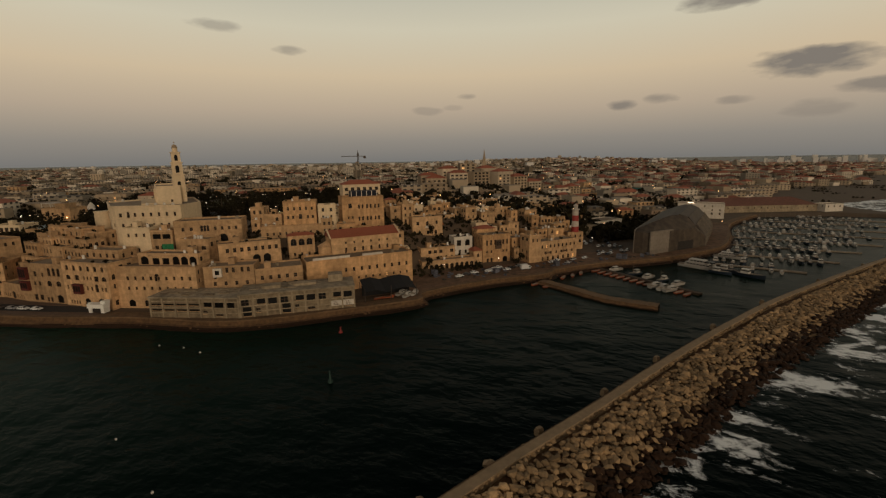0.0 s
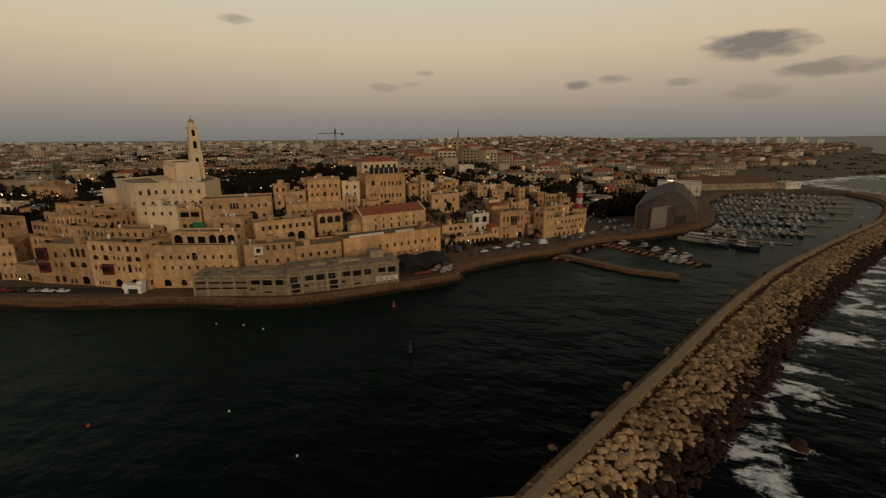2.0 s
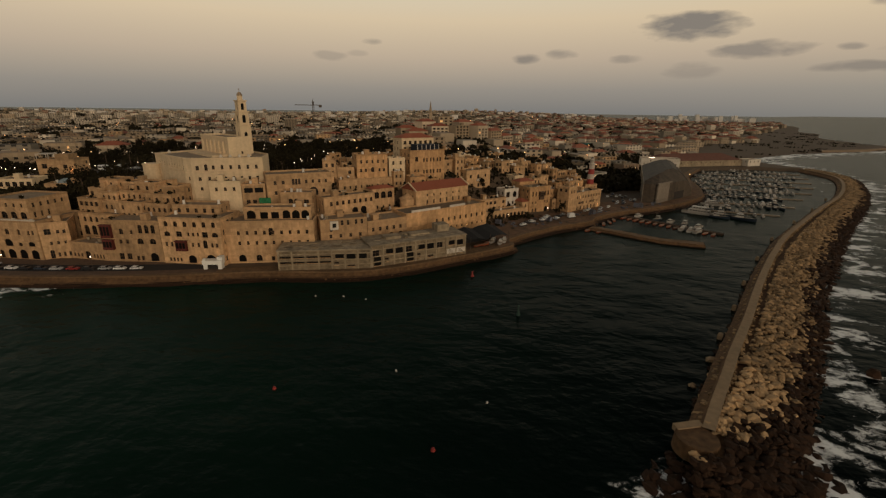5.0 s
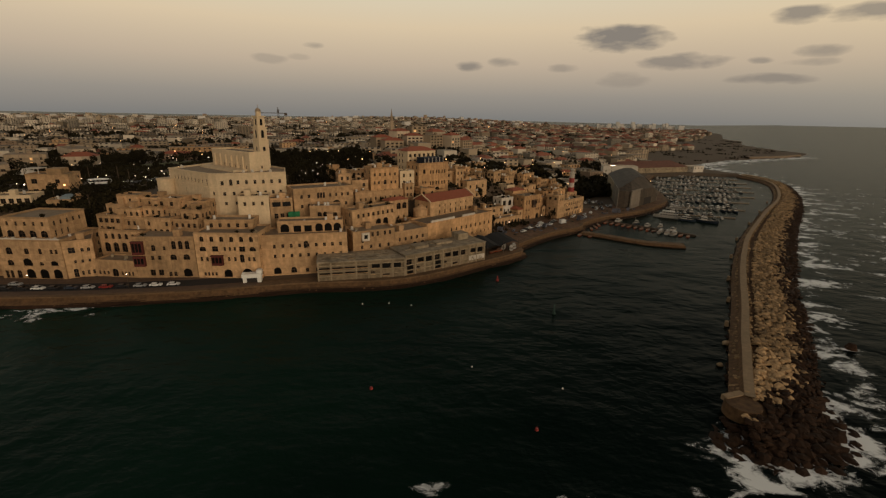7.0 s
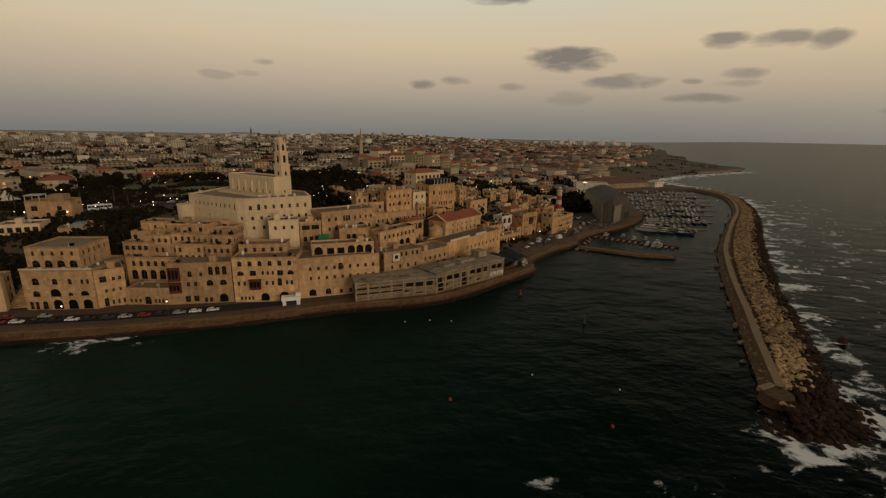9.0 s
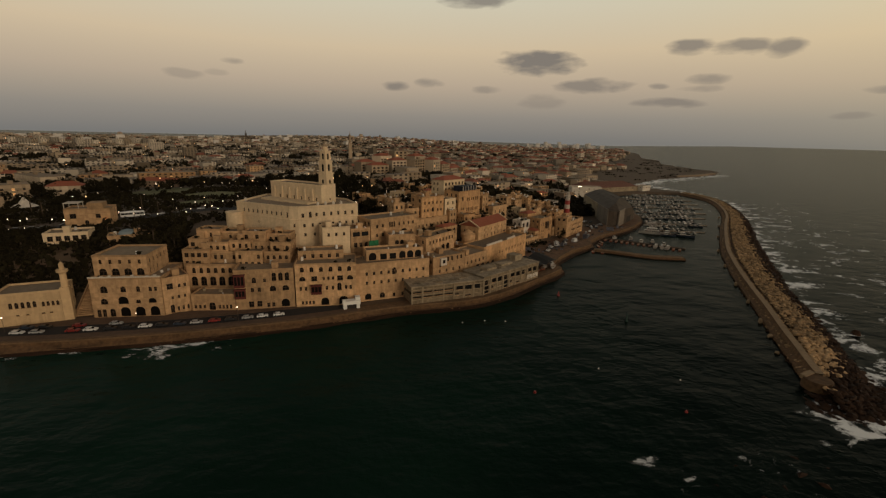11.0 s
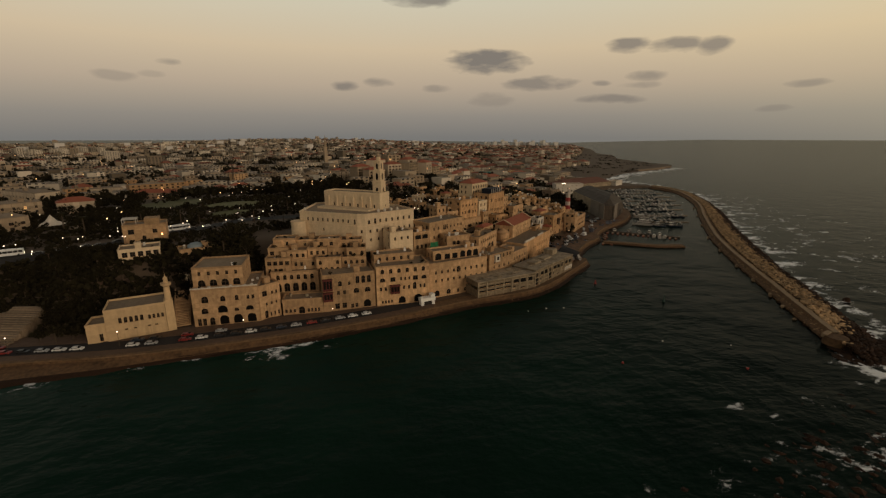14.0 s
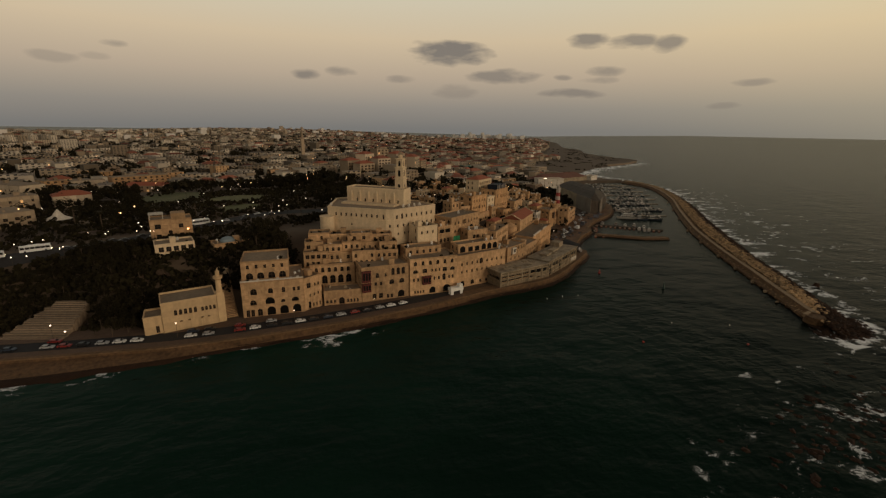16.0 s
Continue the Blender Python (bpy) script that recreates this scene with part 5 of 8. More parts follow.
for k in range(5):
    bm = bmesh.new()
    box(bm, 0, 21, -0.6, 0.4, k * 2.9, k * 2.9 + 2.85)
    part("cladding_band", bm, M_PALE, pan)
# harbour warehouses
house("warehouse", "white flat-roofed harbour warehouse", (232, 450), (268, 432), 16, 4, 18, mat=M_WHITE, group="", category="warehouse", gap=6)
bm = bmesh.new()
box(bm, 240, 246, 446, 447, 17.5, 18.4)
tagged(new("floodlight", mesh_of("floodlight", bm, M_LAMPW)), "bright white floodlight on a warehouse roof", "lamp")
house("warehouse", "long low warehouse with a rusty red roof", (275, 478), (400, 486), 34, 4, 10.5, mat=M_CONC, roof="hip", tiles=M_RUST, group="", category="warehouse", gap=7)
house("warehouse", "white block at the end of the red-roofed warehouse", (402, 478), (424, 482), 14, 4, 11.5, mat=M_WHITE, group="", category="warehouse", gap=7)
house("warehouse", "low grey harbour shed", (96, 330), (118, 345), 18, 6, 12, mat=M_CONC, group="", category="warehouse", gap=6)
house("warehouse", "low grey harbour shed", (120, 360), (150, 380), 18, 6, 12, mat=M_WHITE, group="", category="warehouse", gap=6)
house("warehouse", "low brown harbour shed", (90, 372), (120, 392), 18, 8, 14, mat=M_OCHRE, group="", category="warehouse", gap=6)

# red and white lighthouse
M_PALEPAINT = material("faded_white_paint", (0.40, 0.35, 0.29), 0.7, 0.3, 0.8, 0.2, 0)
lh = thing("lighthouse", Matrix.Translation((86.5, 294.5, 15)), "red and white banded lighthouse", "lighthouse")
for k in range(4):
    bm = bmesh.new()
    tube(bm, 0, 0, k * 3.7, (k + 1) * 3.7, 2.5 - k * 0.15, 2.35 - k * 0.15, 16)
    part("band", bm, M_RED if k % 2 == 0 else M_PALEPAINT, lh, "red band" if k % 2 == 0 else "white band")
bm = bmesh.new()
tube(bm, 0, 0, 14.8, 15.3, 2.7, 2.7, 16)
tube(bm, 0, 0, 15.3, 17.5, 1.4, 1.4, 12)
tube(bm, 0, 0, 17.5, 18.9, 1.7, 0.1, 12)
part("lantern", bm, M_PALEPAINT, lh)
house("house", "square stone base of the lighthouse", (81, 291), (92, 294), 9, 6, 15.2, group="")


# boats
def hull(bm, length, beam, side, mi=0, deck=1):
    n = 8
    rings = []
    for i in range(n + 1):
        t = i / n
        w = beam / 2 * (1 - max(0, (t - 0.45) / 0.55) ** 2.2) * (0.82 + 0.18 * min(1, t * 4))
        z = side * (1 + 0.35 * t * t)
        rings.append([bm.verts.new((length * (t - 0.5), s * w * k, zz)) for s, k, zz in ((-1, 1, z), (-1, 0.8, 0.1), (-1, 0.1, -0.4), (1, 0.1, -0.4), (1, 0.8, 0.1), (1, 1, z))])
    for r, q in zip(rings, rings[1:]):
        for k in range(5):
            bm.faces.new((r[k], r[k + 1], q[k + 1], q[k])).material_index = mi
        a = [bm.verts.new((v.co.x, v.co.y * 0.93, v.co.z - 0.12)) for v in (r[0], r[5], q[5], q[0])]
        bm.faces.new(a).material_index = deck
    bm.faces.new(rings[0]).material_index = mi


def boat(kind, m, group="boats in the marina"):
    if kind == "rowing_boat":
        b = thing("rowing_boat", m, "small orange wooden rowing boat in the harbour", "boat", "rowing boats by the pier")
        bm = bmesh.new()
        hull(bm, 6.0, 2.1, 0.7)
        part("hull", bm, [M_BOATO, M_DECK], b)
        for x in (-1.4, 0.6):
            bm = bmesh.new()
            box(bm, x, x + 0.35, -0.9, 0.9, 0.62, 0.7)
            part("thwart", bm, M_DECK, b)
    elif kind == "motor_boat":
        b = thing("motor_boat", m, "white motor boat with a low cabin in the marina", "boat", group)
        bm = bmesh.new()
        hull(bm, 9.5, 3.2, 1.3)
        part("hull", bm, [M_BOATW, M_DECK], b)
        bm = bmesh.new()
        box(bm, -1.8, 2.2, -1.15, 1.15, 1.2, 2.5, 0, 0.25)
        cabin = part("cabin", bm, M_BOATW, b)
        bm = bmesh.new()
        box(bm, -1.5, 2.05, -1.08, 1.08, 1.75, 2.2, 0, 0.1)
        part("cabin_window", bm, M_GLASS, cabin, "dark cabin glazing")
    elif kind == "sailing_yacht":
        b = thing("sailing_yacht", m, "moored white sailing yacht with a bare mast", "boat", group)
        bm = bmesh.new()
        hull(bm, 11.0, 3.3, 1.2)
        part("hull", bm, [M_BOATW, M_DECK], b)
        bm = bmesh.new()
        box(bm, -1.6, 2.6, -0.95, 0.95, 1.15, 1.9, 0, 0.3)
        part("cabin", bm, M_BOATW, b)
        bm = bmesh.new()
        tube(bm, 0.8, 0, 1.0, 14.5, 0.11, 0.07, 6)
        part("mast", bm, M_PALE, b)
        bm = bmesh.new()
        box(bm, -4.2, 0.8, -0.16, 0.16, 2.4, 2.75)
        part("boom", bm, M_BOATD, b, "furled sail under a dark cover")
    elif kind == "fishing_boat":
        b = thing("fishing_boat", m, "dark fishing boat with a white wheelhouse", "boat", group)
        bm = bmesh.new()
        hull(bm, 14.0, 4.4, 1.7)
        part("hull", bm, [M_BOATD, M_DECK], b)
        bm = bmesh.new()
        box(bm, -4.6, -0.6, -1.5, 1.5, 1.6, 4.0, 0, 0.12)
        house_ = part("wheelhouse", bm, M_BOATW, b)
        bm = bmesh.new()
        box(bm, -4.5, -0.5, -1.45, 1.45, 2.9, 3.5, 0, 0.02)
        part("wheelhouse_window", bm, M_GLASS, house_, "dark wheelhouse glazing")
        bm = bmesh.new()
        tube(bm, 1.5, 0, 1.4, 8.0, 0.12, 0.07, 6)
        box(bm, -1.2, 1.5, -0.06, 0.06, 6.2, 6.35)
        part("mast", bm, M_PALE, b)
    else:
        b = thing("ferry", m, "large white passenger boat with two decks", "boat", group)
        bm = bmesh.new()
        hull(bm, 28.0, 6.6, 2.0)
        part("hull", bm, [M_BOATW, M_DECK], b)
        for z in (1.9, 4.3):
            bm = bmesh.new()
            box(bm, -11 + z, 8.5 - z, -2.7, 2.7, z, z + 2.3, 0, 0.04)
            deck = part("deckhouse", bm, M_BOATW, b)
            for k in range(7):
                bm = bmesh.new()
                box(bm, -9.5 + z + k * 2.2, -8.0 + z + k * 2.2, -2.76, 2.76, z + 0.9, z + 1.7)
                part("window", bm, M_GLASS, deck)
        bm = bmesh.new()
        tube(bm, 0, 0, 6.6, 11, 0.15, 0.08, 6)
        part("mast", bm, M_PALE, b)
    return b


PROTO = {}


def moor(kind, x, y, turn, group="boats in the marina", size=1.0):
    m = Matrix.Translation((x, y, 0.05)) @ Matrix.Rotation(radians(turn), 4, "Z") @ Matrix.Scale(size, 4)
    if kind in PROTO:
        return copy_thing(PROTO[kind], m)
    PROTO[kind] = boat(kind, m, group)
    return PROTO[kind]


rng = random.Random(5)
# rows of berths along floating jetties
JETTIES = [((158, 262), (196, 236)), ((182, 288), (232, 258)), ((206, 318), (268, 284)), ((226, 348), (302, 306)), ((246, 380), (334, 332)), ((272, 412), (362, 358)), ((304, 440), (390, 386)), ((352, 452), (412, 416))]
for j, (a, b) in enumerate(JETTIES):
    a, b = Vector(a), Vector(b)
    d = (b - a).normalized()
    n = Vector((-d.y, d.x))
    bm = bmesh.new()
    ribbon(bm, [tuple(a), tuple(b)], [(-1.1, -0.3), (-1.1, 0.7), (1.1, 0.7), (1.1, -0.3)])
    tagged(new("jetty", mesh_of("jetty", bm, M_DECK)), "grey floating boat jetty", "jetty", "marina jetties")
    L = (b - a).length * 0.86
    s = 3.0
    while s < L:
        for side in (-1, 1):
            if rng.random() < 0.2:
                continue
            kind = rng.choice(["motor_boat", "sailing_yacht", "fishing_boat", "motor_boat", "fishing_boat"]) if j else rng.choice(["fishing_boat", "motor_boat"])
            off = {"motor_boat": 6.3, "sailing_yacht": 7.2, "fishing_boat": 8.6}[kind]
            p = a + d * s + n * side * off
            moor(kind, p.x, p.y, math.degrees(math.atan2(n.y * side, n.x * side)) + rng.uniform(-4, 4) + (180 if rng.random() < 0.3 else 0), size=rng.uniform(0.62, 1.12))
        s += rng.uniform(4.0, 5.2)
moor("ferry", 146, 250, -52, size=0.8)
moor("ferry", 178, 276, -45, size=0.72)
moor("fishing_boat", 162, 230, -58, size=1.35)
moor("fishing_boat", 157, 241, -50, size=1.2)
moor("fishing_boat", 151, 238, -54, size=1.1)
# fishing jetty with small boats
FJ = ((88, 250), (119, 199))
a, b = Vector(FJ[0]), Vector(FJ[1])
d = (b - a).normalized()
n = Vector((-d.y, d.x))
bm = bmesh.new()
ribbon(bm, [tuple(a), tuple(b)], [(-1.3, -1), (-1.3, 1.1), (1.3, 1.1), (1.3, -1)])
tagged(new("jetty", mesh_of("jetty", bm, M_BARK)), "dark timber fishing jetty", "jetty")
for k in range(14):
    p = a + d * (3 + k * 4.1) - n * 4.6
    moor("rowing_boat" if k < 9 else rng.choice(["motor_boat", "rowing_boat"]), p.x, p.y, math.degrees(math.atan2(n.y, n.x)) + rng.uniform(-8, 8))
    if k in (1, 4, 6, 8, 10):
        q = a + d * (3 + k * 4.1) + n * 6.5
        moor("fishing_boat" if k in (8, 4) else "motor_boat", q.x, q.y, math.degrees(math.atan2(n.y, n.x)) + 180 + rng.uniform(-8, 8))
for x, y, t in ((47, 219.5, 40), (52, 215, 30), (70, 236, 75), (76, 241, 70), (64, 232, 60)):
    moor("rowing_boat", x, y, t)
# boats and gear laid up on the quay nose
for x, y, t, kind in ((-15.5, 190.0, 62, "motor_boat"), (-18.6, 192.6, 55, "motor_boat"), (-12.6, 193.0, 70, "motor_boat"), (-24, 187.5, 20, "rowing_boat"), (-28, 186.0, 30, "rowing_boat"), (-22, 190.5, 40, "rowing_boat")):
    b = moor(kind, x, y, t)
    b.matrix_basis = Matrix.Translation((x, y, 4.1)) @ Matrix.Rotation(radians(t), 4, "Z") @ Matrix.Scale(0.75, 4)
M_AWN = material("dark_shade_cloth", (0.014, 0.013, 0.013), 0.9, 0.3, 1, 0.2, 0)
aw = thing("shade_canopy", Matrix.Translation((-33, 181, 3.7)) @ Matrix.Rotation(radians(22), 4, "Z"), "black shade cloth canopy on posts at the quay", "canopy")
bm = bmesh.new()
g = [[bm.verts.new((x * 4.6, y * 4, 7.4 + 0.8 * math.sin(x * 2.2) - 0.9 * (3 - y))) for x in range(6)] for y in range(4)]
for r, q in zip(g, g[1:]):
    for k in range(5):
        bm.faces.new((r[k], r[k + 1], q[k + 1], q[k]))
part("cloth", bm, M_AWN, aw)
# black sheet added to darken the space under the cloth like shade
bm = bmesh.new()
box(bm, 0.5, 22.5, 10.2, 10.6, 0, 5.2)
part("back_screen", bm, M_AWN, aw)
for x in (0, 11.5, 23):
    for y in (0, 12):
        bm = bmesh.new()
        tube(bm, x, y, 0, 6.4, 0.14, 0.12, 6)
        part("post", bm, M_METAL, aw)


# buoys
M_BUOY = material("dull_green_paint", (0.02, 0.045, 0.035), 0.6, 0.2, 1, 0.2, 0)


def buoy(x, y, mt, label, h=3.2):
    b = thing("buoy", Matrix.Translation((x, y, 0)), label, "buoy")
    bm = bmesh.new()
    tube(bm, 0, 0, -0.4, 0.6, 0.8, 0.7, 12)
    part("float", bm, mt, b)
    bm = bmesh.new()
    tube(bm, 0, 0, 0.6, h, 0.5, 0.15, 8)
    tube(bm, 0, 0, h, h + 0.6, 0.3, 0.3, 8)
    part("topmark", bm, mt, b)


buoy(-38, 157, M_RED, "red steel channel buoy on the water", 1.7)
buoy(-31.7, 118.8, M_BUOY, "green steel channel buoy on the water", 3.0)
for x, y in ((-105, 89), (-70, 62)):
    bm = bmesh.new()
    tube(bm, x, y, -0.2, 0.6, 0.55, 0.35, 10)
    tagged(new("mooring_float", mesh_of("mooring_float", bm, M_RED)), "small red mooring float on the water", "buoy", "mooring floats")
for x, y in ((-100, 146), (-90, 144), (-82, 140), (-75, 92), (-55, 75)):
    bm = bmesh.new()
    tube(bm, x, y, -0.2, 0.35, 0.32, 0.2, 10)
    tagged(new("mooring_float", mesh_of("mooring_float", bm, M_BOATW)), "small white mooring float on the water", "buoy", "mooring floats")

# far jetty on the southern shore
bm = bmesh.new()
ribbon(bm, dense([(760, 690), (880, 708), (975, 738)], 20), [(-6, -1), (-5, 4.2), (5, 4.2), (9, -1)])
tagged(new("far_jetty", mesh_of("far_jetty", bm, M_STEP)), "long low jetty on the southern shore", "jetty", kind="structure")


# ---- park, trees, city ----
def crown_mesh(seed, r, h, n, dome=1.0, leaf=0.55):
    """A crown of many small leaf clumps with gaps."""
    q = random.Random(seed)
    verts, faces = [], []
    lobes = [(q.uniform(-0.55, 0.55) * r, q.uniform(-0.55, 0.55) * r, h * q.uniform(0.45, 0.85), r * q.uniform(0.4, 0.65)) for _ in range(6)]
    for k in range(n):
        lx, ly, lz, lr = lobes[k % 6]
        v = Vector((q.gauss(0, 1), q.gauss(0, 1), q.gauss(0, 0.8))).normalized() * lr * q.uniform(0.65, 1.05)
        c = Vector((lx, ly, lz)) + v
        a = Vector((q.gauss(0, 1), q.gauss(0, 1), q.gauss(0, 1))).normalized()
        b = a.cross(Vector((q.gauss(0, 1), q.gauss(0, 1), q.gauss(0, 1)))).normalized()
        s = leaf * q.uniform(0.6, 1.3)
        i = len(verts)
        verts += [tuple(c + a * s), tuple(c + b * s * 0.7), tuple(c - a * s), tuple(c - b * s * 0.7)]
        faces.append((i, i + 1, i + 2, i + 3))
    return verts, faces


def leaf_mesh(name, verts, faces, mat):
    me = bpy.data.meshes.new(name)
    me.from_pydata(verts, [], faces)
    me.materials.append(mat)
    return me


def trunk_mesh(h, r):
    bm = bmesh.new()
    tube(bm, 0, 0, -1.0, h * 0.55, r, r * 0.6, 7)
    for k in range(4):
        a = k * 1.7
        b0, b1 = Vector((0, 0, h * 0.4)), Vector((math.cos(a) * h * 0.25, math.sin(a) * h * 0.25, h * 0.72))
        d = (b1 - b0).normalized()
        s = d.cross(Vector((0, 0, 1))).normalized() * r * 0.4
        t = d.cross(s).normalized() * r * 0.4
        lo = [bm.verts.new(b0 + s), bm.verts.new(b0 + t), bm.verts.new(b0 - s), bm.verts.new(b0 - t)]
        hi = bm.verts.new(b1)
        for i in range(4):
            bm.faces.new((lo[i], lo[(i + 1) % 4], hi))
    return mesh_of("trunk", bm, M_BARK)


CROWNS, TRUNKS = [], []
for i, (r, h) in enumerate(((4.6, 9), (5.6, 10.5), (3.6, 8), (6.4, 11), (4.0, 12), (3.0, 6))):
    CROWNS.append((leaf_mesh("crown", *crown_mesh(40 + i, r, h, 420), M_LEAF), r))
    TRUNKS.append(trunk_mesh(h, 0.32))
PALM_V, PALM_F = [], []
for k in range(16):
    a, up = k * 2 * math.pi / 16, 0.9 if k % 2 else 0.3
    prev = None
    for s in range(6):
        t = s / 5
        c = Vector((math.cos(a) * 3.4 * t, math.sin(a) * 3.4 * t, 10 + up * 2.4 * t - 3.2 * t * t))
        w = Vector((-math.sin(a), math.cos(a), 0)) * 0.5 * (1 - t) ** 0.6
        i = len(PALM_V)
        PALM_V += [tuple(c - w), tuple(c + w)]
        if prev is not None:
            PALM_F.append((prev, prev + 1, i + 1, i))
        prev = i
PALM_CROWN = leaf_mesh("fronds", PALM_V, PALM_F, M_LEAF)
bm = bmesh.new()
tube(bm, 0, 0, -1, 10, 0.35, 0.22, 8)
PALM_TRUNK = mesh_of("trunk", bm, M_BARK)
rng = random.Random(8)


def tree(x, y, k=None, scale=None, palm=False, group="park trees"):
    z = height(x, y) if y > lerp_table(x, FOOT) - 5 else 3.7
    m = Matrix.Translation((x, y, z - 0.2)) @ Matrix.Rotation(rng.uniform(0, 6.3), 4, "Z") @ Matrix.Scale(scale or rng.uniform(0.75, 1.2), 4)
    if palm:
        t = thing("palm_tree", m, "tall dark green palm tree", "tree", "palm trees")
        part("trunk", PALM_TRUNK, None, t)
        part("fronds", PALM_CROWN, None, t)
    else:
        k = rng.randrange(6) if k is None else k
        t = thing("tree", m, "dense dark green broad-crowned tree", "tree", group)
        part("trunk", TRUNKS[k], None, t)
        part("crown", CROWNS[k][0], None, t)
    return t


TREES = 0
ZONES = [((-330, -60), (312, 470), 95), ((-335, -215), (450, 532), 60), ((-215, -48), (470, 580), 110), ((-156, -60), (262, 312), 30), ((-318, -252), (206, 276), 85), ((-245, -208), (222, 262), 5), ((-150, -40), (262, 330), 26), ((-100, 20), (205, 300), 34), ((20, 60), (262, 320), 6), ((104, 112), (304, 318), 3), ((38, 48), (246, 252), 2), ((100, 240), (470, 560), 8), ((-60, 40), (340, 420), 8)]
PATHS = [((-330, 292), (-226, 306)), ((-226, 306), (-150, 300))]


def near_road(x, y):
    for (ax, ay), (bx, by) in PATHS:
        k = max(0, min(1, ((x - ax) * (bx - ax) + (y - ay) * (by - ay)) / ((bx - ax) ** 2 + (by - ay) ** 2)))
        if math.dist((x, y), (ax + k * (bx - ax), ay + k * (by - ay))) < 11:
            return True
    return False


LAWNS = [((-237, 463), 27, 46), ((-196, 398), 25, 24), ((-205, 350), 16, 13)]


def on_lawn(x, y):
    return any(((x - c[0]) / a) ** 2 + ((y - c[1]) / b) ** 2 < 0.8 for c, a, b in LAWNS)


WOOD = ([], [])
for (x0, x1), (y0, y1), want in ZONES:
    made = 0
    for _ in range(want * 12):
        x, y = rng.uniform(x0, x1), rng.uniform(y0, y1)
        if near_road(x, y) or on_lawn(x, y) or (-262 < x < -158 and 262 < y < 490 and (y < 345 or rng.random() < 0.985)) or not is_free(x, y, 1.2 if x > -100 and y < 330 else 2.2) or coast_distance(x, y) < 14 or (-326 < x < -292 and 212 < y < 251) or (-262 < x < -249 and 224 < y < 244):
            continue
        if y > 405 or (y > 350 and x < -60 and made % 2):
            m = Matrix.Translation((x, y, height(x, y) - 0.2)) @ Matrix.Rotation(rng.uniform(0, 6.3), 4, "Z") @ Matrix.Scale(rng.uniform(0.75, 1.2), 4)
            me = CROWNS[rng.randrange(6)][0]
            n = len(WOOD[0])
            WOOD[0].extend(tuple(m @ v.co) for v in me.vertices)
            WOOD[1].extend(tuple(n + i for i in p.vertices) for p in me.polygons)
            TAKEN.append((x, y, 1.6))
            made += 1
            if made >= want:
                break
            continue
        tree(x, y, scale=rng.uniform(0.45, 0.8) if x < -225 else rng.uniform(0.4, 0.7) if x > -100 and y < 330 else None)
        TAKEN.append((x, y, 1.6))
        made += 1
        if made >= want:
            break
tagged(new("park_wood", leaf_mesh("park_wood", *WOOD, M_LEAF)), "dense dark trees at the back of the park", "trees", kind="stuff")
for x, y in ((-236, 330), (-226, 318), (-196, 300), (-180, 290), (-168, 330), (-140, 300), (-120, 310), (-100, 300), (-286, 330), (-300, 360), (-258, 345), (-148, 345)):
    tree(x, y, palm=True)
for c, a, b in LAWNS:
    bm = bmesh.new()
    n = 48
    rim = [(c[0] + a * math.cos(6.2832 * i / n) * (1 + 0.12 * math.sin(i * 1.9)), c[1] + b * math.sin(6.2832 * i / n) * (1 + 0.1 * math.cos(i * 1.3))) for i in range(n)]
    rows_ = []
    for k in (0.01, 0.25, 0.5, 0.75, 1.0):
        rows_.append([bm.verts.new((c[0] + (x - c[0]) * k, c[1] + (y - c[1]) * k, height(c[0] + (x - c[0]) * k, c[1] + (y - c[1]) * k) + 0.25)) for x, y in rim])
    for r, q in zip(rows_, rows_[1:]):
        for i in range(n):
            bm.faces.new((r[i], r[(i + 1) % n], q[(i + 1) % n], q[i]))
    tagged(new("lawn", mesh_of("lawn", bm, M_GRASS)), "mown green lawn in the hilltop park", "lawn", kind="structure")
bm = bmesh.new()


def draped(bm, line, half, lift=0.3):
    pts = dense(line, 5)
    rings = []
    for i, p in enumerate(pts):
        a, b = Vector(pts[max(0, i - 1)]), Vector(pts[min(len(pts) - 1, i + 1)])
        d = (b - a).normalized()
        rings.append([bm.verts.new((p[0] - d.y * o, p[1] + d.x * o, height(p[0] - d.y * o, p[1] + d.x * o) + lift)) for o in (-half, 0, half)])
    for r, q in zip(rings, rings[1:]):
        for k in range(2):
            bm.faces.new((r[k], q[k], q[k + 1], r[k + 1]))


draped(bm, [(-420, 300), (-326, 291), (-282, 293), (-230, 305), (-190, 312), (-150, 300)], 6.5)
tagged(new("hill_road", mesh_of("hill_road", bm, M_ASPHALT)), "dark asphalt road along the hill", "road", kind="structure")
for line in ([(-169, 467), (-164, 430), (-168, 409), (-176, 382), (-186, 368), (-203, 367), (-224, 371), (-234, 364), (-262, 366)], [(-190, 358), (-175, 345), (-160, 330), (-120, 320)], [(-262, 418), (-228, 418), (-205, 424), (-166, 440)], [(-300, 330), (-260, 336), (-225, 332)], [(-247, 226), (-253, 229), (-257, 236), (-266, 241), (-276, 246)], [(-324, 262), (-312, 259), (-298, 254)]):
    bm = bmesh.new()
    draped(bm, line, 2.4, 0.4)
    tagged(new("footpath", mesh_of("footpath", bm, M_PAVE)), "pale footpath through the park", "path", kind="structure")
bm = bmesh.new()
draped(bm, [(-299, 364), (-286, 375), (-275, 389)], 7.0, 0.45)
tagged(new("park_court", mesh_of("park_court", bm, M_STEP)), "pale paved court in the park", "pavement", kind="structure")
tent = thing("tent", Matrix.Translation((-309, 380, height(-309, 380))), "white conical canopy tent in the park", "tent")
bm = bmesh.new()
tube(bm, 0, 0, 2.2, 4.2, 7.5, 3.4, 10, cap=False)
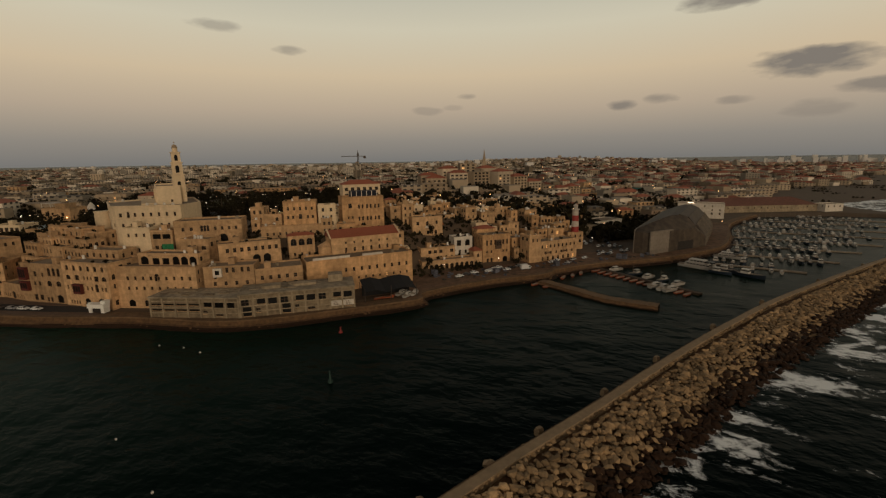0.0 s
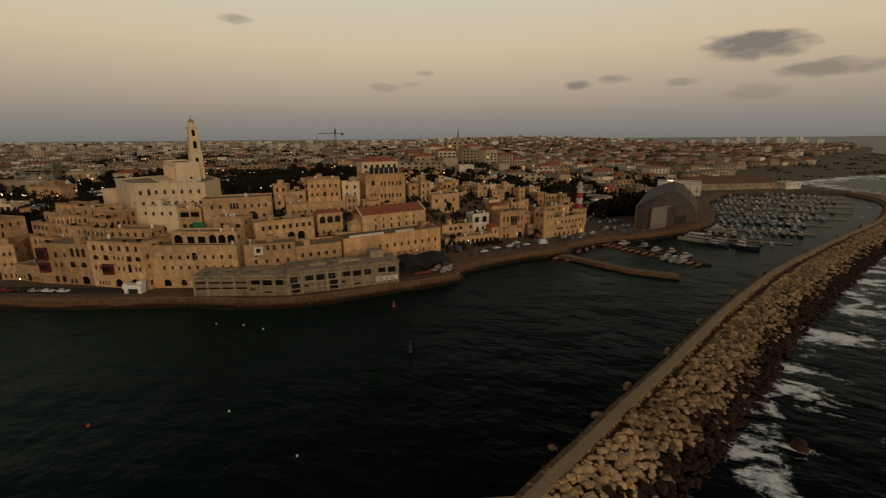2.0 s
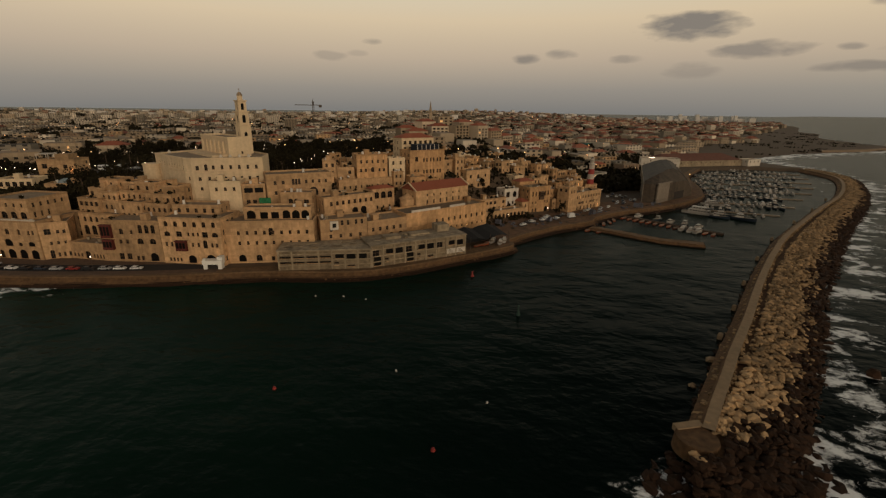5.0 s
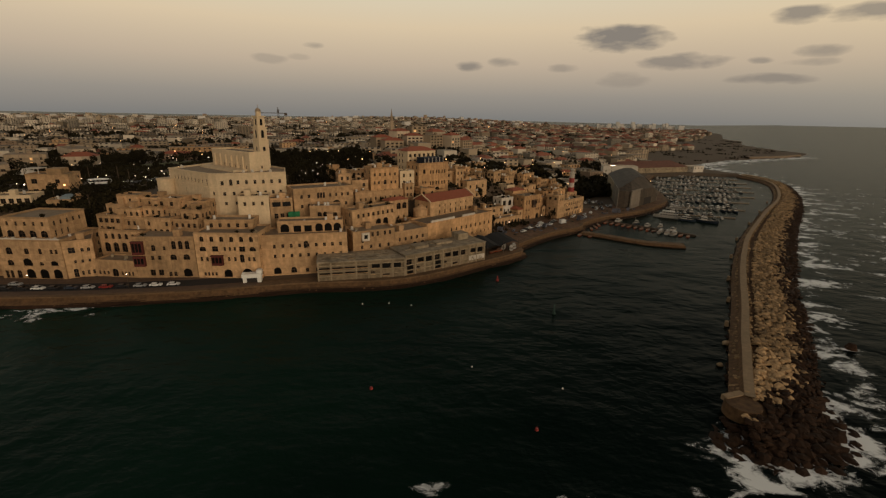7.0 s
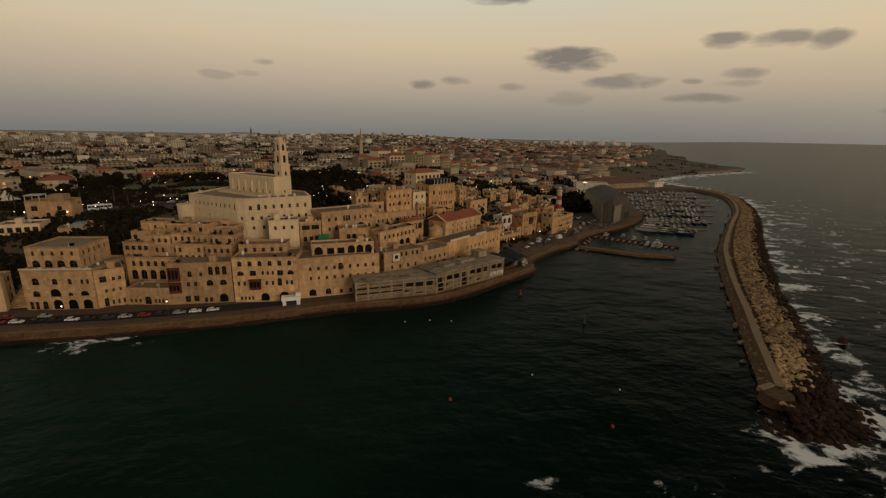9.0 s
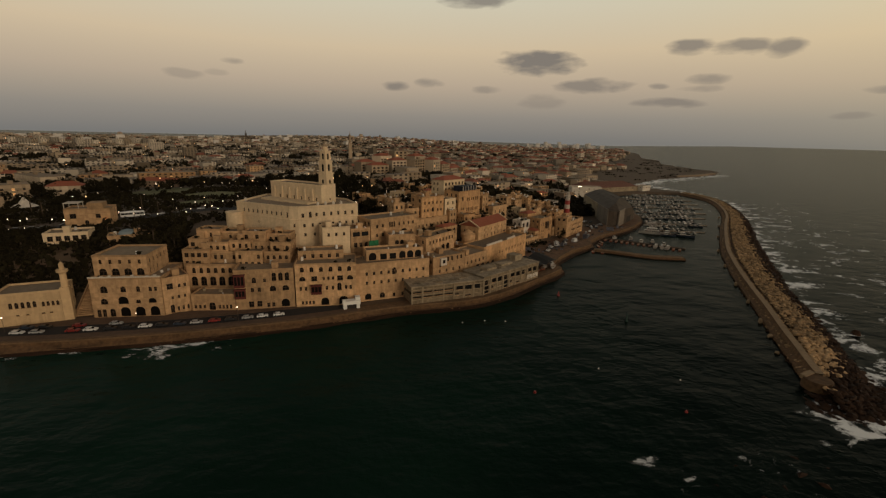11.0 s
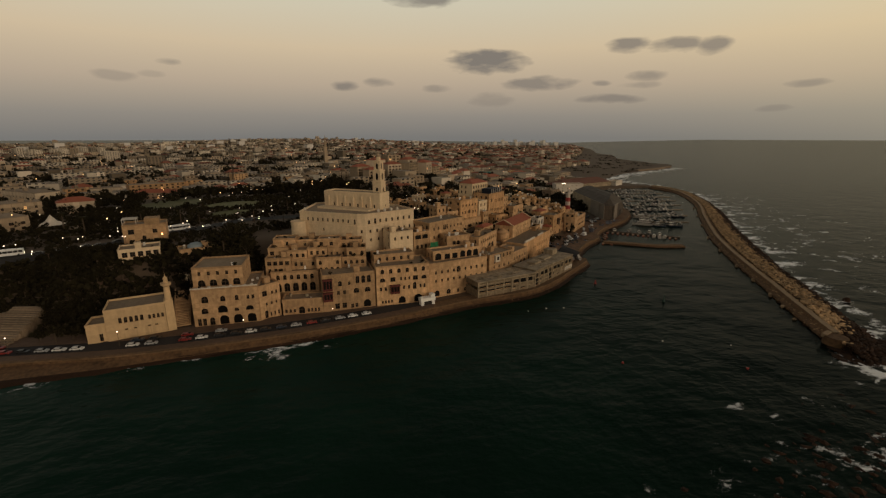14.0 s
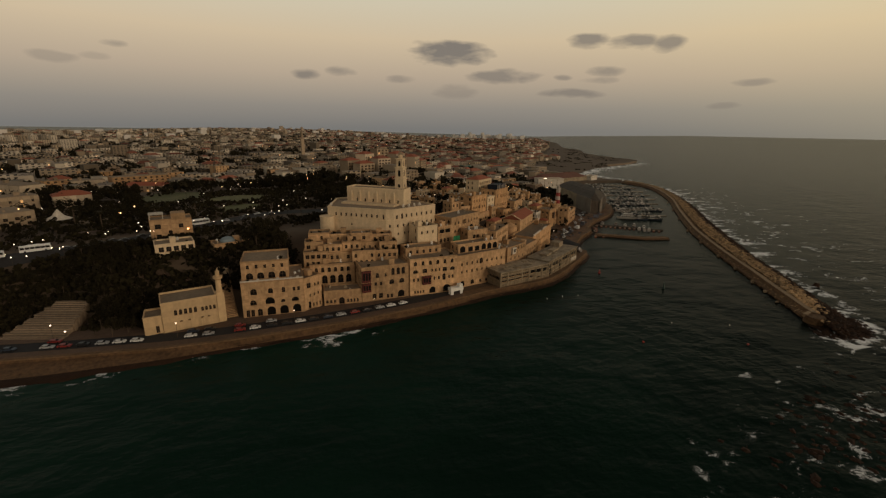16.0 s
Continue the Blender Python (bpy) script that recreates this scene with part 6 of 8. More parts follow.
tube(bm, 0, 0, 4.2, 8.6, 3.4, 0.15, 10, cap=False)
part("canopy", bm, M_WHITE, tent)
for k in range(10):
    bm = bmesh.new()
    tube(bm, 7.3 * math.cos(k * math.pi / 5), 7.3 * math.sin(k * math.pi / 5), -1.0, 2.25, 0.09, 0.09, 6)
    part("pole", bm, M_PALE, tent)
# stepped plaza below the trees
plaza = thing("stepped_plaza", Matrix.Translation((-312, 226.5, 3.8)) @ Matrix.Rotation(radians(-34), 4, "Z"), "broad fan of pale stone steps below the trees", "steps")
for k in range(17):
    bm = bmesh.new()
    q = 0.8 * math.sin(k * 2.3)
    box(bm, -13 + k * 0.42 + q, 12 - k * 0.3 + q * 0.6, k * 1.4, k * 1.4 + 1.5, -3, 0.25 + k * 0.42)
    part("step", bm, M_STEP, plaza)


# lamps
def lamp_post():
    l = thing("street_lamp", Matrix.Identity(4), "lit street lamp on a thin dark post", "street lamp", "street lamps")
    bm = bmesh.new()
    tube(bm, 0, 0, 0, 5.6, 0.09, 0.06, 6)
    part("post", bm, M_METAL, l)
    bm = bmesh.new()
    for k in range(4):
        a, b = -math.pi / 2 + k * math.pi / 4, -math.pi / 2 + (k + 1) * math.pi / 4
        tube(bm, 0, 0, 5.9 + 0.24 * math.sin(a), 5.9 + 0.24 * math.sin(b), max(0.02, 0.24 * math.cos(a)), max(0.02, 0.24 * math.cos(b)), 8, cap=False)
    part("globe", bm, M_LAMPW, l)
    return l


LAMP = lamp_post()
LAMP.matrix_world = Matrix.Translation((-200, 330, height(-200, 330)))
made = 0
for _ in range(1600):
    zone = rng.choice((((-330, -40), (270, 440)), ((-200, -60), (258, 330)), ((-110, 30), (262, 340)), ((-330, -225), (280, 300)), ((-300, -55), (430, 570))))
    x, y = rng.uniform(*zone[0]), rng.uniform(*zone[1])
    if not is_free(x, y, 0.6):
        continue
    copy_thing(LAMP, Matrix.Translation((x, y, height(x, y))))
    TAKEN.append((x, y, 2))
    made += 1
    if made >= 95:
        break
for x, y in ((-222, 183.5), (-187, 176), (-112, 178), (-100, 180.5), (-60, 196), (-300, 212), (-305, 222), (-265, 197), (-40, 190), (0, 226), (30, 240), (60, 262), (100, 300)):
    copy_thing(LAMP, Matrix.Translation((x, y, 3.8)))

# apartment houses behind the park
M_WALL2 = material("grey_cream_render", (0.33, 0.245, 0.16), 0.9, 0.2, 0.4, 0.05, 0, each=0.25)
M_WALL3 = material("pale_render", (0.47, 0.37, 0.26), 0.9, 0.16, 0.4, 0.05, 0, each=0.25)
M_WALL4 = material("brown_render", (0.24, 0.165, 0.11), 0.9, 0.2, 0.4, 0.05, 0, each=0.3)


def block(x, y, W, D, Hh, turn, mat, tiled, seed, wide=0.0):
    """A simple town house: walls, roof and windows on the two sides towards the sea."""
    q = random.Random(seed)
    z = height(x, y)
    b = thing("apartment_house", Matrix.Translation((x, y, z)) @ Matrix.Rotation(turn, 4, "Z"), "plain rendered town house with a red tiled roof" if tiled else "plain rendered town house with a flat roof", "house", "town houses")
    bm = bmesh.new()
    per = max(2, int(W / 5.5))
    fl = max(1, int(Hh / 3.4))
    holes = []
    for k in range(fl):
        holes += row(0.6, W - 0.6, k * 3.4 + 0.8, 1.9, per, wide or (2.4 if q.random() < 0.4 else 1.6))
    facade(bm, (-W / 2, -D / 2, 0), (1, 0, 0), (0, -1, 0), W, Hh, holes, 0.4)
    facade(bm, (W / 2, -D / 2, 0), (0, 1, 0), (1, 0, 0), D, Hh, [])
    facade(bm, (-W / 2, D / 2, 0), (0, -1, 0), (-1, 0, 0), D, Hh, [])
    facade(bm, (W / 2, D / 2, 0), (-1, 0, 0), (0, 1, 0), W, Hh, [])
    box(bm, -W / 2 + 0.05, W / 2 - 0.05, -D / 2 + 0.45, D / 2 - 0.05, -5, Hh - 0.3)
    part("wall", bm, mat, b)
    for h in holes:
        ob = part("window", pane_mesh(h[2] - h[0], h[3] - h[1], False, q.random() < 0.03), None, b)
        ob.matrix_local = Matrix.Translation((h[0] - W / 2, -D / 2 + 0.36, h[1]))
    bm = bmesh.new()
    if tiled:
        e = 0.6
        a = [bm.verts.new(c) for c in ((-W / 2 - e, -D / 2 - e, Hh), (W / 2 + e, -D / 2 - e, Hh), (W / 2 + e, D / 2 + e, Hh), (-W / 2 - e, D / 2 + e, Hh))]
        r = min(D, W) / 2 * 0.9
        r0, r1 = bm.verts.new((-W / 2 + r, 0, Hh + D * 0.22)), bm.verts.new((W / 2 - r, 0, Hh + D * 0.22))
        for f in ((a[0], a[1], r1, r0), (a[2], a[3], r0, r1), (a[1], a[2], r1), (a[3], a[0], r0), (a[3], a[2], a[1], a[0])):
            bm.faces.new(f)
        part("roof", bm, M_TILE, b)
    else:
        box(bm, -W / 2, W / 2, -D / 2, D / 2, Hh, Hh + 0.35)
        x0, y0 = q.uniform(-W / 3, W / 6), q.uniform(-D / 4, D / 8)
        box(bm, x0, x0 + 3.4, y0, y0 + 3.2, Hh + 0.35, Hh + 2.9)
        tx = q.uniform(-W / 3, W / 3)
        tube(bm, tx, -D / 4, Hh + 0.35, Hh + 1.9, 0.7, 0.7, 8)
        part("roof", bm, M_ROOF, b)


def city_ok(x, y):
    if not on_land(x, y) or coast_distance(x, y) < 30:
        return False
    if (-345 < x < -215 and y < 530) or (-215 <= x < -45 and y < 585) or (x < 105 and x > -50 and y < 400):
        return False
    if x > 95 and y < (425 if x < 215 else 545) and x < 460:
        return False
    if x > 420 and coast_distance(x, y) < lerp_table(x, [(420, 95), (620, 190), (1000, 260), (1500, 160), (2200, 90)]):
        return False
    return True


def green(x, y):
    """Belts of trees between the quarters."""
    return noise.noise((x * 0.0024, y * 0.0052, 3.3)) + 0.5 * noise.noise((x * 0.008, y * 0.014, 1.3)) > 0.10


# some large landmarks first
block(-338, 446, 26, 18, 12, radians(20), M_WALL2, False, 1)
block(-305, 458, 24, 16, 9, radians(8), M_WALL3, True, 11)
block(-250, 644, 60, 18, 14, radians(14), M_OCHRE, False, 2)
block(-300, 640, 30, 16, 10, radians(10), M_WALL3, False, 12)
block(-248, 556, 44, 14, 7, radians(-32), M_WALL4, True, 3)
block(-353, 572, 60, 20, 13, radians(-56), M_WALL3, False, 13)
block(-345, 385, 42, 26, 9, radians(30), M_WALL2, False, 4)
# terraced apartment complex with red roofs on the southern hill
ESTATE = [(-24, 548, 22, 16, 20), (0, 552, 22, 20, 30), (24, 556, 20, 24, 10), (46, 548, 22, 20, 26), (-14, 528, 24, 12, 12), (12, 530, 22, 15, 12), (36, 526, 22, 17, 30), (62, 532, 20, 20, 38), (84, 548, 22, 17, 36), (104, 562, 22, 15, 36), (124, 577, 22, 14, 36), (146, 593, 22, 15, 36), (166, 608, 20, 17, 36)]
for k, (x, y, w, hh, turn) in enumerate(ESTATE):
    block(x, y, w, 15, hh, radians(turn), M_WALL3 if k % 2 else M_WALL2, k % 4 != 2, 50 + k, 3.2)
for x, y, r in ((-338, 446, 20), (-305, 458, 18), (-250, 644, 40), (-300, 640, 20), (-248, 556, 28), (-353, 572, 36), (-345, 385, 24)):
    TAKEN.append((x, y, r * 0.75))
for e in ESTATE:
    TAKEN.append((e[0], e[1], 13))
rng = random.Random(21)
done = 0
for tries in range(20000):
    y = 300 + (rng.random() ** 1.2) * 520
    x = rng.uniform(-0.95 * y - 60, 620)
    if not city_ok(x, y):
        continue
    W, D = rng.uniform(13, 26), rng.uniform(11, 17)
    if not is_free(x, y, max(W, D) * 0.55):
        continue
    TAKEN.append((x, y, max(W, D) * 0.52))
    south = smooth(-80, 160, x)
    tiled = rng.random() < 0.10 + 0.24 * south
    block(x, y, W, D, rng.choice((6.8, 6.8, 10.2, 10.2, 13.6)), radians(rng.choice((10, 14, 100, 12)) + rng.uniform(-6, 6)), rng.choice((M_WALL2, M_WALL3, M_WALL2, M_STONE, M_WALL4, M_OCHRE)), tiled, 1000 + tries)
    done += 1
    if done >= 88:
        break

# the rest of the city, too far to pick apart
FAR = {}


def far_box(key, x, y, W, D, Hh, turn, q, tiled):
    verts, faces, mi = FAR.setdefault(key, ([], [], []))
    z = ground_z(x, y) - 1
    c, s = math.cos(turn), math.sin(turn)

    def add(px, py, pz):
        verts.append((x + px * c - py * s, y + px * s + py * c, z + pz))
        return len(verts) - 1

    lo = [add(a, b, -3) for a, b in ((-W / 2, -D / 2), (W / 2, -D / 2), (W / 2, D / 2), (-W / 2, D / 2))]
    hi = [add(a, b, Hh) for a, b in ((-W / 2, -D / 2), (W / 2, -D / 2), (W / 2, D / 2), (-W / 2, D / 2))]
    for i in range(4):
        faces.append((lo[i], lo[(i + 1) % 4], hi[(i + 1) % 4], hi[i]))
        mi.append(0)
    if tiled:
        r0, r1 = add(-W / 4, 0, Hh + D * 0.25), add(W / 4, 0, Hh + D * 0.25)
        for f in ((hi[0], hi[1], r1, r0), (hi[2], hi[3], r0, r1), (hi[1], hi[2], r1), (hi[3], hi[0], r0)):
            faces.append(f)
            mi.append(1)
    else:
        faces.append(tuple(hi))
        mi.append(2)
    fl = max(1, int(Hh / 3.4)) if key != "c" else 0
    for k in range(fl):
        n = max(1, int(W / 6))
        for j in range(n):
            a = -W / 2 + W * (j + 0.25) / n
            b = -W / 2 + W * (j + 0.72) / n
            f = [add(a, -D / 2 - 0.12, k * 3.4 + 2.0), add(b, -D / 2 - 0.12, k * 3.4 + 2.0), add(b, -D / 2 - 0.12, k * 3.4 + 3.7), add(a, -D / 2 - 0.12, k * 3.4 + 3.7)]
            faces.append(tuple(f))
            mi.append(3)


GRID = {}
for tries in range(90000):
    y = 330 + (rng.random() ** 1.9) * 3900
    x = rng.uniform(-1.05 * y - 60, 1.12 * y + 200)
    if math.hypot(x, y) > 4700:
        continue
    if not city_ok(x, y):
        continue
    W, D = rng.uniform(15, 38), rng.uniform(11, 18)
    r = max(W, D) * 0.55
    if (y < 860 and not is_free(x, y, r)) or (green(x, y) and rng.random() < 0.85):
        continue
    key = (int(x // 30), int(y // 24))
    if key in GRID:
        continue
    GRID[key] = 1
    south = smooth(-80, 260, x - 0.25 * (y - 400))
    tall = rng.random() < 0.02 * smooth(700, 1500, y)
    Hh = rng.choice((6.8, 6.8, 10.2, 6.8, 10.2, 13.6)) if not tall else rng.choice((17, 20, 27))
    far_box("a" if rng.random() < 0.55 else "b", x, y, W, D, Hh, radians(rng.choice((10, 14, 100)) + rng.uniform(-8, 8)), rng, rng.random() < 0.06 + 0.34 * south)
    if len(GRID) > 7500:
        break
# towers on the southern skyline
for k in range(34):
    s = rng.gauss(0, 170)
    px, py = 2480 + s + rng.uniform(-40, 40), 3080 - 0.6 * s + rng.uniform(-120, 120)
    if not on_land(px, py):
        continue
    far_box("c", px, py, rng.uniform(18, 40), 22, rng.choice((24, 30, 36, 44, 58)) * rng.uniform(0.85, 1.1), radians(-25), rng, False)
for k in range(90):
    y = rng.uniform(2300, 3900)
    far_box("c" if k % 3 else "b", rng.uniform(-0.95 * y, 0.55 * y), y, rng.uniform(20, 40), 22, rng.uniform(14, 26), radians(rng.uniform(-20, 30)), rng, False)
# rows of slabs across the plain inland
for k in range(46):
    far_box("b", -1500 + k * 24 + rng.uniform(-8, 8), 1880 + 5 * k + rng.uniform(-60, 60), rng.uniform(14, 22), 18, rng.uniform(20, 30), radians(30), rng, False)
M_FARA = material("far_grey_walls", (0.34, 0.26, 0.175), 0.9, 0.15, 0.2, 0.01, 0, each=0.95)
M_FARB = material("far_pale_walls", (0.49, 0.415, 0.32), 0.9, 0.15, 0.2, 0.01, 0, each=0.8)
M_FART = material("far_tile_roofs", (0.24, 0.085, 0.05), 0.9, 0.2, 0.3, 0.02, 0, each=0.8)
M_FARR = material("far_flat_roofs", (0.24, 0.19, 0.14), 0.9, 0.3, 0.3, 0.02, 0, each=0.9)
M_WIN = material("far_window", (0.03, 0.025, 0.02), 0.5, 0.3, 0.2, 0.1, 0)
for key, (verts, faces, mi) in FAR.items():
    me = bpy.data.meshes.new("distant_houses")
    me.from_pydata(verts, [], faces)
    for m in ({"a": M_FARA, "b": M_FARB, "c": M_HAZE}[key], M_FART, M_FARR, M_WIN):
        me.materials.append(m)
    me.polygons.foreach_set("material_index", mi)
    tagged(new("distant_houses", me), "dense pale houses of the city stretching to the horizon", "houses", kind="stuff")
# far trees between the houses
verts, faces = [], []
for k in range(13000):
    y = 330 + (rng.random() ** 1.7) * 3600
    x = rng.uniform(-1.0 * y - 40, 0.95 * y + 150)
    if not on_land(x, y) or coast_distance(x, y) < 40 or (y < 860 and not is_free(x, y, 3)) or (x > 300 and coast_distance(x, y) < 330) or (-345 < x < -45 and y < 480) or (not green(x, y) and rng.random() < 0.6):
        continue
    for c in range(rng.choice((1, 1, 2, 4))):
        px, py, r = x + rng.gauss(0, 9), y + rng.gauss(0, 6), rng.uniform(3, 6)
        pz = ground_z(px, py) + r * 0.8
        for n in range(16):
            v = Vector((rng.gauss(0, 1), rng.gauss(0, 1), rng.gauss(0, 0.8))).normalized() * r
            a = Vector((rng.gauss(0, 1), rng.gauss(0, 1), rng.gauss(0, 1))).normalized()
            b = a.cross(v).normalized()
            s = r * 0.42
            i = len(verts)
            cpt = Vector((px, py, pz)) + v * 0.8
            verts += [tuple(cpt + a * s), tuple(cpt + b * s), tuple(cpt - a * s), tuple(cpt - b * s)]
            faces.append((i, i + 1, i + 2, i + 3))
tagged(new("distant_trees", leaf_mesh("distant_trees", verts, faces, M_LEAF)), "dark trees between the houses of the city", "trees", kind="stuff")
# low scrub on the southern shore
verts, faces = [], []
for k in range(650):
    x, y = rng.uniform(430, 1500), rng.uniform(470, 1500)
    if not on_land(x, y) or not 25 < coast_distance(x, y) < 330 or noise.noise((x * 0.01, y * 0.01, 5)) < -0.1:
        continue
    for n in range(9):
        a = Vector((rng.gauss(0, 1), rng.gauss(0, 1), rng.gauss(0, 1))).normalized() * rng.uniform(1.0, 2.4)
        b = a.cross(Vector((rng.gauss(0, 1), rng.gauss(0, 1), rng.gauss(0, 1)))).normalized() * rng.uniform(1.0, 2.4)
        px, py = x + rng.gauss(0, 6), y + rng.gauss(0, 4)
        c = Vector((px, py, ground_z(px, py) + rng.uniform(0.3, 1.5)))
        i = len(verts)
        verts += [tuple(c + a), tuple(c + b), tuple(c - a), tuple(c - b)]
        faces.append((i, i + 1, i + 2, i + 3))
tagged(new("scrub", leaf_mesh("scrub", verts, faces, M_LEAF)), "low dark scrub on the bare southern shore", "shrubs", kind="stuff")
# lights scattered over the city
verts, faces = [], []
for k in range(190):
    y = 340 + (rng.random() ** 1.5) * 2200
    x = rng.uniform(-0.95 * y, 0.5 * y + 100)
    if not on_land(x, y):
        continue
    r, z = 0.35 + y * 0.0002, height(x, y) + rng.uniform(6, 12)
    i = len(verts)
    verts += [(x - r, y, z), (x, y - r, z), (x + r, y, z), (x, y + r, z), (x, y, z + r), (x, y, z - r)]
    faces += [(i, i + 1, i + 4), (i + 1, i + 2, i + 4), (i + 2, i + 3, i + 4), (i + 3, i, i + 4), (i + 1, i, i + 5), (i + 2, i + 1, i + 5), (i + 3, i + 2, i + 5), (i, i + 3, i + 5)]
tagged(new("distant_lights", leaf_mesh("distant_lights", verts, faces, M_LAMP)), "scattered warm street lights of the city", "lights", kind="stuff")


# ---- quay life ----
CAR_PAINT = [material("car_paint_" + n, c, 0.35, 0.08, 1, 0.3, 0, spec=0.5) for n, c in (("white", (0.62, 0.61, 0.59)), ("black", (0.018, 0.018, 0.02)), ("silver", (0.33, 0.33, 0.33)), ("red", (0.22, 0.025, 0.02)), ("blue", (0.03, 0.04, 0.06)))]
CAR_WORD = ["white", "black", "silver", "dark red", "dark blue"]
M_TYRE = material("tyre_rubber", (0.015, 0.015, 0.015), 0.9, 0.1, 2, 0.2, 0)
M_HEAD = glowing("headlight", (1.0, 0.8, 0.5), 14.0)


def car_meshes(paint):
    bm = bmesh.new()
    side = [(-2.2, 0.35), (-2.2, 0.85), (-1.9, 1.0), (-1.45, 1.42), (0.35, 1.45), (1.05, 0.98), (2.05, 0.85), (2.2, 0.6), (2.2, 0.35)]
    a = [bm.verts.new((x, -0.88 if z < 1.05 else -0.7, z)) for x, z in side]
    b = [bm.verts.new((x, 0.88 if z < 1.05 else 0.7, z)) for x, z in side]
    bm.faces.new(a)
    bm.faces.new(b[::-1])
    for i in range(len(side)):
        j = (i + 1) % len(side)
        bm.faces.new((a[j], a[i], b[i], b[j]))
    body = mesh_of("body", bm, paint)
    bm = bmesh.new()
    for s in (-1, 1):
        v = [bm.verts.new((x, s * (0.885 - 0.18 * (z - 1.0) / 0.42), z)) for x, z in ((-1.72, 1.03), (0.9, 1.03), (0.32, 1.38), (-1.4, 1.36))]
        bm.faces.new(v)
    for x0, z0, x1, z1 in ((0.42, 1.43, 1.05, 1.0), (-1.52, 1.4, -1.93, 1.02)):
        v = [bm.verts.new(c) for c in ((x0 + 0.02, -0.62, z0), (x0 + 0.02, 0.62, z0), (x1 + 0.02, 0.74, z1), (x1 + 0.02, -0.74, z1))]
        bm.faces.new(v)
    glass = mesh_of("window_glass", bm, M_GLASS)
    return body, glass


bm = bmesh.new()
n = 12
for s in (-0.11, 0.11):
    bm.faces.new([bm.verts.new((0.32 * math.cos(6.2832 * i / n), s, 0.32 * math.sin(6.2832 * i / n))) for i in range(n)])
for i in range(n):
    a, b = 6.2832 * i / n, 6.2832 * (i + 1) / n
    bm.faces.new([bm.verts.new(c) for c in ((0.32 * math.cos(a), -0.11, 0.32 * math.sin(a)), (0.32 * math.cos(b), -0.11, 0.32 * math.sin(b)), (0.32 * math.cos(b), 0.11, 0.32 * math.sin(b)), (0.32 * math.cos(a), 0.11, 0.32 * math.sin(a)))])
WHEEL = mesh_of("wheel", bm, M_TYRE)
bm = bmesh.new()
box(bm, 2.15, 2.25, -0.12, 0.12, 0.6, 0.8)
HEADLIGHT = mesh_of("headlight", bm, M_HEAD)
CARS = {}


def car(x, y, z, turn, k, lights=False, group="cars parked on the quay", where="parked on the quay"):
    if k not in CARS:
        CARS[k] = car_meshes(CAR_PAINT[k])
    c = thing("car", Matrix.Translation((x, y, z)) @ Matrix.Rotation(turn, 4, "Z"), f"{CAR_WORD[k]} small car {where}", "car", group)
    part("body", CARS[k][0], None, c)
    part("window_glass", CARS[k][1], None, c)
    for wx in (-1.4, 1.35):
        for wy in (-0.8, 0.8):
            part("wheel", WHEEL, None, c).matrix_local = Matrix.Translation((wx, wy, 0.32))
    if lights:
        for wy in (-0.6, 0.6):
            part("headlight", HEADLIGHT, None, c).matrix_local = Matrix.Translation((0, wy, 0))


rng = random.Random(31)
order = [1, 0, 1, 4, 2, 3, 1, 2, 0, 0, 0, 2, 3, 0, 1]
s, i = 0.0, 0
total = sum(math.dist(a, b) for a, b in zip(ROAD_LINE, ROAD_LINE[1:]))
while s < total - 6:
    t = s / total
    (x, y), (x2, y2) = along_line(ROAD_LINE, t), along_line(ROAD_LINE, min(1, t + 0.004))
    d = Vector((x2 - x, y2 - y)).normalized()
    if -345 < x < -166 and rng.random() < 0.88:
        o = 7.2
        car(x - d.y * o, y + d.x * o, 3.72, math.atan2(d.y, d.x), order[i % 15])
        if x < -215 and rng.random() < 0.32:
            car(x - d.y * 11.8, y + d.x * 11.8, 3.72, math.atan2(d.y, d.x), rng.randrange(5))
        i += 1
    s += rng.uniform(5.6, 6.8)
for x, y, t in ((24, 232, 20), (27, 236, 22), (30, 240, 20), (34, 235, 25), (37, 239, 25), (42, 243, 24), (46, 240, 28), (12, 226, 10), (16, 229, 15), (8, 222, 30), (62, 252, 40), (66, 256, 42), (71, 250, 38), (76, 258, 42), (84, 262, 50), (96, 272, 55), (100, 277, 60), (104, 298, 60), (106, 305, 60), (-112, 172, 5)):
    if is_free(x, y, 1.5):
        car(x, y, 3.98, radians(t), rng.choice((0, 0, 0, 1, 2, 4)))
for k in range(22):
    t = (k + rng.random() * 0.7) / 22
    line = [(-340, 291), (-326, 290), (-282, 292), (-230, 304), (-190, 311)]
    x, y = along_line(line, t)
    x2, y2 = along_line(line, min(1, t + 0.01))
    if t > 0.98 or 0.08 < t < 0.2 or abs(x + 240) < 9:
        continue
    o = rng.choice((-3, 0.5, 3.2))
    a = math.atan2(y2 - y, x2 - x)
    car(x - math.sin(a) * o, y + math.cos(a) * o, height(x, y) + 0.35, a + (math.pi if o > 0 else 0), rng.choice((0, 1, 2, 1)), rng.random() < 0.5, "cars on the hill road", "on the hill road")


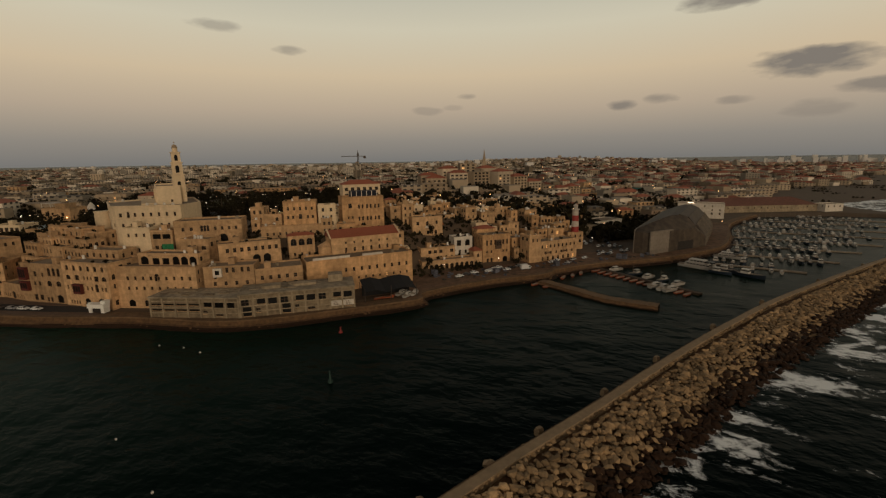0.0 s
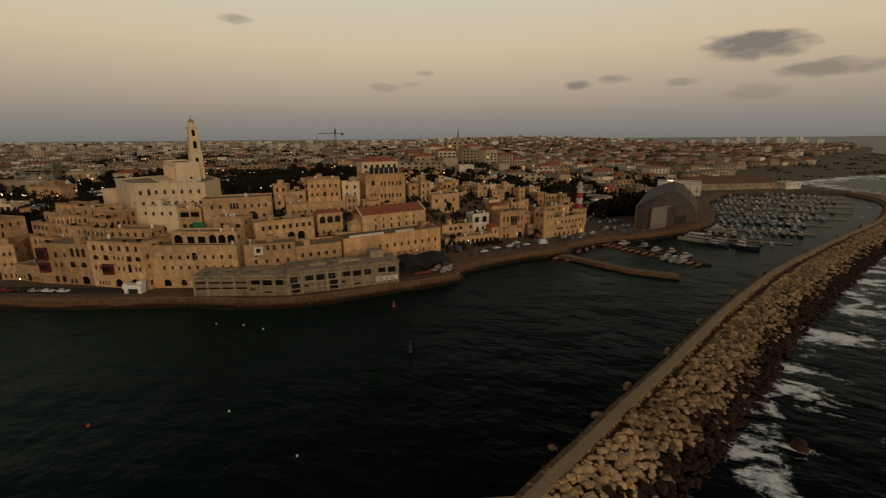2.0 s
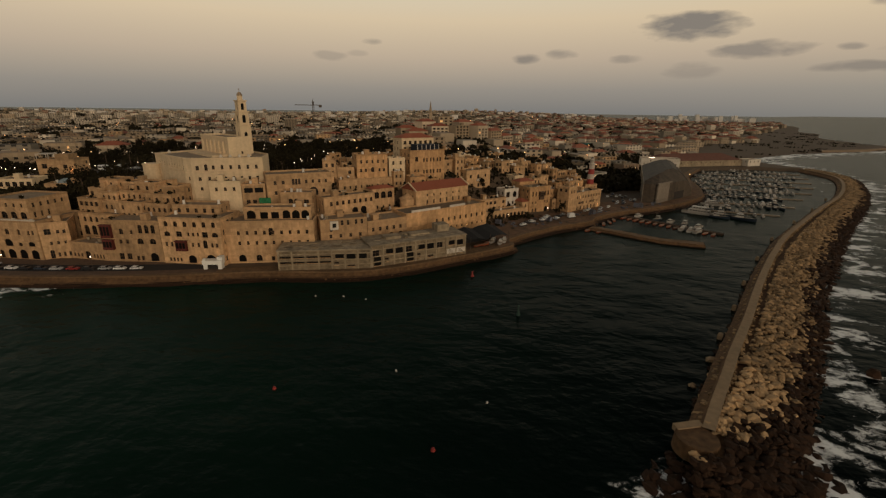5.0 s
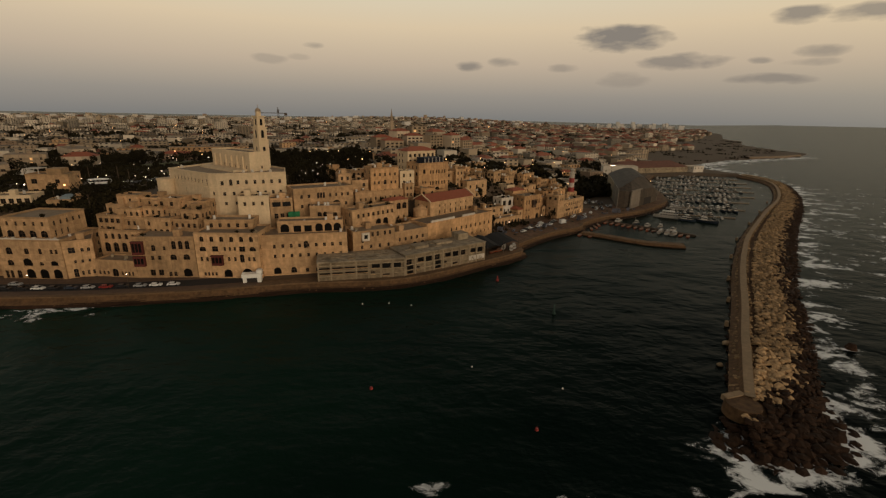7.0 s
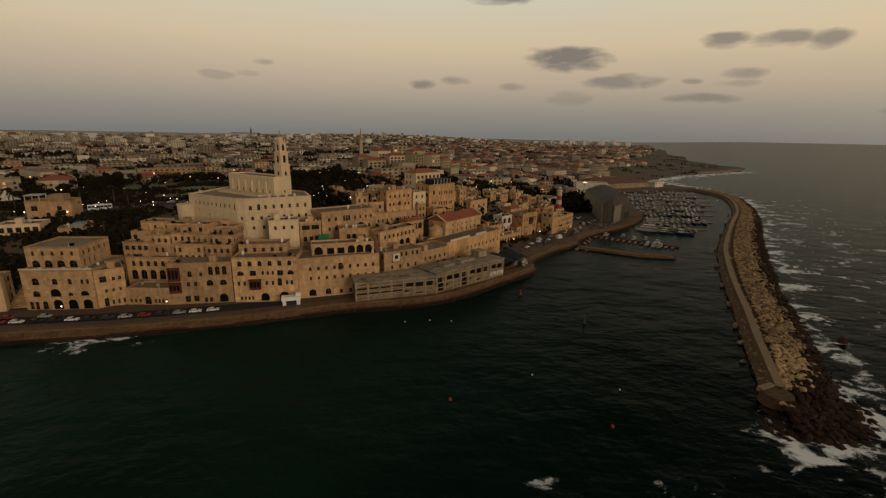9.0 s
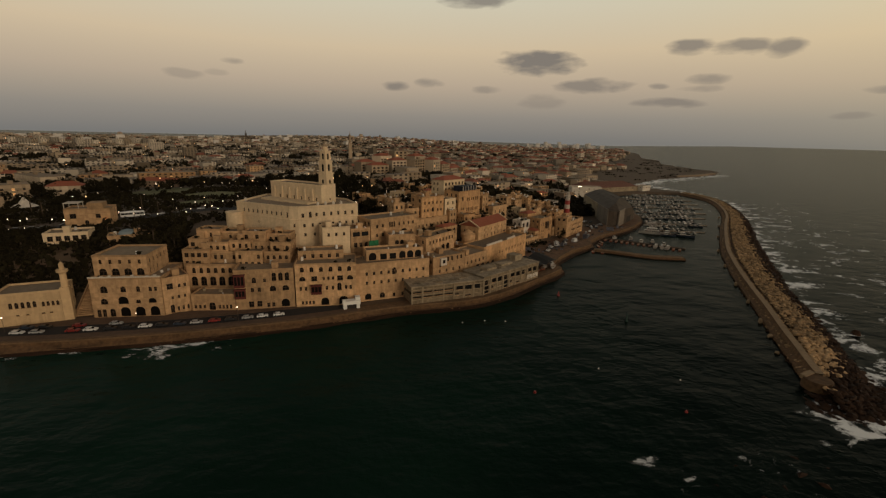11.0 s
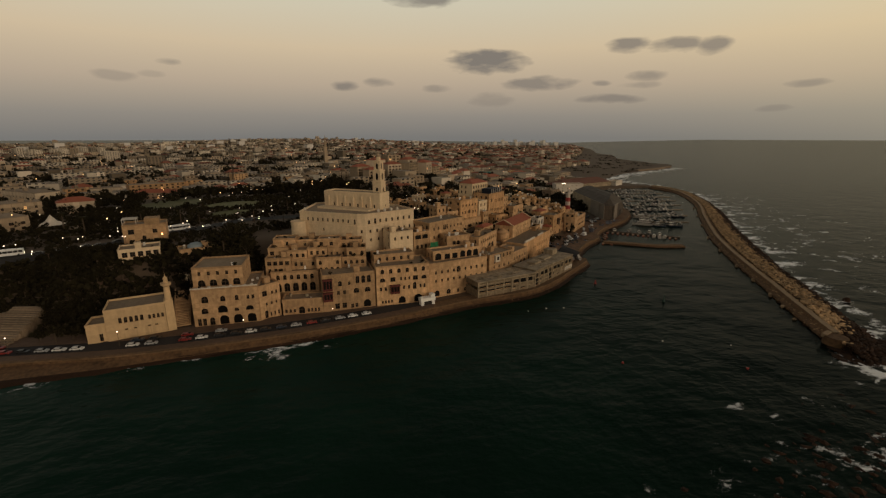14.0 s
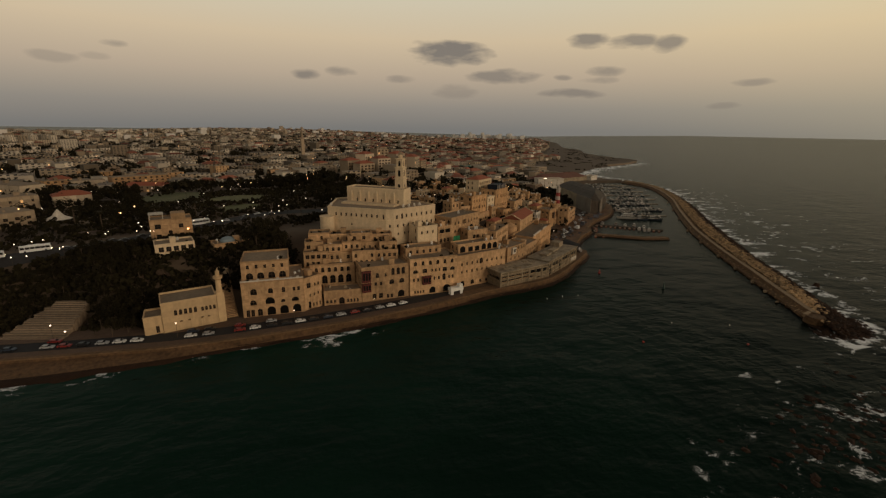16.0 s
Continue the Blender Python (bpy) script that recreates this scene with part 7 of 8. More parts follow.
def bus(x, y, turn):
    b = thing("bus", Matrix.Translation((x, y, height(x, y) + 0.5)) @ Matrix.Rotation(turn, 4, "Z"), "long white coach with dark windows on the hill road", "bus", "coaches on the hill road")
    bm = bmesh.new()
    box(bm, -6, 6, -1.25, 1.25, 0.35, 3.3, 0, 0.02)
    box(bm, -3, 2, -0.9, 0.9, 3.3, 3.55)
    part("body", bm, CAR_PAINT[0], b)
    for k in range(6):
        bm = bmesh.new()
        box(bm, -5.7 + k * 1.9, -4.0 + k * 1.9, -1.28, 1.28, 1.6, 2.7)
        part("window", bm, M_GLASS, b)
    for wx in (-4, 3.8):
        for wy in (-1.15, 1.15):
            w = part("wheel", WHEEL, None, b)
            w.matrix_local = Matrix.Translation((wx, wy, 0.5)) @ Matrix.Scale(1.5, 4)
    for wy in (-0.9, 0.9):
        part("headlight", HEADLIGHT, None, b).matrix_local = Matrix.Translation((3.8, wy, 0.4))


bus(-313, 294.5, radians(6))
bus(-238, 307, radians(14))
bus(-330, 292, radians(8))

# white kiosk on the quay
M_BRIGHT = material("fresh_white_paint", (0.80, 0.77, 0.70), 0.6, 0.12, 1.2, 0.3, 0)
ki = thing("kiosk", Matrix.Translation((-145.6, 171.0, 3.8)) @ Matrix.Rotation(radians(-6), 4, "Z") @ Matrix.Scale(0.8, 4), "small white kiosk with a flat canopy on the quay", "kiosk")
for x0, x1, y0, y1, z0, z1, nm in ((0, 9.5, 0, 4, 2.6, 4.6, "fascia"), (0.4, 2.2, 0.3, 3.8, 0, 2.6, "pier"), (7.4, 9.2, 0.3, 3.8, 0, 2.6, "pier"), (7.0, 9.6, 1.0, 4.2, 4.6, 6.2, "roof_box"), (0.2, 1.6, 0.6, 2.2, 4.6, 5.3, "roof_box")):
    bm = bmesh.new()
    box(bm, x0, x1, y0, y1, z0, z1)
    part(nm, bm, M_BRIGHT, ki)
# solid dark block takes the place of shade under the fascia
bm = bmesh.new()
box(bm, 2.2, 7.4, 0.9, 3.7, 0, 2.6)
part("counter", bm, M_DARKIN, ki, "dark block painted as the shade inside the open counter")
# builders' netting and a tower crane far behind
bm = bmesh.new()
g = [[bm.verts.new((-126.5 + i * 1.0, 194.6 + 0.25 * math.sin(i * 2 + j), 21.5 + j * 1.3)) for i in range(6)] for j in range(6)]
for r, q in zip(g, g[1:]):
    for k in range(5):
        bm.faces.new((r[k], r[k + 1], q[k + 1], q[k]))
M_NET = material("green_netting", (0.02, 0.15, 0.06), 0.8, 0.25, 1.5, 0.3, 0)
tagged(new("scaffold_netting", mesh_of("scaffold_netting", bm, M_NET)), "bright green builders' netting on a house front", "netting")
cr = thing("tower_crane", Matrix.Translation((-150.5, 752, 6)), "tall thin tower crane above the city", "crane")
bm = bmesh.new()
for a, b in ((-1, -1), (1, -1), (1, 1), (-1, 1)):
    box(bm, a - 0.25, a + 0.25, b - 0.25, b + 0.25, 0, 72)
for k in range(24):
    box(bm, -1, 1, -1.1, -0.8, k * 3, k * 3 + 0.4)
part("mast", bm, M_METAL, cr)
bm = bmesh.new()
box(bm, -28, 13, -0.4, 0.4, 66, 67.0)
box(bm, 9, 13, -1.2, 1.2, 63, 66)
part("jib", bm, M_METAL, cr)
bm = bmesh.new()
box(bm, -1, 1, -1, 1, 67, 76, 0, 0.8)
part("apex", bm, M_METAL, cr)
# church spire far off
sp = thing("church_spire", Matrix.Translation((79, 1015, 20)), "pointed spire of a distant church", "church")
bm = bmesh.new()
box(bm, -3.4, 3.4, -3.4, 3.4, 0, 42)
part("spire_tower", bm, M_WALL2, sp)
bm = bmesh.new()
tube(bm, 0, 0, 42, 67, 3.6, 0.2, 8)
part("spire_roof", bm, M_ROOF, sp)


def rock_shape(seed):
    q = random.Random(seed)
    bm = bmesh.new()
    bmesh.ops.create_icosphere(bm, subdivisions=1, radius=1.0)
    for v in bm.verts:
        v.co *= q.uniform(0.6, 1.2)
        v.co.z *= 0.72
        v.co.x *= 1.15
    return bm


# roof clutter of the old town
def roof_things():
    q = random.Random(77)
    tanks = 0
    for ob in list(scene.objects):
        if ob.parent or ob.get("category") not in ("house", "building") or "old town" not in ob.get("group", "") + " old town" * ("seafront" in ob.get("group", "")):
            continue
        wall = [c for c in ob.children if c.name.startswith("wall")]
        roofs = [c for c in ob.children if c.name.startswith("roof")]
        if not wall or not roofs or len(roofs[0].data.vertices) != 8:
            continue
        xs = [v.co.x for v in roofs[0].data.vertices]
        ys = [v.co.y for v in roofs[0].data.vertices]
        z = max(v.co.z for v in roofs[0].data.vertices)
        for _ in range(q.choice((1, 2, 2, 3))):
            x, y = q.uniform(min(xs) + 1.4, max(xs) - 1.4), q.uniform(min(ys) + 1.4, max(ys) - 1.4)
            m = ob.matrix_world @ Matrix.Translation((x, y, z)) @ Matrix.Rotation(q.uniform(0, 3), 4, "Z")
            if q.random() < 0.6:
                t = new("water_tank", TANK)
                tagged(t, "white cylindrical water tank on a flat roof", "water tank", "roof water tanks")
            else:
                t = new("air_conditioner", AIRCON)
                tagged(t, "grey air conditioning box on a flat roof", "air conditioner", "roof air conditioners")
            t.matrix_world = m
            tanks += 1
    return tanks


bm = bmesh.new()
tube(bm, 0, 0, 0.35, 1.7, 0.55, 0.55, 10)
box(bm, -0.5, 0.5, -0.5, 0.5, 0, 0.35)
TANK = mesh_of("water_tank", bm, M_BOATW)
bm = bmesh.new()
box(bm, -0.7, 0.7, -0.45, 0.45, 0.0, 1.1)
box(bm, -0.75, 0.75, -0.5, 0.5, 1.1, 1.2)
AIRCON = mesh_of("air_conditioner", bm, M_CONC)
bpy.context.view_layer.update()
roof_things()
bm = bmesh.new()
for k in range(3):
    a, b = 0.55 - k * 0.2, 0.35 - k * 0.2
    tube(bm, 0, 0, k * 0.09, (k + 1) * 0.09, max(0.05, b), a if k == 0 else max(0.05, b + 0.2), 10, cap=False)
tube(bm, 0, 0, -0.6, 0.05, 0.05, 0.05, 6)
for v in bm.verts:
    v.co = Matrix.Rotation(radians(50), 3, "X") @ v.co if v.co.z > 0.01 else v.co
DISH = mesh_of("satellite_dish", bm, M_BOATW)
PLANTS = [leaf_mesh("roof_shrub", *crown_mesh(90 + k, 0.9, 1.5, 60, leaf=0.3), M_LEAF) for k in range(3)]


def terrace_things():
    q = random.Random(78)
    for ob in list(scene.objects):
        if ob.parent or ob.get("group") not in ("old town houses", "seafront buildings", "hillside terraces"):
            continue
        roofs = [c for c in ob.children if c.name.startswith("roof")]
        if not roofs or len(roofs[0].data.vertices) != 8:
            continue
        xs = [v.co.x for v in roofs[0].data.vertices]
        ys = [v.co.y for v in roofs[0].data.vertices]
        z = max(v.co.z for v in roofs[0].data.vertices)
        for _ in range(q.choice((0, 1, 1, 2))):
            x, y = q.uniform(min(xs) + 0.6, max(xs) - 0.6), q.uniform(min(ys) + 0.5, min(ys) + 2.0)
            m = ob.matrix_world @ Matrix.Translation((x, y, z)) @ Matrix.Rotation(q.uniform(0, 6), 4, "Z") @ Matrix.Scale(q.uniform(0.7, 1.3), 4)
            if q.random() < 0.65:
                t = tagged(new("roof_shrub", q.choice(PLANTS)), "dark green shrub growing on a roof terrace", "shrub", "roof shrubs")
            else:
                t = tagged(new("satellite_dish", DISH), "pale satellite dish on a flat roof", "satellite dish", "roof dishes")
                m = m @ Matrix.Translation((0, 0, 0.6))
            t.matrix_world = m


terrace_things()
# box van on the harbour quay
van = thing("van", Matrix.Translation((44, 236, 3.95)) @ Matrix.Rotation(radians(20), 4, "Z"), "white box van parked on the harbour quay", "van")
bm = bmesh.new()
box(bm, -2.6, 1.4, -1.05, 1.05, 0.7, 3.2)
part("cargo_box", bm, CAR_PAINT[0], van)
bm = bmesh.new()
box(bm, 1.45, 2.9, -0.95, 0.95, 0.5, 2.3, 0, 0.06)
cab = part("cab", bm, CAR_PAINT[0], van)
bm = bmesh.new()
box(bm, 1.9, 2.88, -0.97, 0.97, 1.4, 2.05, 0, 0.03)
part("cab_window", bm, M_GLASS, cab)
for wx in (-1.7, 2.1):
    for wy in (-0.9, 0.9):
        part("wheel", WHEEL, None, van).matrix_local = Matrix.Translation((wx, wy, 0.36)) @ Matrix.Scale(1.12, 4)
# gear on the fishing quay
M_CRATE = material("plastic_crate", (0.10, 0.10, 0.12), 0.6, 0.3, 1, 0.3, 0, each=0.9)
M_NETS = material("piled_net", (0.035, 0.04, 0.03), 0.95, 0.5, 2, 0.4, 0.5, each=0.6, tint=(0.05, 0.025, 0.015))


def crate_stack(q):
    c = thing("crate_stack", Matrix.Identity(4), "stack of worn fish crates on the quay", "crates", "crate stacks")
    for k in range(q.choice((1, 2, 3))):
        bm = bmesh.new()
        w, d = 0.75, 0.5
        for x0, x1, y0, y1, z0, z1 in ((-w, w, -d, d, 0, 0.08), (-w, w, -d, -d + 0.06, 0.08, 0.42), (-w, w, d - 0.06, d, 0.08, 0.42), (-w, -w + 0.06, -d + 0.06, d - 0.06, 0.08, 0.42), (w - 0.06, w, -d + 0.06, d - 0.06, 0.08, 0.42)):
            box(bm, x0, x1, y0, y1, z0 + k * 0.44, z1 + k * 0.44)
        part("crate", bm, M_CRATE, c)
    return c


q = random.Random(61)
STACKS = [crate_stack(q) for _ in range(4)]
HEAPS = []
for k in range(3):
    b = rock_shape(340 + k)
    for v in b.verts:
        v.co.z = max(-0.05, v.co.z * 0.5)
    HEAPS.append(mesh_of("fishing_net", b, M_NETS))
made = 0
for _ in range(400):
    a = q.choice(((92, 252), (104, 258), (116, 262), (128, 262), (140, 268), (152, 280), (70, 246), (60, 242), (20, 230), (30, 234), (0, 222)))
    x, y = a[0] + q.gauss(0, 5), a[1] + q.gauss(0, 4)
    if not is_free(x, y, 1.5) or coast_distance(x, y) < 3.5 or not on_land(x, y):
        continue
    m = Matrix.Translation((x, y, 3.86)) @ Matrix.Rotation(q.uniform(0, 6.28), 4, "Z") @ Matrix.Scale(q.uniform(0.9, 1.6), 4)
    if made < 4:
        STACKS[made].matrix_basis = m
    elif q.random() < 0.5:
        copy_thing(STACKS[made % 4], m)
    else:
        ob = tagged(new("fishing_net", HEAPS[made % 3]), "dark piled fishing net on the quay", "net", "fishing nets")
        ob.matrix_world = m
    TAKEN.append((x, y, 0.8))
    made += 1
    if made >= 70:
        break
for _ in range(200):
    x, y = q.uniform(96, 118), q.uniform(268, 330)
    if is_free(x, y, 2.2) and made < 92:
        car(x, y, max(3.98, ground_z(x, y) + 0.1), radians(57 + q.uniform(-8, 8)), q.choice((0, 1, 2, 4, 1)), group="cars by the boat hall", where="parked by the boat hall")
        TAKEN.append((x, y, 1.8))
        made += 1
# building wrapped in teal sheeting far inland
M_TEAL = material("teal_sheeting", (0.05, 0.20, 0.19), 0.7, 0.3, 0.5, 0.1, 0)
teal = thing("wrapped_building", Matrix.Translation((299, 703, height(299, 703) - 1)) @ Matrix.Rotation(radians(12), 4, "Z"), "building site wrapped in teal sheeting", "building")
bm = bmesh.new()
box(bm, -9, 9, -7, 7, 0, 10)
part("sheeting", bm, M_TEAL, teal)
bm = bmesh.new()
box(bm, -9.3, 9.3, -7.3, 7.3, 10, 10.5)
part("roof", bm, M_CONC, teal)

# ---- breakwater rocks ----
core = bpy.data.objects["breakwater_core"]


ROCKS, ROCKDATA = {}, []
for k in range(7):
    b = rock_shape(300 + k)
    b.verts.ensure_lookup_table()
    ROCKDATA.append(([tuple(v.co) for v in b.verts], [tuple(v.index for v in f.verts) for f in b.faces]))
    for wet in (0, 1):
        ROCKS[k, wet] = mesh_of("rock", b.copy(), M_WET if wet else M_ROCK)
    b.free()
rng = random.Random(9)
joined = {0: ([], []), 1: ([], []), 2: ([], [])}
singles = 0
cells = []
for i in range(430):
    t = (i + 0.5) / 430
    for k in range(22):
        cells.append((t + rng.uniform(-0.0012, 0.0012), 0.27 + 0.79 * (k + rng.random()) / 22))
for t, s_ in cells:
    t = min(1, max(0, t))
    x, y = bw_point(t, s_)
    if math.dist((x, y), (-17.5, 53)) < 5.2:
        continue
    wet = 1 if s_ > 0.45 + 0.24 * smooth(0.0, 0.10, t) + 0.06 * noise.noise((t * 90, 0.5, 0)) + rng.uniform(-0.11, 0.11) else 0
    r = rng.choice((0.55, 0.7, 0.8, 0.95, 1.2)) * rng.uniform(0.85, 1.15) * (1.15 if wet else 1.0)
    z = bw_height(s_) - 0.45 + rng.uniform(-0.2, 0.45)
    k = rng.randrange(7)
    rot = Euler((rng.uniform(-0.5, 0.5), rng.uniform(-0.5, 0.5), rng.uniform(0, 6.28))).to_matrix().to_4x4()
    m = Matrix.Translation((x, y, z)) @ rot @ Matrix.Scale(r, 4)
    if t < 0.07 and not wet and singles < 300:
        ob = new("rock", ROCKS[k, wet])
        ob.parent = core
        ob.matrix_local = m
        singles += 1
    else:
        verts, faces = joined[wet]
        n = len(verts)
        verts += [tuple(m @ Vector(v)) for v in ROCKDATA[k][0]]
        faces += [tuple(n + a for a in f) for f in ROCKDATA[k][1]]
# rubble along the harbour side of the walk
side = [Vector(p) for p in dense(BW_IN, 1.6)]
for p, r in zip(side, side[1:]):
    n = Vector((r.y - p.y, p.x - r.x)).normalized()
    for k in range(4):
        o = rng.uniform(-0.9, 2.1) if k < 3 else rng.uniform(4.7, 5.8)
        wet = 1 if o < -0.1 else 0
        m = Matrix.Translation((p.x + n.x * o, p.y + n.y * o, (0.5 + 0.8 * o if k < 3 else 3.3) + rng.uniform(-0.2, 0.2))) @ Matrix.Rotation(rng.uniform(0, 6.28), 4, "Z") @ Matrix.Scale(rng.uniform(0.4, 0.85), 4)
        verts, faces = joined[wet]
        j, c = rng.randrange(7), len(verts)
        verts += [tuple(m @ Vector(v)) for v in ROCKDATA[j][0]]
        faces += [tuple(c + q for q in f) for f in ROCKDATA[j][1]]
# fallen stones at the foot of the quay
foot_line = [Vector(p) for p in dense(QUAY, 1.5)]
for p, r in zip(foot_line, foot_line[1:]):
    n = Vector((r.y - p.y, p.x - r.x)).normalized()
    for k in range(3):
        o = rng.uniform(0.3, 3.2) * (0.6 + 0.8 * abs(noise.noise((p.x * 0.05, p.y * 0.05, 2))))
        wet = 1 if o > 1.3 else 0
        m = Matrix.Translation((p.x + n.x * o, p.y + n.y * o, 1.2 - 0.7 * o + rng.uniform(-0.3, 0.3))) @ Matrix.Rotation(rng.uniform(0, 6.28), 4, "Z") @ Matrix.Scale(rng.uniform(0.4, 1.1), 4)
        verts, faces = joined[1 if wet else 2]
        j, c = rng.randrange(7), len(verts)
        verts += [tuple(m @ Vector(v)) for v in ROCKDATA[j][0]]
        faces += [tuple(c + q for q in f) for f in ROCKDATA[j][1]]
# the spill of dark rock beyond the head, and the reef north of it
for _ in range(420):
    a, d = rng.uniform(0, 6.28), rng.random() ** 0.7
    x, y = -14 + 19 * d * math.cos(a), 44 + 11 * d * math.sin(a)
    z, r = 1.6 * (1 - d) - 0.5 + rng.uniform(-0.4, 0.4), rng.uniform(0.8, 1.7)
    if math.dist((x, y), (-17.5, 53)) < 5.5:
        continue
    verts, faces = joined[1]
    m = Matrix.Translation((x, y, z)) @ Matrix.Rotation(rng.uniform(0, 6.28), 4, "Z") @ Matrix.Scale(r, 4)
    k, n = rng.randrange(7), len(verts)
    verts += [tuple(m @ Vector(v)) for v in ROCKDATA[k][0]]
    faces += [tuple(n + q for q in f) for f in ROCKDATA[k][1]]
for _ in range(240):
    x, y = -108 + rng.gauss(0, 20), 24 + rng.gauss(0, 8)
    m = Matrix.Translation((x, y, -0.45 + rng.uniform(-0.3, 0.2))) @ Matrix.Rotation(rng.uniform(0, 6.28), 4, "Z") @ Matrix.Scale(rng.uniform(0.6, 1.7), 4)
    verts, faces = joined[1]
    k, n = rng.randrange(7), len(verts)
    verts += [tuple(m @ Vector(v)) for v in ROCKDATA[k][0]]
    faces += [tuple(n + q for q in f) for f in ROCKDATA[k][1]]
for wet, (verts, faces) in joined.items():
    me = bpy.data.meshes.new("rubble")
    me.from_pydata(verts, [], faces)
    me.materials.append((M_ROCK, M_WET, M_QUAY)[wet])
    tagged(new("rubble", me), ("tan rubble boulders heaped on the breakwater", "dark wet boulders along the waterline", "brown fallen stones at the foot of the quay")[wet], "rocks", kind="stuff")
# round head of the walk and mooring blocks along it
bm = bmesh.new()
tube(bm, -17.5, 53.0, -1.5, 3.0, 4.4, 4.1, 24)
tube(bm, -17.5, 53.0, 3.0, 3.4, 4.1, 4.0, 24)
tagged(new("breakwater_head", mesh_of("breakwater_head", bm, M_QUAY)), "round weathered concrete head of the breakwater", "breakwater", kind="structure")
bm = bmesh.new()
box(bm, -20.0, -14.0, 55.4, 57.2, 2.4, 3.75)
tagged(new("landing_slab", mesh_of("landing_slab", bm, M_WALK)), "worn concrete landing slab at the breakwater head", "slab")
for k, (x, y) in enumerate(((24, 93.5), (45, 111), (68, 131), (101, 158), (138, 186), (188, 218.5), (238, 250), (288, 282))):
    bm = bmesh.new()
    box(bm, -1.0, 1.0, -0.7, 0.7, -2.5, 1.4, 0, 0.08)
    box(bm, -0.8, 0.8, -0.55, 0.55, 1.4, 1.8, 0, 0.1)
    ob = new("mooring_block", mesh_of("mooring_block", bm, M_WALK))
    ob.matrix_world = Matrix.Translation((x, y, 0)) @ Matrix.Rotation(radians(38), 4, "Z")
    tagged(ob, "low concrete mooring block beside the breakwater", "mooring block", "mooring blocks")
for x, y, r in ((11.6, 82.6, 1.4), (-2.4, 72.7, 1.1)):
    b = rock_shape(int(320 + x))
    ob = new("boulder", mesh_of("boulder", b, M_WALK))
    ob.matrix_world = Matrix.Translation((x, y, 0.4)) @ Matrix.Scale(r, 4)
    tagged(ob, "pale fallen boulder in the water beside the breakwater", "rock", "fallen boulders")
bm = bmesh.new()
tube(bm, 49, 69, -1, 0.9, 2.0, 1.6, 10)
tube(bm, 49, 69, 0.9, 2.0, 1.6, 0.6, 10)
for v in bm.verts:
    v.co.x += 0.7 * noise.noise(v.co * 0.6)
    v.co.y += 0.7 * noise.noise(v.co * 0.6 + Vector((7, 1, 3)))
tagged(new("sea_stack", mesh_of("sea_stack", bm, M_WET)), "dark lone rock standing in the sea", "rock")


# ---- foam ----
def foam_material():
    m = bpy.data.materials.new("broken_foam")
    m.use_nodes = True
    N, L = m.node_tree.nodes, m.node_tree.links
    bs, out = N["Principled BSDF"], N["Material Output"]
    bs.inputs["Base Color"].default_value = (0.86, 0.86, 0.84, 1)
    bs.inputs["Roughness"].default_value = 0.9
    geo, at = N.new("ShaderNodeNewGeometry"), N.new("ShaderNodeAttribute")
    at.attribute_name = "foam_amount"
    mp = N.new("ShaderNodeMapping")
    mp.vector_type = "TEXTURE"
    mp.inputs["Scale"].default_value = (1.5, 1.0, 1.0)
    mp.inputs["Rotation"].default_value = (0, 0, radians(-21))
    L.new(geo.outputs["Position"], mp.inputs[0])
    vals = []
    for scale, det, dist in ((0.085, 4, 1.0), (0.45, 10, 0.7)):
        n = N.new("ShaderNodeTexNoise")
        n.inputs["Scale"].default_value, n.inputs["Detail"].default_value, n.inputs["Distortion"].default_value = scale, det, dist
        n.inputs["Roughness"].default_value = 0.5 if scale < 0.2 else 0.74
        L.new(mp.outputs[0], n.inputs["Vector"])
        vals.append(n.outputs["Fac"])

    def mn(op, x, y, z=None):
        q = N.new("ShaderNodeMath")
        q.operation = op
        for i, v in enumerate((x, y, z)):
            if isinstance(v, (int, float)):
                q.inputs[i].default_value = v
            elif v is not None:
                L.new(v, q.inputs[i])
        return q.outputs[0]

    # broken flecks inside broad clumps
    total = mn("MULTIPLY_ADD", at.outputs["Fac"], 0.42, mn("MULTIPLY_ADD", vals[0], 1.4, mn("MULTIPLY", vals[1], 0.9)))
    mr = N.new("ShaderNodeMapRange")
    mr.inputs["From Min"].default_value, mr.inputs["From Max"].default_value = 1.43, 1.60
    mr.inputs["To Max"].default_value = 0.9
    L.new(total, mr.inputs["Value"])
    tr, mix = N.new("ShaderNodeBsdfTransparent"), N.new("ShaderNodeMixShader")
    L.new(mr.outputs["Result"], mix.inputs["Fac"])
    L.new(tr.outputs[0], mix.inputs[1])
    L.new(bs.outputs[0], mix.inputs[2])
    L.new(mix.outputs[0], out.inputs["Surface"])
    return m


M_BROKEN = foam_material()


def foam_sheet(label, xs, ys, dens, step_keep=0.02):
    nx = len(xs)
    val = [dens(x, y) for y in ys for x in xs]
    verts = [(x, y, 0.06) for y in ys for x in xs]
    faces = []
    for j in range(len(ys) - 1):
        for i in range(nx - 1):
            f = (j * nx + i, j * nx + i + 1, (j + 1) * nx + i + 1, (j + 1) * nx + i)
            if max(val[k] for k in f) > step_keep:
                faces.append(f)
    me = bpy.data.meshes.new("foam")
    me.from_pydata(verts, [], faces)
    at = me.attributes.new("foam_amount", "FLOAT", "POINT")
    at.data.foreach_set("value", val)
    me.materials.append(M_BROKEN)
    ob = tagged(new("sea_foam", me), label, "sea foam", kind="stuff")
    ob.visible_shadow = False


def bump_line(line, wide):
    def f(x, y):
        return math.exp(-(coast_distance(x, y, line) / wide) ** 2)
    return f


near_bw = bump_line(BW_OUT, 10.0)


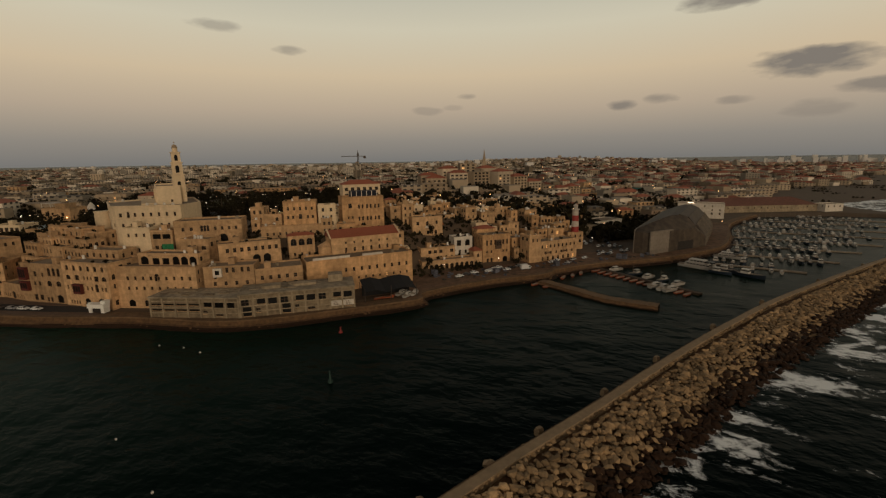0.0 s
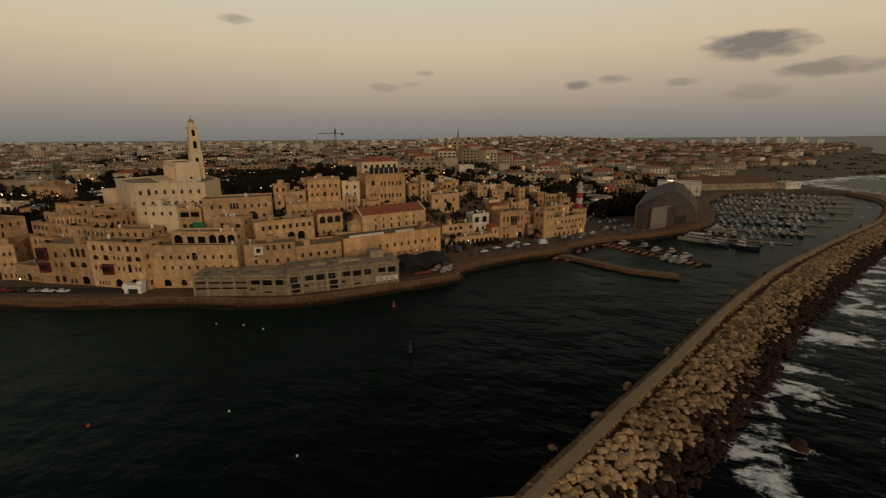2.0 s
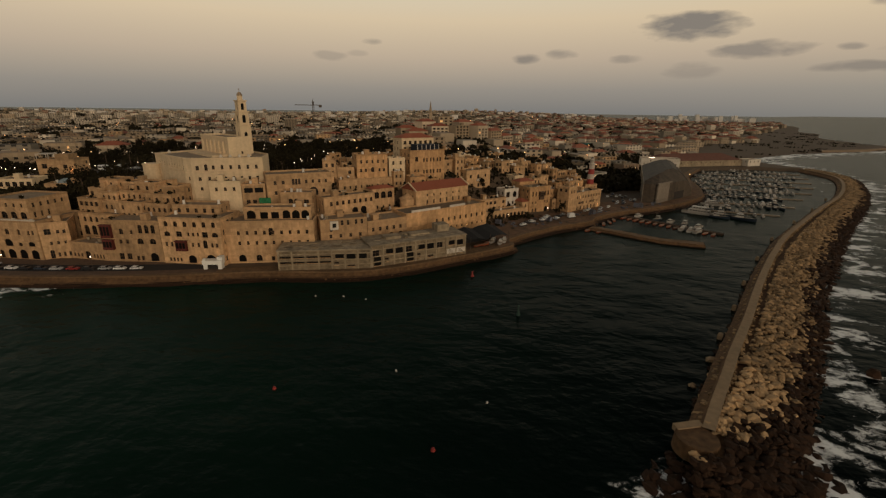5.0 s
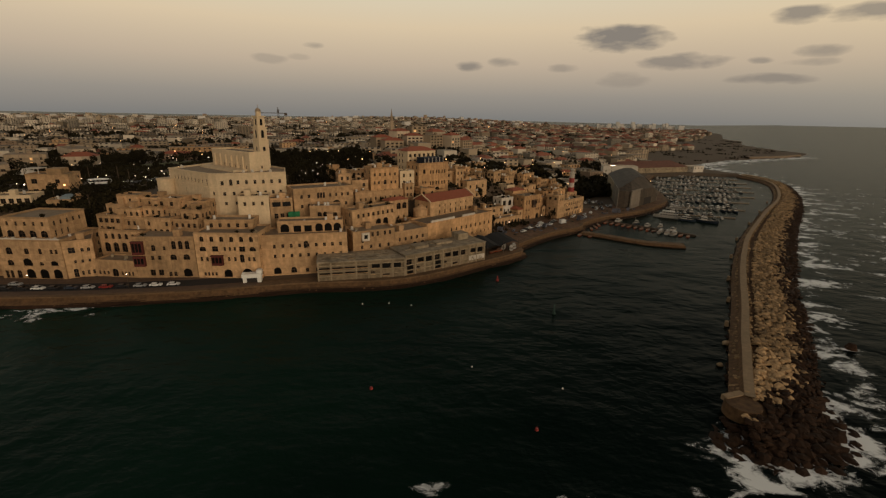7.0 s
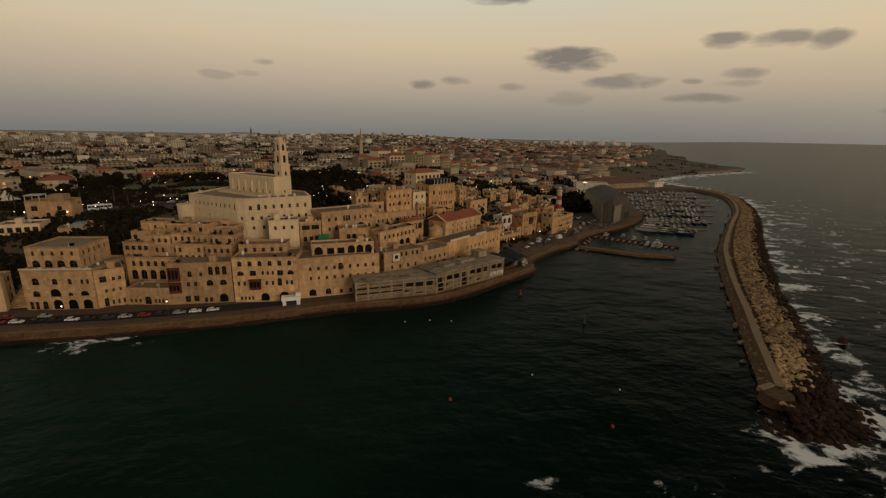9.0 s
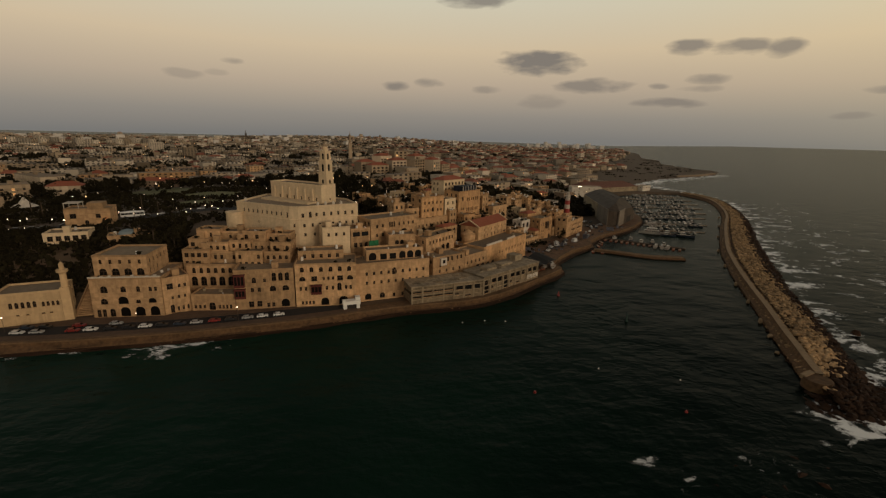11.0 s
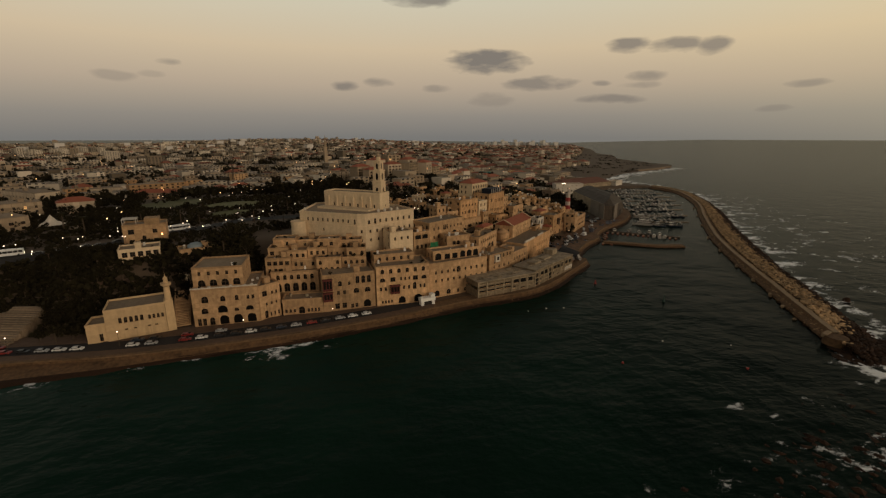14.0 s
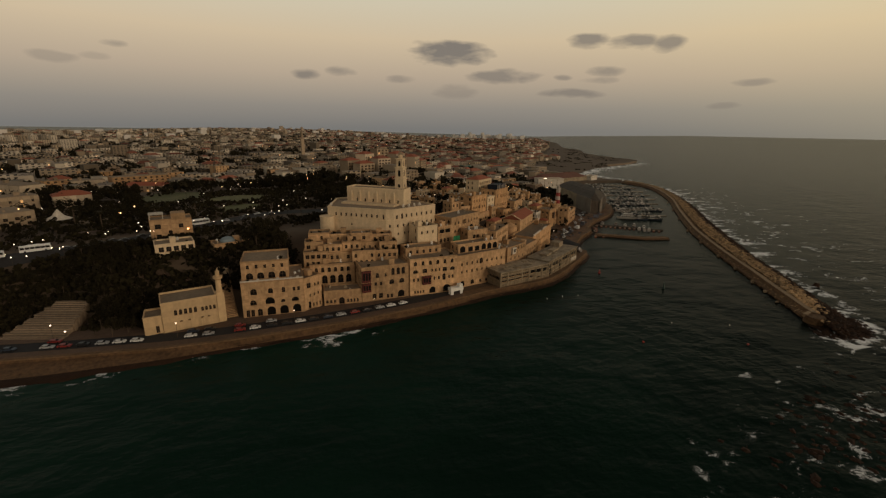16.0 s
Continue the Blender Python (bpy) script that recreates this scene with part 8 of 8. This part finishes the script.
def bw_density(x, y):
    d = near_bw(x, y)
    far = math.exp(-(coast_distance(x, y, [(60, 40), (150, 110), (300, 210), (430, 330)]) / 46) ** 2)
    ax = -14, 40
    spill = math.exp(-((x + 31) / 10) ** 2 - ((y - 46) / 9) ** 2)
    tip = math.exp(-((x - ax[0]) / 20) ** 2 - ((y - ax[1]) / 15) ** 2)
    return min(1.0, 0.57 * d + (0.28 + 0.10 * smooth(110, 260, x)) * far + 0.72 * tip + 0.6 * spill)


foam_sheet("white surf breaking along the breakwater", [-60 + 5 * i for i in range(112)], [-10 + 5 * i for i in range(96)], bw_density, 0.06)
foam_sheet("white surf over the reef", [-190 + 6 * i for i in range(28)], [-30 + 6 * i for i in range(18)], lambda x, y: 0.48 * math.exp(-((x + 108) / 42) ** 2 - ((y - 22) / 20) ** 2), 0.06)
shore = bump_line([(-330, 199), (-304, 191), (-270, 184), (-237, 176), (-205, 169), (-185, 167)], 5.0)
foam_sheet("thin white surf along the quay wall", [-350 + 3 * i for i in range(66)], [150 + 3 * i for i in range(22)], lambda x, y: 0.52 * shore(x, y) + 0.42 * math.exp(-((x + 212) / 12) ** 2 - ((y - 163) / 4.5) ** 2), 0.06)
beach = bump_line([(478, 450), (512, 575), (667, 644), (950, 700)], 26.0)
foam_sheet("white surf on the southern beach", [440 + 12 * i for i in range(46)], [380 + 12 * i for i in range(30)], lambda x, y: 1.0 * beach(x, y), 0.06)
# dark undergrowth on the slopes
def on_plaza(x, y):
    p = Matrix.Rotation(radians(34), 2) @ Vector((x + 312, y - 226.5))
    return (-14 < p.x < 13 and -3 < p.y < 23) or math.dist((x, y), (-257, 245)) < 4


rng = random.Random(14)
for spot in ((-257, 240, 13), (-255, 236, 17), (-254, 272, 11), (-233, 232, 9)):
    TAKEN.remove(spot)
verts, faces = [], []
for x0, x1, y0, y1, n in ((-345, -246, 210, 284, 2600), (-330, -60, 264, 470, 3600), (-246, -205, 222, 262, 500), (-104, 20, 204, 310, 900), (20, 60, 265, 330, 200)):
    for _ in range(n):
        px, py = rng.uniform(x0, x1), rng.uniform(y0, y1)
        if near_road(px, py) or on_lawn(px, py) or not is_free(px, py, -0.4) or coast_distance(px, py) < 22 or on_plaza(px, py):
            continue
        pz = height(px, py)
        for c in range(5):
            a = Vector((rng.gauss(0, 1), rng.gauss(0, 1), rng.gauss(0, 1))).normalized()
            b = a.cross(Vector((rng.gauss(0, 1), rng.gauss(0, 1), rng.gauss(0, 1)))).normalized()
            s = rng.uniform(0.7, 1.5)
            cpt = Vector((px + rng.gauss(0, 1.1), py + rng.gauss(0, 1.1), pz + rng.uniform(0.2, 1.8)))
            i = len(verts)
            verts += [tuple(cpt + a * s), tuple(cpt + b * s), tuple(cpt - a * s), tuple(cpt - b * s)]
            faces.append((i, i + 1, i + 2, i + 3))
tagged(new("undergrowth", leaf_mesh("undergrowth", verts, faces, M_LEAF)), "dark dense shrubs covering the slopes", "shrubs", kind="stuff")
